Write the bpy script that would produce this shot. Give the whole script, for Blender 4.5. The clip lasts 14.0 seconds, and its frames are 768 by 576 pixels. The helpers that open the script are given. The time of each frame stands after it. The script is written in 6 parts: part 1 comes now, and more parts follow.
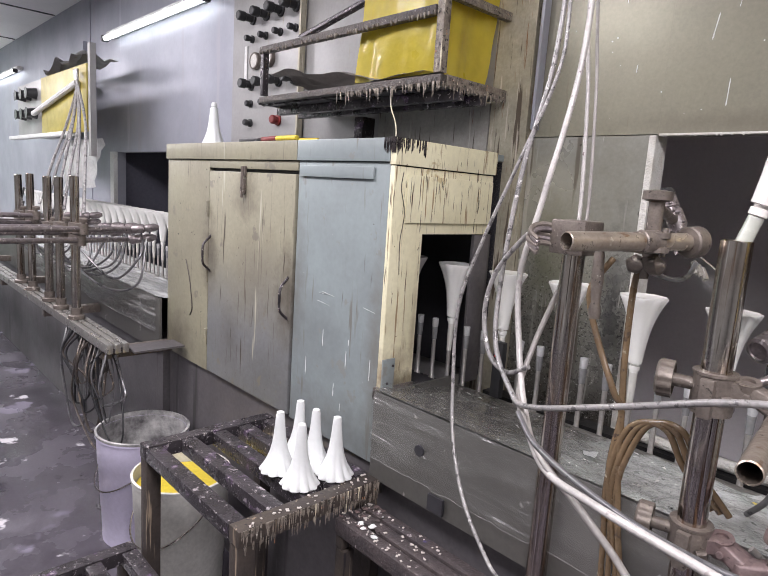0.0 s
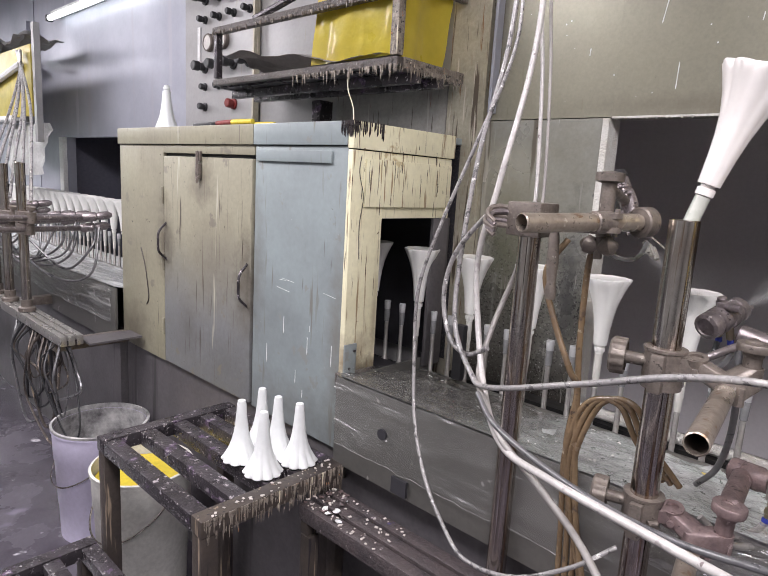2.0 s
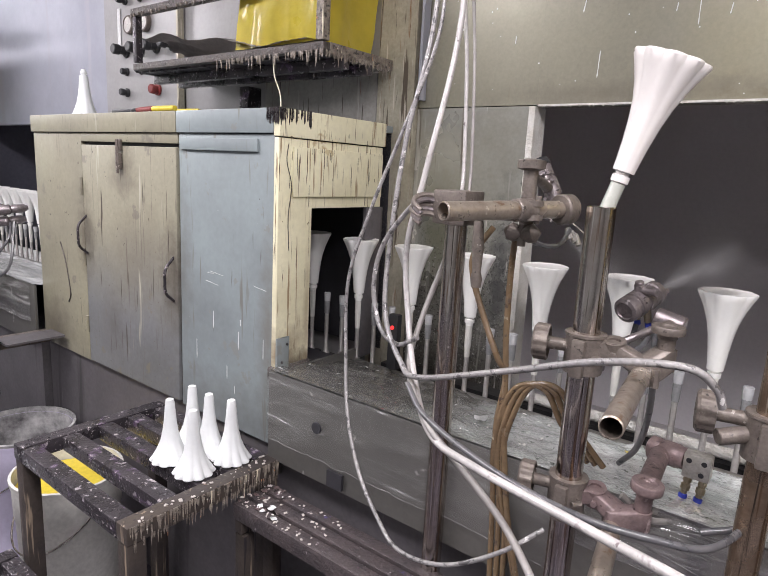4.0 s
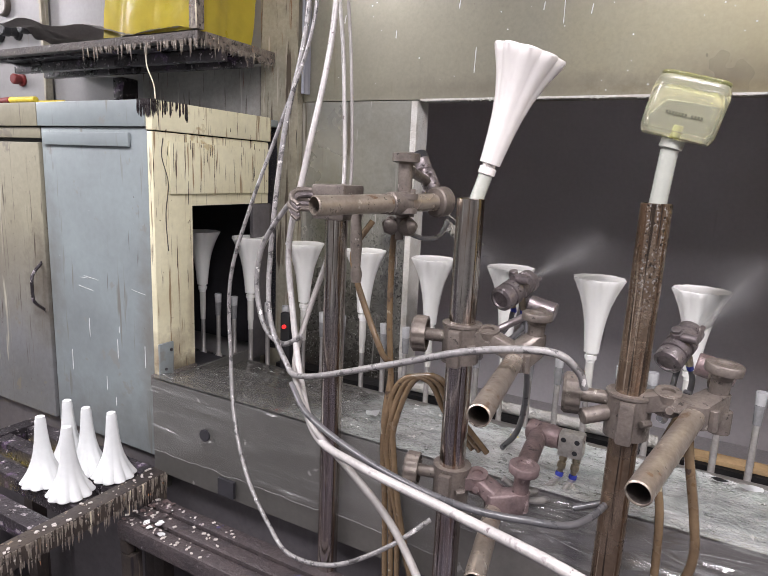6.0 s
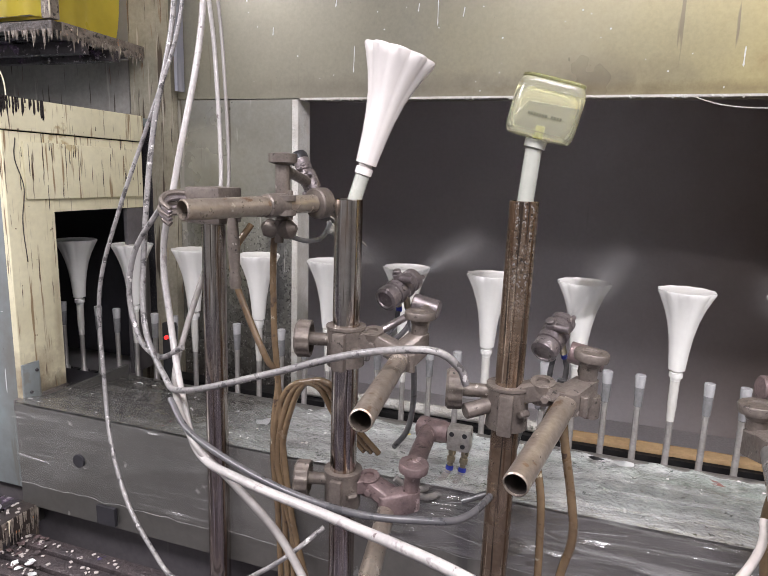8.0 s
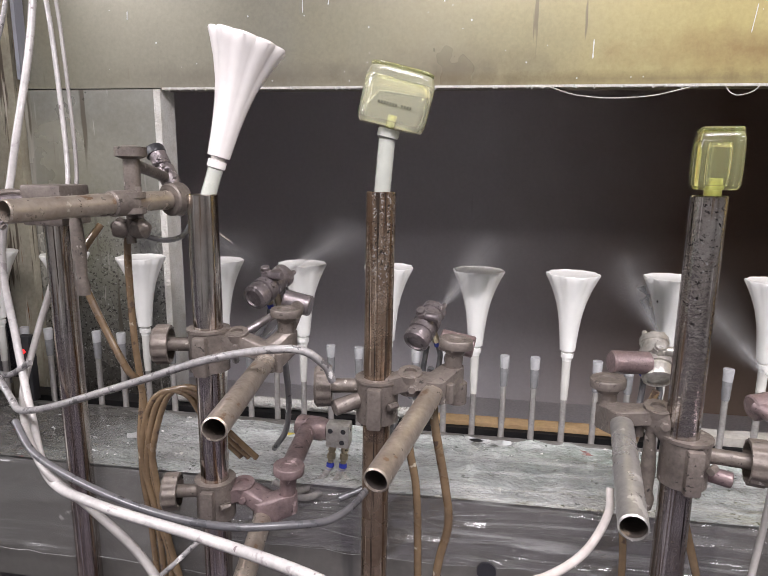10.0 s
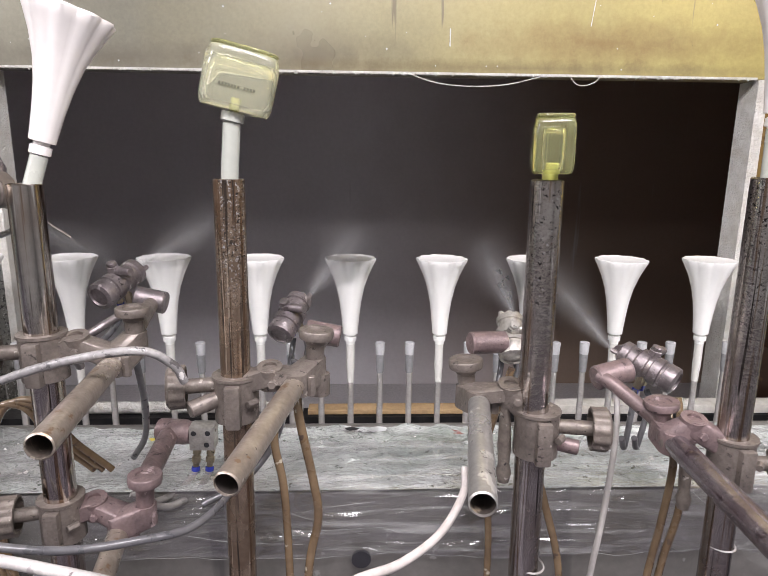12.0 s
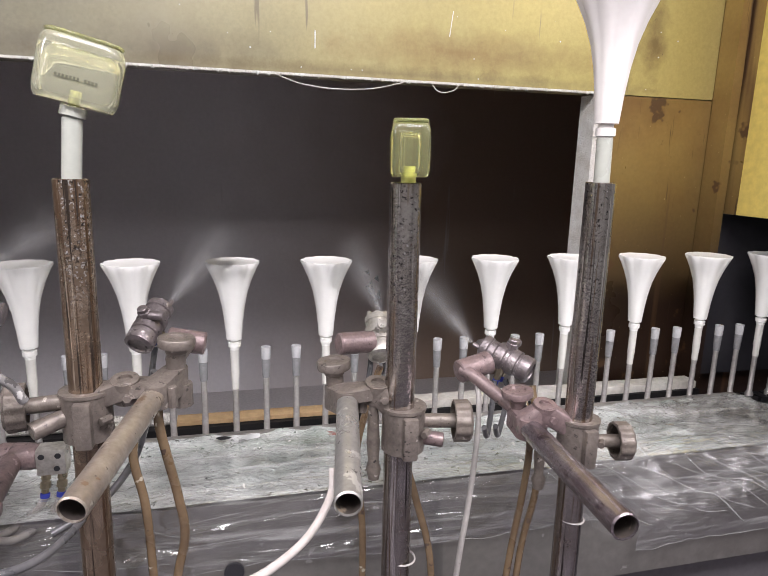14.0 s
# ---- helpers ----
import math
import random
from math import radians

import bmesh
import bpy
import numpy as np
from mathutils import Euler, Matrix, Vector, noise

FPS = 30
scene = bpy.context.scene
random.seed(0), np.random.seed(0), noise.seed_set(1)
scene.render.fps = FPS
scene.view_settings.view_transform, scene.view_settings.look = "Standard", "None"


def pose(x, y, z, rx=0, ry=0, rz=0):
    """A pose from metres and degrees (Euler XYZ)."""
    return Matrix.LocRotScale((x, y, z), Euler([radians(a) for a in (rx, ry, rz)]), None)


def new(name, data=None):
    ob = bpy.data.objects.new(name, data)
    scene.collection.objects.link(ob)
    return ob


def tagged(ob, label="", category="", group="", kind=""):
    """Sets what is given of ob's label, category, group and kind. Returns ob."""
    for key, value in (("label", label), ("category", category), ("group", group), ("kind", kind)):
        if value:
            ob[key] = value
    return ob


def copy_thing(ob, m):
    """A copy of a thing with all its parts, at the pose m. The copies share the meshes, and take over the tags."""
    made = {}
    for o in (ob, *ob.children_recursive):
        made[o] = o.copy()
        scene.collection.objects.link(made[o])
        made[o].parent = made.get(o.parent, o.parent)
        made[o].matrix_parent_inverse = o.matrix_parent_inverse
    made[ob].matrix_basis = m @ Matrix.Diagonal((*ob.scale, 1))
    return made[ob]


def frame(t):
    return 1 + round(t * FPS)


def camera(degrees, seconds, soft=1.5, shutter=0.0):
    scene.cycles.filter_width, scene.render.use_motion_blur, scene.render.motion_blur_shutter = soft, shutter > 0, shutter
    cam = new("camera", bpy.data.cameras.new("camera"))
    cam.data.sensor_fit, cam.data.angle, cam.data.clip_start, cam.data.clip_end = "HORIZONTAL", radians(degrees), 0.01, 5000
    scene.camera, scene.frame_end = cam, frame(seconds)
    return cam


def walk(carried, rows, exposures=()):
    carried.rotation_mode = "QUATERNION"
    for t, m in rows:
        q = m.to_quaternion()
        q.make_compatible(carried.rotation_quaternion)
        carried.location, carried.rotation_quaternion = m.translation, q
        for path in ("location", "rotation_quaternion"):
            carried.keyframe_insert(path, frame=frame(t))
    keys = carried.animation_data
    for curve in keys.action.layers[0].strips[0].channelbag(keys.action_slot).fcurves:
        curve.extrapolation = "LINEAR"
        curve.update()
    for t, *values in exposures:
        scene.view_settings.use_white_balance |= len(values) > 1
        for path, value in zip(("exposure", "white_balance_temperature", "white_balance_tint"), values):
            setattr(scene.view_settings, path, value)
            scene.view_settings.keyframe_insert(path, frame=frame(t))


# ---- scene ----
# camera: hand-held, turning from the tunnel cabinet to the spray line
cam = camera(66.24, 14.0, 0.65)
ROWS = [
    (0, 0.0482, -0.0100, 1.1619, 46.44, -9.28, 3.83),
    (0.5, 0.0452, -0.0082, 1.1609, 46.32, -9.80, 3.60),
    (1, 0.0452, -0.0089, 1.1611, 45.66, -9.89, 3.62),
    (1.5, 0.0480, -0.0080, 1.1594, 44.49, -10.11, 3.46),
    (2, 0.0511, -0.0023, 1.1594, 42.79, -10.43, 3.41),
    (4.5, 0.0650, 0.0353, 1.1610, 35.46, -11.29, 2.86),
    (5, 0.0723, 0.0453, 1.1614, 33.02, -11.39, 2.64),
    (5.5, 0.0792, 0.0566, 1.1628, 29.99, -11.41, 2.60),
    (6, 0.0855, 0.0614, 1.1598, 28.27, -11.12, 2.57),
    (6.5, 0.0880, 0.0663, 1.1600, 24.97, -11.07, 2.56),
    (7, 0.0915, 0.0719, 1.1605, 22.57, -10.89, 2.34),
    (7.5, 0.0940, 0.0764, 1.1627, 21.06, -10.91, 1.86),
    (8, 0.0989, 0.0836, 1.1623, 18.33, -10.80, 1.95),
    (10.5, 0.1462, 0.1174, 1.1629, 6.02, -11.39, 0.69),
    (11, 0.1533, 0.1222, 1.1637, 2.95, -11.46, 0.78),
    (11.5, 0.1609, 0.1280, 1.1617, 0.21, -11.98, 0.66),
    (12, 0.1700, 0.1300, 1.1604, -2.27, -12.23, 0.63),
    (12.5, 0.1789, 0.1291, 1.1615, -5.52, -12.05, 0.84),
    (13, 0.1798, 0.1286, 1.1621, -8.18, -11.76, 1.07),
    (13.5, 0.1805, 0.1263, 1.1608, -11.08, -11.59, 1.53),
    (14, 0.1862, 0.1286, 1.1613, -14.08, -11.89, 1.52),
]
walk(cam, [(t, pose(x, y, z, 0, 0, yaw) @ pose(0, 0, 0, 90 + pitch, 0, 0) @ pose(0, 0, 0, 0, 0, roll)) for t, x, y, z, yaw, pitch, roll in ROWS],
     exposures=[(0.0, 0.0), (8.0, 0.0), (10.5, 0.04), (11.5, 0.13), (12.5, 0.17), (14.0, 0.13)])

# ---- world and light ----
world = bpy.data.worlds.new("world")
scene.world = world
world.use_nodes = True
world.node_tree.nodes["Background"].inputs[0].default_value = (0.8, 0.9, 1.0, 1)
world.node_tree.nodes["Background"].inputs[1].default_value = 0.02


def area_lamp(name, x, y, z, length, width, watts, colour, along="x"):
    data = bpy.data.lights.new(name, "AREA")
    data.shape, data.size, data.size_y, data.energy, data.color = "RECTANGLE", length, width, watts, colour
    ob = new(name, data)
    ob.matrix_world = pose(x, y, z, 0, 0, 0 if along == "x" else 90)
    return tagged(ob, "", "lamp")


WARM = (0.985, 0.935, 0.985)
CEIL = 2.23
# unseen wide ceiling lights over the aisle; rear row and far-left pair are added fill
LAMPS = ((-7.7, -0.1), (-5.7, -0.1), (-3.7, -0.1), (-1.7, -0.1), (0.3, -0.1), (2.0, -0.1), (-2.4, -1.9), (-0.4, -1.9), (1.6, -1.9))
for lx, ly in LAMPS:
    area_lamp("unseen_ceiling_lamp", lx, ly, CEIL - 0.075, 1.2, 0.55, 48 if ly > -1 else 15, WARM)


# ---- materials ----
def mat(name, c1, c2=None, scale=6.0, rough=0.5, metal=0.0, bump=0.15, fine=90.0, spots=(), streak=None, coat=0.0, rough2=None, bump_dist=0.002, axis_tint=None, dust=0.78, spots_above=None, smudge=()):
    """Two-scale procedural surface: broad blotches, fine grain, optional spots (colour, scale, threshold) and running
    drips or upright streaks (colour, scale, threshold).
    """
    m = bpy.data.materials.new(name)
    m.use_nodes = True
    nt = m.node_tree
    b = nt.nodes["Principled BSDF"]
    lk = nt.links.new

    def node(kind, **vals):
        n = nt.nodes.new(kind)
        for k, v in vals.items():
            n.inputs[k].default_value = v
        return n

    geo = nt.nodes.new("ShaderNodeNewGeometry")
    pos = geo.outputs["Position"]
    if name.endswith("_moving"):
        pos = nt.nodes.new("ShaderNodeTexCoord").outputs["Object"]

    def ramp(src, lo, hi):
        r = node("ShaderNodeMapRange")
        r.inputs["From Min"].default_value, r.inputs["From Max"].default_value = lo, hi
        lk(src, r.inputs["Value"])
        return r.outputs["Result"]

    def blend(fac, a, bb):
        x = nt.nodes.new("ShaderNodeMix")
        x.data_type = "RGBA"
        lk(fac, x.inputs["Factor"])
        for sock, v in ((x.inputs["A"], a), (x.inputs["B"], bb)):
            if isinstance(v, tuple):
                sock.default_value = (*v, 1)
            else:
                lk(v, sock)
        return x.outputs["Result"]

    broad = node("ShaderNodeTexNoise", Scale=scale, Detail=5.0, Roughness=0.6)
    lk(pos, broad.inputs["Vector"])
    grain = node("ShaderNodeTexNoise", Scale=fine, Detail=3.0, Roughness=0.6)
    lk(pos, grain.inputs["Vector"])
    c2 = c2 or tuple(v * 0.8 for v in c1)
    col = blend(ramp(broad.outputs["Fac"], 0.35, 0.68), c1, c2)
    shade = blend(ramp(grain.outputs["Fac"], 0.3, 0.75), (1.0, 1.0, 1.0), (dust, dust, dust))
    if axis_tint:
        # a second colour that comes in along one axis
        axis, lo, hi, colour = axis_tint
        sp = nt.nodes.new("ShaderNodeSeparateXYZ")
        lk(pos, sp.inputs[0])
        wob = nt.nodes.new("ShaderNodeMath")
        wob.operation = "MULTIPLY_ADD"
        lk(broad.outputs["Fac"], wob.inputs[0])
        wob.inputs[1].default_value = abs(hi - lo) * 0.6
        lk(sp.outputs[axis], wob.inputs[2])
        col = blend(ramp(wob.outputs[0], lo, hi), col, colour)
    mul = nt.nodes.new("ShaderNodeMix")
    mul.data_type, mul.blend_type = "RGBA", "MULTIPLY"
    mul.inputs["Factor"].default_value = 1.0
    lk(col, mul.inputs["A"])
    lk(shade, mul.inputs["B"])
    col = mul.outputs["Result"]
    height = grain.outputs["Fac"]
    for colour, sc, lim in spots:
        n = node("ShaderNodeTexNoise", Scale=sc, Detail=4.0, Roughness=0.65)
        lk(pos, n.inputs["Vector"])
        fac = ramp(n.outputs["Fac"], lim, lim + 0.035)
        if spots_above:
            # spatter that sits on the upper part only
            sp = nt.nodes.new("ShaderNodeSeparateXYZ")
            lk(pos, sp.inputs[0])
            gate = nt.nodes.new("ShaderNodeMath")
            gate.operation = "MULTIPLY"
            lk(fac, gate.inputs[0])
            lk(ramp(sp.outputs["Z"], *spots_above), gate.inputs[1])
            fac = gate.outputs[0]
        col = blend(fac, col, colour)
    for at, size, colour, share in smudge:
        # a rubbed patch with a ragged, noisy edge
        mp = node("ShaderNodeMapping")
        mp.inputs["Location"].default_value = tuple(-p / s for p, s in zip(at, [1.4 * v for v in size]))
        mp.inputs["Scale"].default_value = tuple(1 / (1.4 * s) for s in size)
        lk(pos, mp.inputs["Vector"])
        ln = nt.nodes.new("ShaderNodeVectorMath")
        ln.operation = "LENGTH"
        lk(mp.outputs["Vector"], ln.inputs[0])
        n = node("ShaderNodeTexNoise", Scale=26.0, Detail=5.0, Roughness=0.7)
        lk(pos, n.inputs["Vector"])
        ad = nt.nodes.new("ShaderNodeMath")
        ad.operation = "MULTIPLY_ADD"
        lk(n.outputs["Fac"], ad.inputs[0])
        ad.inputs[1].default_value = 1.6
        lk(ln.outputs["Value"], ad.inputs[2])
        r = node("ShaderNodeMapRange")
        r.inputs["From Min"].default_value, r.inputs["From Max"].default_value = 1.8, 0.8
        r.inputs["To Min"].default_value, r.inputs["To Max"].default_value = 0.0, share
        lk(ad.outputs[0], r.inputs["Value"])
        col = blend(r.outputs["Result"], col, colour)
    for colour, sc, lim in (streak or ()):
        mp = node("ShaderNodeMapping")
        mp.inputs["Scale"].default_value = (sc, sc, sc * (0.07 if sc < 150 else 0.02))
        lk(pos, mp.inputs["Vector"])
        n = node("ShaderNodeTexNoise", Scale=1.0, Detail=3.0, Roughness=0.55)
        lk(mp.outputs["Vector"], n.inputs["Vector"])
        col = blend(ramp(n.outputs["Fac"], lim, lim + 0.06), col, colour)
    lk(col, b.inputs["Base Color"])
    if rough2 is None:
        rough2 = min(1.0, rough + 0.18)
    rr = nt.nodes.new("ShaderNodeMapRange")
    rr.inputs["From Min"].default_value, rr.inputs["From Max"].default_value = 0.3, 0.7
    rr.inputs["To Min"].default_value, rr.inputs["To Max"].default_value = rough, rough2
    lk(broad.outputs["Fac"], rr.inputs["Value"])
    lk(rr.outputs["Result"], b.inputs["Roughness"])
    b.inputs["Metallic"].default_value = metal
    b.inputs["Coat Weight"].default_value = coat
    if bump:
        bp = node("ShaderNodeBump", Strength=bump, Distance=bump_dist)
        lk(height, bp.inputs["Height"])
        lk(bp.outputs["Normal"], b.inputs["Normal"])
    return m


def clear(name, tint, rough=0.02, ior=1.45, through_share=1.0):
    m = bpy.data.materials.new(name)
    m.use_nodes = True
    b = m.node_tree.nodes["Principled BSDF"]
    b.inputs["Base Color"].default_value = (*tint, 1)
    b.inputs["Transmission Weight"].default_value = through_share
    b.inputs["Roughness"].default_value = rough
    b.inputs["IOR"].default_value = ior
    return m


def film_material(name, gloss, rough, tint=(1, 1, 1), haze=0.36):
    """Thin clear sheet: mostly see-through with a wrinkled gloss."""
    m = bpy.data.materials.new(name)
    m.use_nodes = True
    nt = m.node_tree
    out = nt.nodes["Material Output"]
    nt.nodes.remove(nt.nodes["Principled BSDF"])
    tr, gl, mx = nt.nodes.new("ShaderNodeBsdfTransparent"), nt.nodes.new("ShaderNodeBsdfGlossy"), nt.nodes.new("ShaderNodeMixShader")
    tr.inputs["Color"].default_value = (*tint, 1)
    gl.inputs["Roughness"].default_value = rough
    no, bp = nt.nodes.new("ShaderNodeTexNoise"), nt.nodes.new("ShaderNodeBump")
    mp, geo = nt.nodes.new("ShaderNodeMapping"), nt.nodes.new("ShaderNodeNewGeometry")
    mp.inputs["Scale"].default_value = (1.1, 4, 10)
    mp.inputs["Rotation"].default_value = (0, radians(9), 0)
    nt.links.new(geo.outputs["Position"], mp.inputs["Vector"])
    nt.links.new(mp.outputs["Vector"], no.inputs["Vector"])
    no.inputs["Scale"].default_value, no.inputs["Detail"].default_value, no.inputs["Distortion"].default_value = 2.0, 4.0, 1.6
    bp.inputs["Strength"].default_value, bp.inputs["Distance"].default_value = 0.7, 0.02
    nt.links.new(no.outputs["Fac"], bp.inputs["Height"])
    nt.links.new(bp.outputs["Normal"], gl.inputs["Normal"])
    mx.inputs["Fac"].default_value = gloss
    # milky creases where the sheet is folded
    hz, hm, hr, df, top = (nt.nodes.new(k) for k in ("ShaderNodeTexNoise", "ShaderNodeMapping", "ShaderNodeMapRange", "ShaderNodeBsdfDiffuse", "ShaderNodeMixShader"))
    hm.inputs["Scale"].default_value, hm.inputs["Rotation"].default_value = (0.9, 9.0, 17.0), (0, radians(-14), 0)
    nt.links.new(geo.outputs["Position"], hm.inputs["Vector"])
    nt.links.new(hm.outputs["Vector"], hz.inputs["Vector"])
    hz.inputs["Scale"].default_value, hz.inputs["Detail"].default_value, hz.inputs["Distortion"].default_value = 3.0, 5.0, 1.5
    hr.inputs["From Min"].default_value, hr.inputs["From Max"].default_value = 0.55, 0.75
    hr.inputs["To Min"].default_value, hr.inputs["To Max"].default_value = 0.02, haze
    nt.links.new(hz.outputs["Fac"], hr.inputs["Value"])
    df.inputs["Color"].default_value = (0.62, 0.62, 0.60, 1)
    nt.links.new(tr.outputs[0], mx.inputs[1])
    nt.links.new(gl.outputs[0], mx.inputs[2])
    nt.links.new(hr.outputs["Result"], top.inputs["Fac"])
    nt.links.new(mx.outputs[0], top.inputs[1])
    nt.links.new(df.outputs[0], top.inputs[2])
    nt.links.new(top.outputs[0], out.inputs["Surface"])
    return m


def glow(name, colour, strength):
    m = bpy.data.materials.new(name)
    m.use_nodes = True
    b = m.node_tree.nodes["Principled BSDF"]
    b.inputs["Base Color"].default_value = (*colour, 1)
    b.inputs["Emission Color"].default_value = (*colour, 1)
    b.inputs["Emission Strength"].default_value = strength
    return m


STEEL_WALL = mat("brushed_steel_wall", (0.42, 0.43, 0.49), (0.34, 0.35, 0.405), 2.4, 0.40, 0.40, 0.03, 60, rough2=0.58, dust=0.95, streak=[((0.38, 0.375, 0.42), 9, 0.62), ((0.48, 0.48, 0.54), 16, 0.66)])
GREY_PANEL = mat("grey_enamel_panel", (0.34, 0.335, 0.335), (0.28, 0.275, 0.265), 3, 0.35, 0.15, 0.05, 80, dust=0.9, spots=[((0.2, 0.17, 0.13), 60, 0.74)], streak=[((0.27, 0.24, 0.19), 30, 0.68)])
# the gold axis_tint towards +x is the wall's yellowish glow, put into colour
KHAKI_WALL = mat("oversprayed_steel_panel", (0.275, 0.262, 0.20), (0.215, 0.205, 0.16), 2.2, 0.26, 0.35, 0.05, 160, dust=0.86,
                 spots=[((0.12, 0.09, 0.06), 60, 0.735), ((0.60, 0.58, 0.50), 75, 0.75)], streak=[((0.18, 0.155, 0.10), 20, 0.70), ((0.20, 0.175, 0.12), 55, 0.69)], axis_tint=("X", 0.1, 1.15, (0.46, 0.385, 0.145)),
                 smudge=[((0.10, 1.24, 1.345), (0.16, 0.2, 0.035), (0.17, 0.145, 0.10), 0.7), ((0.62, 1.24, 1.37), (0.22, 0.2, 0.035), (0.20, 0.12, 0.05), 0.7), ((0.95, 1.24, 1.43), (0.03, 0.2, 0.09), (0.13, 0.08, 0.04), 0.8), ((1.02, 1.24, 1.42), (0.025, 0.2, 0.08), (0.13, 0.08, 0.04), 0.8), ((-0.25, 1.24, 1.335), (0.3, 0.2, 0.02), (0.15, 0.13, 0.10), 0.6), ((0.45, 1.24, 1.325), (0.5, 0.2, 0.012), (0.16, 0.12, 0.06), 0.7)])
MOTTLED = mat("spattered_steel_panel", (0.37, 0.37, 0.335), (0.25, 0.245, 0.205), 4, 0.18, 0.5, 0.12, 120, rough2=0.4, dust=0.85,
              spots=[((0.05, 0.045, 0.04), 190, 0.56), ((0.66, 0.66, 0.64), 240, 0.62)], spots_above=(1.14, 0.94), streak=[((0.47, 0.46, 0.42), 40, 0.62), ((0.14, 0.125, 0.10), 34, 0.61), ((0.60, 0.58, 0.54), 90, 0.69)], axis_tint=("Z", 1.02, 0.72, (0.09, 0.08, 0.07)), smudge=[((-0.535, 1.24, 0.94), (0.035, 0.2, 0.16), (0.045, 0.045, 0.05), 0.8), ((-0.70, 1.24, 1.02), (0.07, 0.2, 0.12), (0.17, 0.17, 0.10), 0.6)])
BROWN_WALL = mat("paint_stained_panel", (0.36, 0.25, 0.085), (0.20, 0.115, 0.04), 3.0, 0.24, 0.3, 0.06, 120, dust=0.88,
                 spots=[((0.09, 0.05, 0.025), 9, 0.62), ((0.42, 0.33, 0.16), 130, 0.70)], streak=[((0.10, 0.055, 0.03), 14, 0.62), ((0.05, 0.03, 0.02), 60, 0.68)], axis_tint=("Z", 1.36, 0.98, (0.035, 0.019, 0.012)))
STAIN_COL = mat("drip_stained_column", (0.54, 0.505, 0.40), (0.36, 0.33, 0.25), 9, 0.35, 0.3, 0.3, 110,
                streak=[((0.12, 0.095, 0.07), 70, 0.605), ((0.62, 0.58, 0.49), 95, 0.62), ((0.26, 0.13, 0.06), 110, 0.65), ((0.04, 0.03, 0.028), 145, 0.655)])
BACK_PLATE = mat("sooty_back_plate", (0.50, 0.48, 0.45), (0.30, 0.285, 0.26), 7, 0.3, 0.3, 0.15, 90, streak=[((0.10, 0.08, 0.07), 95, 0.615), ((0.52, 0.50, 0.46), 60, 0.64), ((0.22, 0.07, 0.05), 120, 0.67)])
WHITE_EDGE = mat("overspray_white_edge", (0.78, 0.77, 0.73), (0.62, 0.59, 0.53), 30, 0.7, 0, 0.9, 260, bump_dist=0.006, dust=0.85)
# lining kept very pale to stand for booth haze; browner towards +x
HAZE_BOOTH = mat("haze_pale_booth_lining", (0.87, 0.84, 0.86), (0.80, 0.77, 0.79), 1.3, 0.45, 0.0, 0.1, 60, dust=0.93, streak=[((0.54, 0.51, 0.52), 12, 0.66)], axis_tint=("X", 0.45, 1.45, (0.36, 0.27, 0.21)))
# darker copy of the booth lining, with the far opening's shade in its colour
FAR_BOOTH_SHADE = mat("shaded_navy_booth_lining", (0.13, 0.13, 0.165), (0.10, 0.10, 0.13), 2, 0.4, 0.0, 0.1, 60)
# near-black that stands in for the shade inside hollows
HOLLOW_SHADE = mat("hollow_shade_black", (0.035, 0.034, 0.04), (0.025, 0.024, 0.028), 5, 0.45, 0.0, 0.1, 60)
BASE_STEEL = mat("dull_base_steel", (0.175, 0.163, 0.17), (0.125, 0.117, 0.122), 3, 0.34, 0.4, 0.12, 90, streak=[((0.075, 0.07, 0.07), 14, 0.64), ((0.23, 0.22, 0.22), 30, 0.70)], spots=[((0.05, 0.045, 0.045), 40, 0.72)])
CAB_GREY = mat("blue_grey_enamel", (0.275, 0.318, 0.325), (0.20, 0.225, 0.23), 2.8, 0.3, 0.0, 0.1, 70, dust=0.9,
               spots=[((0.06, 0.055, 0.05), 62, 0.715), ((0.58, 0.59, 0.58), 85, 0.74), ((0.22, 0.23, 0.22), 14, 0.63)], streak=[((0.42, 0.44, 0.44), 60, 0.68), ((0.17, 0.17, 0.155), 60, 0.64), ((0.08, 0.07, 0.06), 80, 0.70)],
               smudge=[((-1.16, 0.84, 0.93), (0.03, 0.2, 0.16), (0.15, 0.15, 0.14), 0.7), ((-0.86, 0.84, 0.80), (0.03, 0.2, 0.2), (0.16, 0.15, 0.13), 0.7), ((-1.0, 0.84, 0.60), (0.3, 0.2, 0.07), (0.14, 0.14, 0.135), 0.6)])
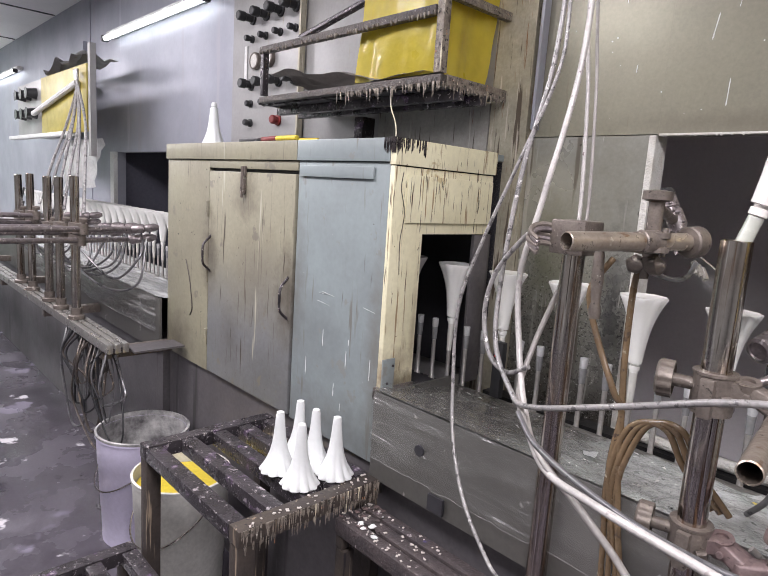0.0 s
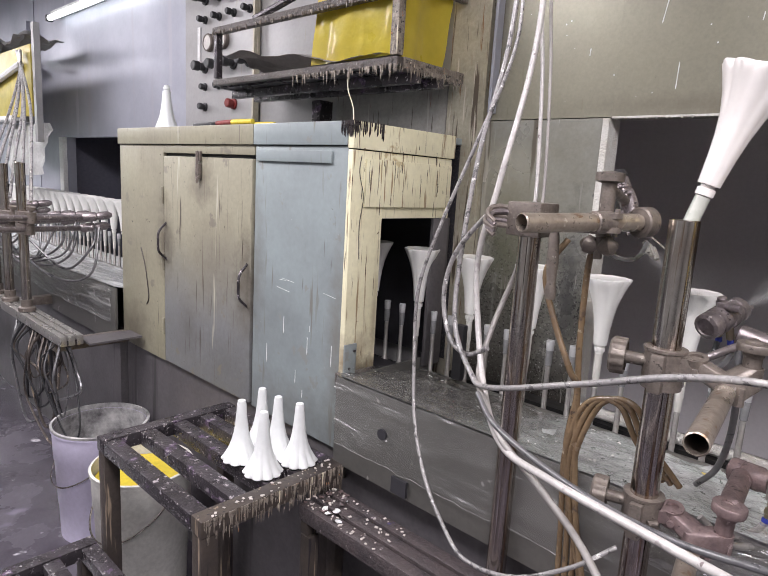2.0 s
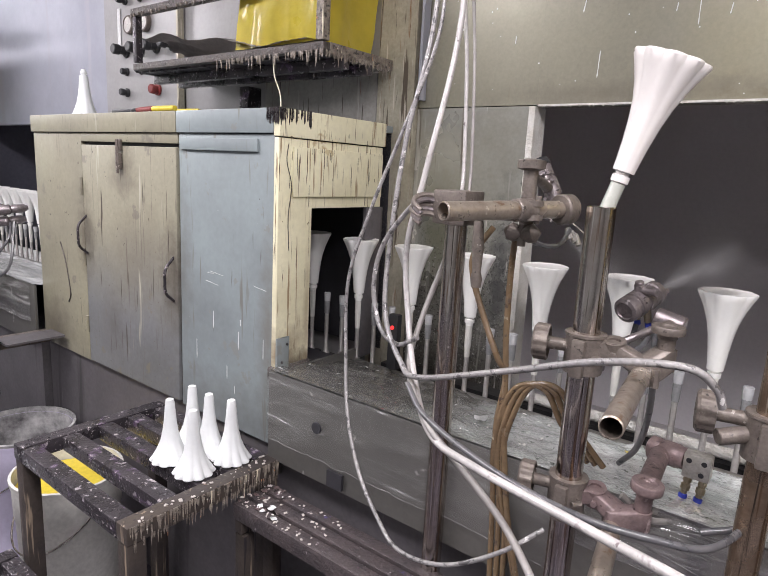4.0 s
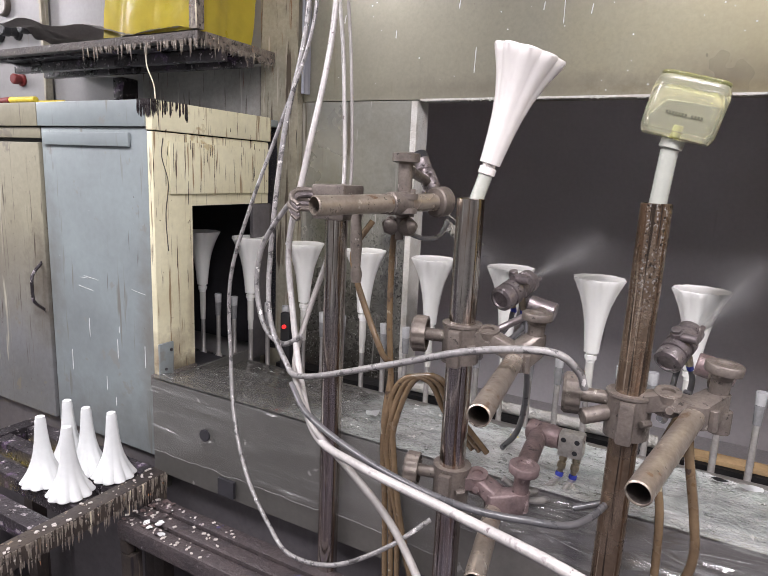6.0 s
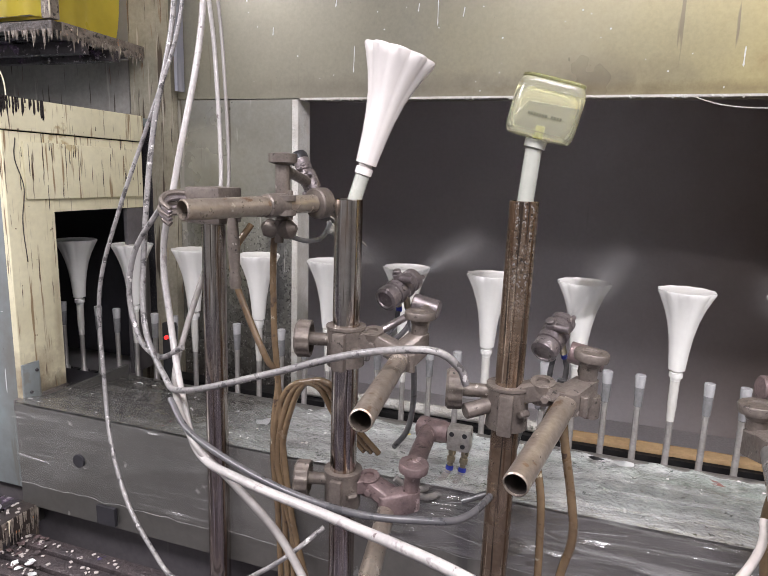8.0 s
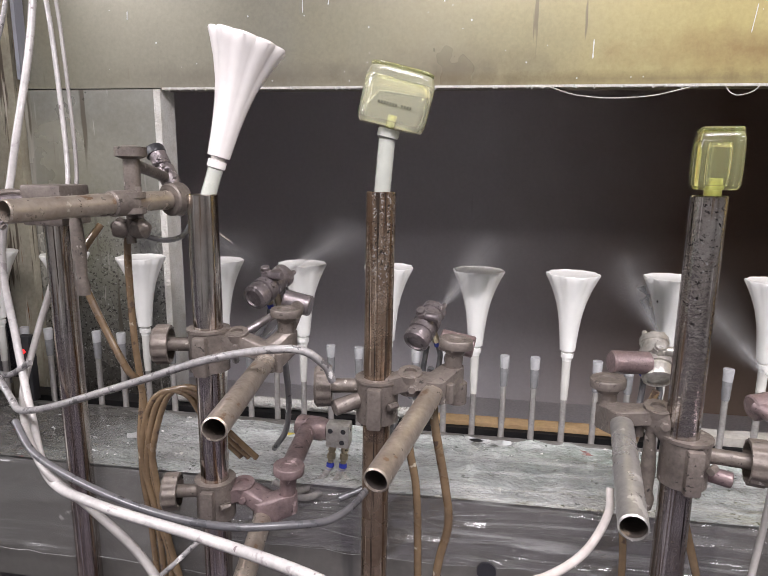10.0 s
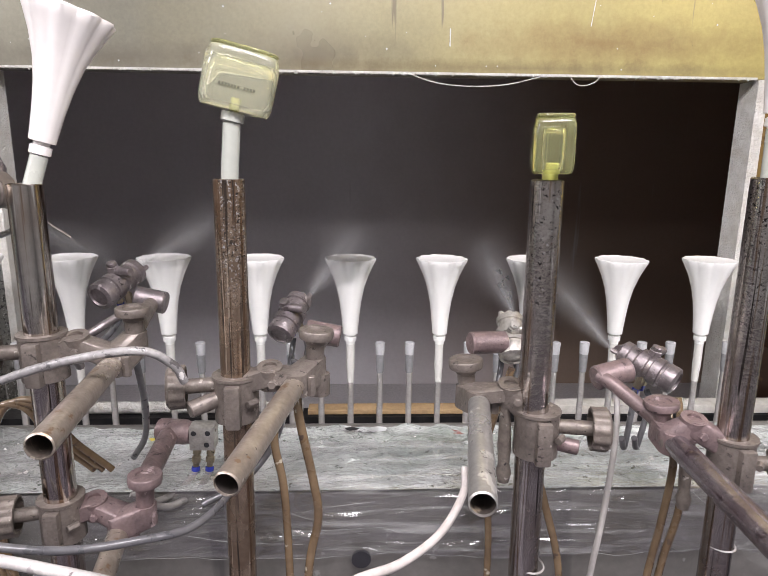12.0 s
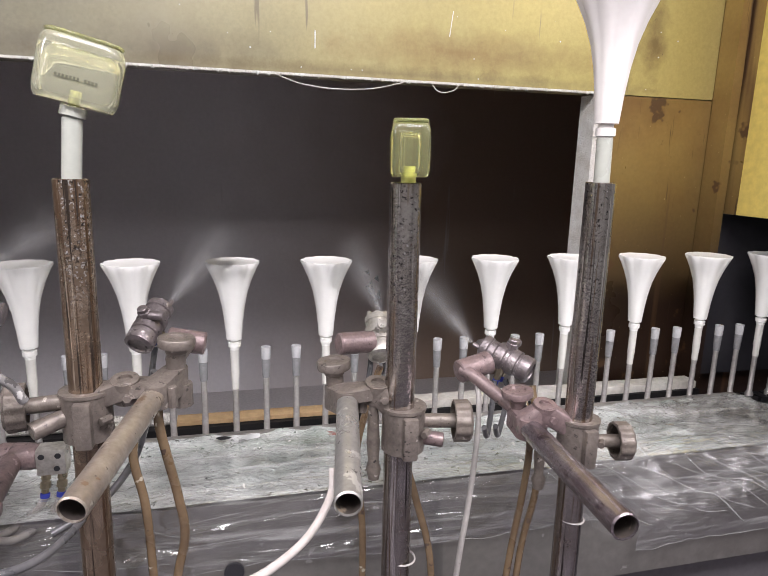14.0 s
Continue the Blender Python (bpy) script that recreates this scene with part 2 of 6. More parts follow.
CAB_BEIGE = mat("worn_beige_enamel", (0.30, 0.283, 0.205), (0.235, 0.22, 0.165), 3.4, 0.36, 0.0, 0.1, 80, dust=0.85,
                spots=[((0.05, 0.04, 0.03), 60, 0.685), ((0.11, 0.09, 0.065), 150, 0.675), ((0.19, 0.175, 0.14), 12, 0.62)], streak=[((0.12, 0.10, 0.08), 150, 0.66), ((0.06, 0.045, 0.035), 75, 0.665), ((0.40, 0.385, 0.31), 45, 0.68)],
                smudge=[((-1.635, 0.84, 0.94), (0.05, 0.2, 0.11), (0.075, 0.06, 0.045), 0.8), ((-1.20, 0.84, 0.87), (0.045, 0.2, 0.13), (0.075, 0.06, 0.045), 0.8), ((-1.42, 0.84, 1.12), (0.06, 0.2, 0.06), (0.09, 0.075, 0.06), 0.7), ((-1.36, 0.84, 0.92), (0.12, 0.2, 0.12), (0.15, 0.13, 0.10), 0.5), ((-1.86, 0.84, 0.63), (0.1, 0.2, 0.07), (0.10, 0.085, 0.065), 0.7), ((-1.5, 0.84, 0.70), (0.06, 0.2, 0.10), (0.10, 0.09, 0.08), 0.5)])
CAB_DOOR = mat("rubbed_door_enamel", (0.195, 0.20, 0.205), (0.155, 0.158, 0.158), 3.4, 0.36, 0.0, 0.1, 80, dust=0.85, axis_tint=("Z", 0.80, 1.10, (0.295, 0.278, 0.205)),
                spots=[((0.05, 0.04, 0.03), 60, 0.685), ((0.11, 0.09, 0.065), 150, 0.675), ((0.19, 0.175, 0.14), 12, 0.62)], streak=[((0.12, 0.10, 0.08), 150, 0.66), ((0.06, 0.045, 0.035), 75, 0.665), ((0.40, 0.385, 0.31), 45, 0.68)],
                smudge=[((-1.635, 0.84, 0.94), (0.05, 0.2, 0.11), (0.075, 0.06, 0.045), 0.8), ((-1.20, 0.84, 0.87), (0.045, 0.2, 0.13), (0.075, 0.06, 0.045), 0.8), ((-1.42, 0.84, 1.12), (0.06, 0.2, 0.06), (0.09, 0.075, 0.06), 0.7), ((-1.36, 0.84, 0.92), (0.12, 0.2, 0.12), (0.15, 0.13, 0.10), 0.5), ((-1.86, 0.84, 0.63), (0.1, 0.2, 0.07), (0.10, 0.085, 0.065), 0.7), ((-1.5, 0.84, 0.70), (0.06, 0.2, 0.10), (0.10, 0.09, 0.08), 0.5)])
CREAM = mat("drip_stained_cream_board", (0.80, 0.76, 0.55), (0.68, 0.635, 0.44), 6, 0.33, 0.0, 0.15, 90, dust=0.9,
            spots=[((0.10, 0.06, 0.03), 85, 0.68), ((0.52, 0.44, 0.26), 14, 0.66)], streak=[((0.30, 0.22, 0.12), 90, 0.61), ((0.08, 0.05, 0.03), 140, 0.64), ((0.12, 0.08, 0.045), 200, 0.66)],
            smudge=[((-0.83, 0.86, 0.77), (0.2, 0.06, 0.05), (0.22, 0.15, 0.09), 0.85), ((-0.83, 0.90, 0.74), (0.2, 0.05, 0.03), (0.07, 0.05, 0.035), 0.85), ((-0.83, 0.925, 0.86), (0.2, 0.008, 0.12), (0.30, 0.22, 0.12), 0.5)])
YELLOW_BOARD = mat("bright_yellow_board", (0.78, 0.62, 0.17), (0.70, 0.55, 0.15), 3, 0.35, 0.0, 0.08, 60)
BLACK_RUN = mat("glossy_black_run_and_pail_shade", (0.018, 0.016, 0.018), (0.045, 0.035, 0.035), 60, 0.2, 0.0, 0.2, 160)
BLACK_DRIP = mat("black_paint_crust", (0.045, 0.038, 0.035), (0.12, 0.10, 0.09), 40, 0.3, 0, 0.9, 160,
                 spots=[((0.30, 0.27, 0.25), 130, 0.635), ((0.30, 0.12, 0.07), 90, 0.68)], bump_dist=0.006)
PALE_DRIP = mat("pale_paint_crust", (0.30, 0.26, 0.215), (0.12, 0.095, 0.08), 40, 0.3, 0, 0.9, 160, spots=[((0.04, 0.035, 0.03), 90, 0.57), ((0.40, 0.19, 0.09), 60, 0.64), ((0.55, 0.52, 0.47), 120, 0.655)], streak=[((0.62, 0.56, 0.42), 110, 0.64)], bump_dist=0.004)
TABLE_IRON = mat("paint_flecked_iron", (0.045, 0.040, 0.044), (0.08, 0.07, 0.078), 16, 0.2, 0.4, 0.5, 140,
                 spots=[((0.13, 0.09, 0.15), 24, 0.60), ((0.42, 0.38, 0.40), 48, 0.62), ((0.60, 0.55, 0.56), 110, 0.63)], bump_dist=0.004)
TABLE_EDGE = mat("paint_run_iron", (0.105, 0.086, 0.072), (0.06, 0.05, 0.048), 10, 0.35, 0.4, 0.4, 120,
                 streak=[((0.34, 0.27, 0.20), 70, 0.62), ((0.035, 0.03, 0.035), 80, 0.62)])
BENCH_TOP = mat("purple_paint_crusted_bars", (0.105, 0.085, 0.085), (0.06, 0.052, 0.055), 20, 0.3, 0.2, 0.7, 130,
                spots=[((0.085, 0.07, 0.20), 18, 0.68), ((0.50, 0.44, 0.46), 55, 0.655), ((0.26, 0.12, 0.18), 30, 0.68)], bump_dist=0.005)
# pole streaks: smears and rust, plus upright room reflections painted as colour
CHROME = mat("smeared_chrome_tube", (0.58, 0.54, 0.51), (0.42, 0.36, 0.32), 14, 0.10, 1.0, 0.05, 120, rough2=0.24, dust=0.88,
             streak=[((0.26, 0.18, 0.13), 210, 0.57), ((0.74, 0.70, 0.66), 260, 0.60), ((0.08, 0.06, 0.05), 240, 0.62)])
RUSTY_TUBE = mat("rust_streaked_tube", (0.31, 0.235, 0.175), (0.19, 0.135, 0.095), 26, 0.16, 0.75, 0.3, 190, rough2=0.36, dust=0.8,
                 spots=[((0.04, 0.034, 0.03), 300, 0.56), ((0.60, 0.58, 0.57), 330, 0.565)], spots_above=(1.00, 1.09), streak=[((0.13, 0.08, 0.05), 200, 0.55), ((0.44, 0.36, 0.28), 260, 0.60), ((0.06, 0.045, 0.035), 230, 0.60)])
PITTED_TUBE = mat("paint_pitted_chrome_tube", (0.46, 0.425, 0.40), (0.29, 0.25, 0.225), 26, 0.12, 0.95, 0.3, 190, rough2=0.3, dust=0.8,
                  spots=[((0.035, 0.03, 0.03), 260, 0.585), ((0.62, 0.60, 0.59), 300, 0.63), ((0.16, 0.09, 0.08), 200, 0.66)], spots_above=(0.95, 1.04), streak=[((0.20, 0.14, 0.10), 210, 0.56), ((0.66, 0.62, 0.58), 260, 0.60), ((0.06, 0.05, 0.045), 230, 0.60)])
CAST = mat("dusty_cast_metal", (0.225, 0.192, 0.168), (0.14, 0.118, 0.103), 36, 0.34, 0.35, 0.35, 260, rough2=0.52, dust=0.68, spots=[((0.05, 0.042, 0.037), 120, 0.63), ((0.35, 0.31, 0.28), 46, 0.645)])
CAST_PINK = mat("pink_dusted_cast_metal", (0.275, 0.20, 0.195), (0.165, 0.122, 0.12), 36, 0.36, 0.3, 0.35, 260, rough2=0.52, dust=0.68, spots=[((0.065, 0.045, 0.045), 120, 0.63), ((0.40, 0.315, 0.31), 46, 0.645)])
WHEEL = mat("brown_grimed_handwheel", (0.20, 0.17, 0.145), (0.115, 0.095, 0.082), 50, 0.4, 0.3, 0.4, 220, rough2=0.6, dust=0.7, spots=[((0.38, 0.345, 0.31), 90, 0.64), ((0.03, 0.026, 0.024), 120, 0.63)])
GUN_GREY = mat("paint_dusted_gun_metal", (0.31, 0.272, 0.275), (0.165, 0.142, 0.145), 45, 0.24, 0.6, 0.35, 240, rough2=0.45, dust=0.7, spots=[((0.48, 0.44, 0.44), 75, 0.63), ((0.05, 0.042, 0.043), 120, 0.64)])
GUN_BRIGHT = mat("bright_gun_metal", (0.62, 0.60, 0.56), (0.42, 0.39, 0.34), 50, 0.25, 0.7, 0.2, 200)
ARM_TUBE = mat("dusted_arm_tube", (0.47, 0.41, 0.345), (0.29, 0.24, 0.20), 20, 0.2, 0.65, 0.2, 200, rough2=0.4, dust=0.75, spots=[((0.56, 0.51, 0.44), 34, 0.62), ((0.22, 0.145, 0.095), 40, 0.62), ((0.08, 0.06, 0.05), 120, 0.66)])
ARM_PURPLE = mat("purple_stained_arm_tube", (0.40, 0.35, 0.365), (0.17, 0.13, 0.145), 22, 0.12, 0.85, 0.25, 200, rough2=0.3, dust=0.75, spots=[((0.10, 0.075, 0.085), 60, 0.60), ((0.60, 0.57, 0.58), 90, 0.66)])
ARM_GREY = mat("grey_arm_tube", (0.47, 0.455, 0.43), (0.36, 0.345, 0.325), 24, 0.22, 0.7, 0.2, 200, rough2=0.4, dust=0.8, spots=[((0.60, 0.59, 0.56), 50, 0.62), ((0.09, 0.08, 0.08), 170, 0.65)])
BRASS = mat("brass_fitting", (0.46, 0.40, 0.29), (0.34, 0.29, 0.21), 60, 0.25, 0.9, 0.1)
BLUE_PLASTIC = mat("blue_fitting", (0.03, 0.05, 0.40), None, 60, 0.4, 0.0, 0.05)
BLACK_PLASTIC = mat("black_plastic", (0.025, 0.025, 0.028), None, 30, 0.35, 0.0, 0.1)
WHITE_COAT = mat("fresh_white_coat_moving", (0.79, 0.785, 0.755), (0.75, 0.745, 0.72), 20, 0.3, 0.0, 0.02, 120, coat=0.2, dust=0.98)
WHITE_STILL = mat("white_coated_bottle", (0.74, 0.705, 0.675), (0.69, 0.655, 0.63), 20, 0.35, 0.0, 0.02, 120, coat=0.15, dust=0.97)
MATTE_WHITE = mat("matte_white_primer", (0.70, 0.715, 0.71), (0.64, 0.655, 0.655), 20, 0.55, 0.0, 0.03, 120, dust=0.95)
SLEEVE = mat("milky_plastic_sleeve_moving", (0.66, 0.65, 0.61), (0.58, 0.57, 0.53), 30, 0.35, 0.0, 0.05, dust=0.95)
SHAFT = mat("dusted_spindle_shaft_moving", (0.46, 0.44, 0.42), (0.34, 0.32, 0.31), 60, 0.3, 0.6, 0.1, 200, dust=0.85)
TIP_DARK = mat("dark_spindle_tip_moving", (0.17, 0.17, 0.175), (0.30, 0.30, 0.305), 40, 0.5, 0.1, 0.2, 200)
TIP_PALE = mat("pale_spindle_rim_moving", (0.44, 0.44, 0.445), (0.33, 0.33, 0.34), 60, 0.5, 0.0, 0.2, 200, dust=0.9)
CHAIN = mat("black_greasy_chain", (0.015, 0.015, 0.016), (0.03, 0.028, 0.028), 30, 0.4, 0.3, 0.3)
TRAY_TOP = mat("wet_paint_caked_tray", (0.93, 0.95, 0.94), (0.50, 0.57, 0.53), 9, 0.03, 0.0, 1.0, 130, rough2=0.22, dust=0.74, coat=0.6,
               spots=[((0.86, 0.88, 0.86), 60, 0.645), ((0.15, 0.175, 0.155), 80, 0.61), ((0.46, 0.14, 0.14), 16, 0.725), ((0.42, 0.34, 0.10), 20, 0.715), ((0.95, 0.95, 0.93), 190, 0.69)], axis_tint=("X", -0.12, -0.42, (0.10, 0.097, 0.09)), bump_dist=0.007,
               smudge=[((1.08, 0.95, 0.73), (0.20, 0.4, 0.2), (0.11, 0.098, 0.085), 0.95), ((-0.62, 0.93, 0.74), (0.10, 0.08, 0.2), (0.05, 0.048, 0.045), 0.8), ((0.30, 1.02, 0.72), (0.22, 0.05, 0.2), (0.24, 0.28, 0.22), 0.6)])
# axis_tint: the front gets darker towards -x
TRAY_FRONT = mat("steel_tray_front", (0.27, 0.255, 0.235), (0.185, 0.175, 0.162), 5, 0.28, 0.35, 0.1, 90, dust=0.85, spots=[((0.05, 0.045, 0.045), 34, 0.735), ((0.35, 0.34, 0.32), 20, 0.66)], streak=[((0.12, 0.115, 0.108), 14, 0.62), ((0.36, 0.345, 0.32), 30, 0.70)], axis_tint=("X", 0.1, -0.4, (0.135, 0.132, 0.122)), smudge=[((1.05, 0.81, 0.65), (0.28, 0.2, 0.3), (0.12, 0.108, 0.098), 0.9)])
WET_WHITE = mat("wet_white_paint_skin", (0.80, 0.82, 0.82), (0.58, 0.61, 0.61), 6, 0.06, 0.0, 0.6, 60, rough2=0.3, coat=0.5, bump_dist=0.004)
FILM = film_material("clear_wrapping_film", 0.26, 0.14, haze=0.36)
FILM_FLAP = film_material("torn_wrapping_film", 0.03, 0.25, haze=0.16)
FILM_TAUT = film_material("taut_wrapping_film", 0.07, 0.3, haze=0.09)
WOOD_LEDGE = mat("raw_timber_strip", (0.52, 0.36, 0.19), (0.43, 0.29, 0.15), 20, 0.6, 0.0, 0.2)
PAPER = mat("white_paper_strip", (0.72, 0.70, 0.65), (0.6, 0.57, 0.5), 20, 0.7, 0.0, 0.2)
FLOOR_MAT = mat("wet_stained_concrete", (0.038, 0.033, 0.042), (0.105, 0.095, 0.115), 3.4, 0.06, 0.0, 0.25, 70, rough2=0.42,
                spots=[((0.17, 0.155, 0.20), 2.2, 0.60), ((0.52, 0.50, 0.53), 5.0, 0.645), ((0.40, 0.39, 0.41), 22, 0.68)], bump_dist=0.003)
PLASTER = mat("grey_factory_wall", (0.42, 0.43, 0.42), (0.34, 0.35, 0.34), 2, 0.7, 0.0, 0.1)
CEIL_MAT = mat("grey_ceiling_board", (0.84, 0.84, 0.83), (0.78, 0.78, 0.77), 2, 0.7, 0.0, 0.1, dust=0.92)
GREEN_CURTAIN = mat("pale_green_strip_curtain", (0.42, 0.56, 0.47), (0.34, 0.46, 0.39), 3, 0.25, 0.0, 0.1)
YELLOW_FILM = mat("yellow_plastic_sheet", (0.76, 0.63, 0.08), (0.66, 0.53, 0.06), 5, 0.25, 0.0, 0.2, 20, coat=0.4, bump_dist=0.01, dust=0.9)
# darker copy of YELLOW_FILM: the far sheet's shade is mixed into its colour
SHADED_YELLOW = mat("shaded_yellow_sheet", (0.44, 0.36, 0.06), (0.36, 0.29, 0.05), 5, 0.3, 0.0, 0.15, 20)
FILM_HEM = mat("milky_film_hem", (0.30, 0.30, 0.29), (0.17, 0.17, 0.165), 30, 0.2, 0.0, 0.1)
# pale reflector, mostly out of view, bouncing light up the booth's back
BOOTH_FLOOR = mat("pale_bounce_floor", (0.68, 0.65, 0.65), (0.60, 0.57, 0.57), 2, 0.5, 0.0, 0.1)
RUBBER = mat("grey_rubber_sheet", (0.42, 0.40, 0.385), (0.33, 0.315, 0.30), 6, 0.45, 0.0, 0.1)
HOSE_WHITE = mat("white_air_hose", (0.56, 0.535, 0.515), (0.40, 0.38, 0.37), 16, 0.28, 0.0, 0.15, 150, dust=0.75, coat=0.3, spots=[((0.13, 0.10, 0.10), 75, 0.66), ((0.28, 0.255, 0.25), 30, 0.62)])
HOSE_SPECK = mat("paint_specked_hose", (0.36, 0.345, 0.335), (0.23, 0.22, 0.22), 16, 0.24, 0.0, 0.3, 200, dust=0.6, coat=0.3, spots=[((0.08, 0.075, 0.075), 70, 0.56), ((0.66, 0.64, 0.62), 85, 0.63), ((0.28, 0.10, 0.15), 20, 0.72)])
HOSE_BROWN = mat("amber_paint_tube", (0.215, 0.148, 0.085), (0.135, 0.09, 0.052), 18, 0.15, 0.0, 0.1, dust=0.8, spots=[((0.44, 0.39, 0.30), 45, 0.64), ((0.08, 0.055, 0.04), 40, 0.62)], coat=0.5)
HOSE_GREY = mat("dull_grey_hose", (0.36, 0.34, 0.32), (0.27, 0.25, 0.24), 14, 0.35, 0.0, 0.2, spots=[((0.1, 0.08, 0.08), 60, 0.71)])
HOSE_DARK = mat("smoky_clear_hose", (0.075, 0.075, 0.08), (0.14, 0.135, 0.14), 30, 0.22, 0.0, 0.1, coat=0.3, spots=[((0.34, 0.33, 0.33), 60, 0.68)])
HOSE_PINK = mat("pinkish_white_hose", (0.58, 0.53, 0.50), (0.47, 0.43, 0.40), 12, 0.3, 0.0, 0.1)
LILAC = mat("lilac_painted_pail", (0.62, 0.58, 0.74), (0.54, 0.50, 0.64), 5, 0.3, 0.0, 0.1, 80, dust=0.9, streak=[((0.68, 0.66, 0.70), 24, 0.7)])
WHITE_PAIL = mat("white_plastic_pail", (0.66, 0.65, 0.61), (0.58, 0.57, 0.53), 6, 0.4, 0.0, 0.05)
YELLOW_PAINT = mat("yellow_paint_surface", (0.70, 0.56, 0.05), (0.6, 0.46, 0.04), 8, 0.3, 0.0, 0.1)
PAIL_CRUST = mat("paint_crusted_pail_rim", (0.62, 0.61, 0.60), (0.10, 0.095, 0.10), 16, 0.3, 0.1, 0.5, 120, bump_dist=0.004)
RED = mat("red_plastic", (0.22, 0.022, 0.02), (0.14, 0.02, 0.018), 30, 0.45, 0.0, 0.08)
RED_GLOW = glow("lit_red_sensor", (0.8, 0.03, 0.03), 1.2)
TUBE_GLOW = glow("lit_fluorescent_tube", (0.95, 0.98, 1.0), 5.5)
WHITE_ENAMEL = mat("white_enamel", (0.78, 0.78, 0.77), None, 6, 0.35, 0.0, 0.05)
DIAL = mat("gauge_face", (0.62, 0.6, 0.56), None, 30, 0.3, 0.0, 0.05)
GLASS_LIME = clear("lime_tinted_glass", (0.97, 0.97, 0.72), 0.005, 1.5, 0.82)
GLASS_LIME_DEEP = clear("lime_coated_glass", (0.94, 0.95, 0.50), 0.015, 1.45, 0.92)
MILKY = mat("milky_plastic_stem", (0.43, 0.44, 0.39), (0.36, 0.37, 0.33), 20, 0.2, 0.0, 0.05, dust=0.95, coat=0.3)
LIME_PLASTIC = mat("lime_plastic_neck", (0.66, 0.66, 0.25), None, 20, 0.3, 0.0, 0.05)
INK = mat("dark_print", (0.10, 0.10, 0.06), None, 20, 0.5, 0.0, 0.0)


# ---- building helpers ----
def box(bm, x0, x1, y0, y1, z0, z1, bevel=0.0, turn=None):
    r = bmesh.ops.create_cube(bm, size=1.0)
    m = Matrix.Translation(((x0 + x1) / 2, (y0 + y1) / 2, (z0 + z1) / 2)) @ (turn or Matrix()) @ Matrix.Diagonal((x1 - x0, y1 - y0, z1 - z0, 1))
    bmesh.ops.transform(bm, matrix=m, verts=r["verts"])
    if bevel:
        edges = list({e for v in r["verts"] for e in v.link_edges})
        bmesh.ops.bevel(bm, geom=edges, offset=bevel, segments=2, affect="EDGES", profile=0.6)
    return bm


def lathe(bm, profile, at=(0, 0, 0), axis=(0, 0, 1), seg=24, flutes=0, depth=0.0, caps=True, fall=3):
    """Turned body: profile rows of (radius, height along the axis)."""
    rot = Vector((0, 0, 1)).rotation_difference(Vector(axis).normalized()).to_matrix()
    at = Vector(at)
    rings = []
    for r, h in profile:
        ring = []
        for k in range(seg):
            a = 2 * math.pi * k / seg
            rr = r * (1 + depth * min(1.0, r / 0.043) ** fall * (abs(math.cos(flutes * a / 2)) * 1.3 - 0.9)) if flutes else r
            ring.append(bm.verts.new(at + rot @ Vector((rr * math.cos(a), rr * math.sin(a), h))))
        rings.append(ring)
    for a, b in zip(rings, rings[1:]):
        for k in range(seg):
            f = bm.faces.new((a[k], a[(k + 1) % seg], b[(k + 1) % seg], b[k]))
            f.smooth = True
    if caps:
        if profile[0][0] > 1e-4:
            bm.faces.new(list(reversed(rings[0])))
        if profile[-1][0] > 1e-4:
            bm.faces.new(rings[-1])
    return bm


def rod(bm, p, q, r, seg=16, inner=0.0):
    p, q = Vector(p), Vector(q)
    n = (q - p).length
    c = min(0.12 * r, 0.002)
    if inner:
        lathe(bm, [(inner, min(0.2, n * 0.8)), (inner, 0), (r - c, 0), (r, c), (r, n - c), (r - c, n), (0.0005, n)] if n > 0.06 else [(inner, n), (inner, 0), (r, 0), (r, n), (inner, n)], p, q - p, seg)
    else:
        lathe(bm, [(r - c, 0), (r, c), (r, n - c), (r - c, n)], p, q - p, seg)
    return bm


def sweep(bm, pts, r, seg=8, step=6):
    """Round hose through control points (Catmull-Rom)."""
    pts = [Vector(p) for p in pts]
    pts = [2 * pts[0] - pts[1]] + pts + [2 * pts[-1] - pts[-2]]
    line = []
    for a, b, c, d in zip(pts, pts[1:], pts[2:], pts[3:]):
        for k in range(step):
            t = k / step
            line.append(0.5 * (2 * b + (c - a) * t + (2 * a - 5 * b + 4 * c - d) * t * t + (3 * b - a - 3 * c + d) * t ** 3))
    line.append(pts[-2])
    side = Vector((0.3, 0.9, 0.2))
    rings = []
    for i, p in enumerate(line):
        way = (line[min(i + 1, len(line) - 1)] - line[max(i - 1, 0)]).normalized()
        u = (side - way * side.dot(way)).normalized()
        side = u
        v = way.cross(u)
        rings.append([bm.verts.new(p + r * (math.cos(2 * math.pi * k / seg) * u + math.sin(2 * math.pi * k / seg) * v)) for k in range(seg)])
    for a, b in zip(rings, rings[1:]):
        for k in range(seg):
            bm.faces.new((a[k], a[(k + 1) % seg], b[(k + 1) % seg], b[k])).smooth = True
    bm.faces.new(list(reversed(rings[0])))
    bm.faces.new(rings[-1])
    return bm


def origin(ob):
    m = Vector()
    while ob:
        m += ob.location
        ob = ob.parent
    return m


def mesh_of(name, bm, material, shift):
    bmesh.ops.translate(bm, vec=-shift, verts=bm.verts)
    bmesh.ops.recalc_face_normals(bm, faces=bm.faces)
    me = bpy.data.meshes.new(name)
    bm.to_mesh(me)
    bm.free()
    me.set_sharp_from_angle(angle=radians(38))
    me.materials.append(material)
    return me


def part(name, bm, material, parent, label=""):
    ob = new(name, mesh_of(name, bm, material, origin(parent)))
    ob.parent = parent
    return tagged(ob, label)


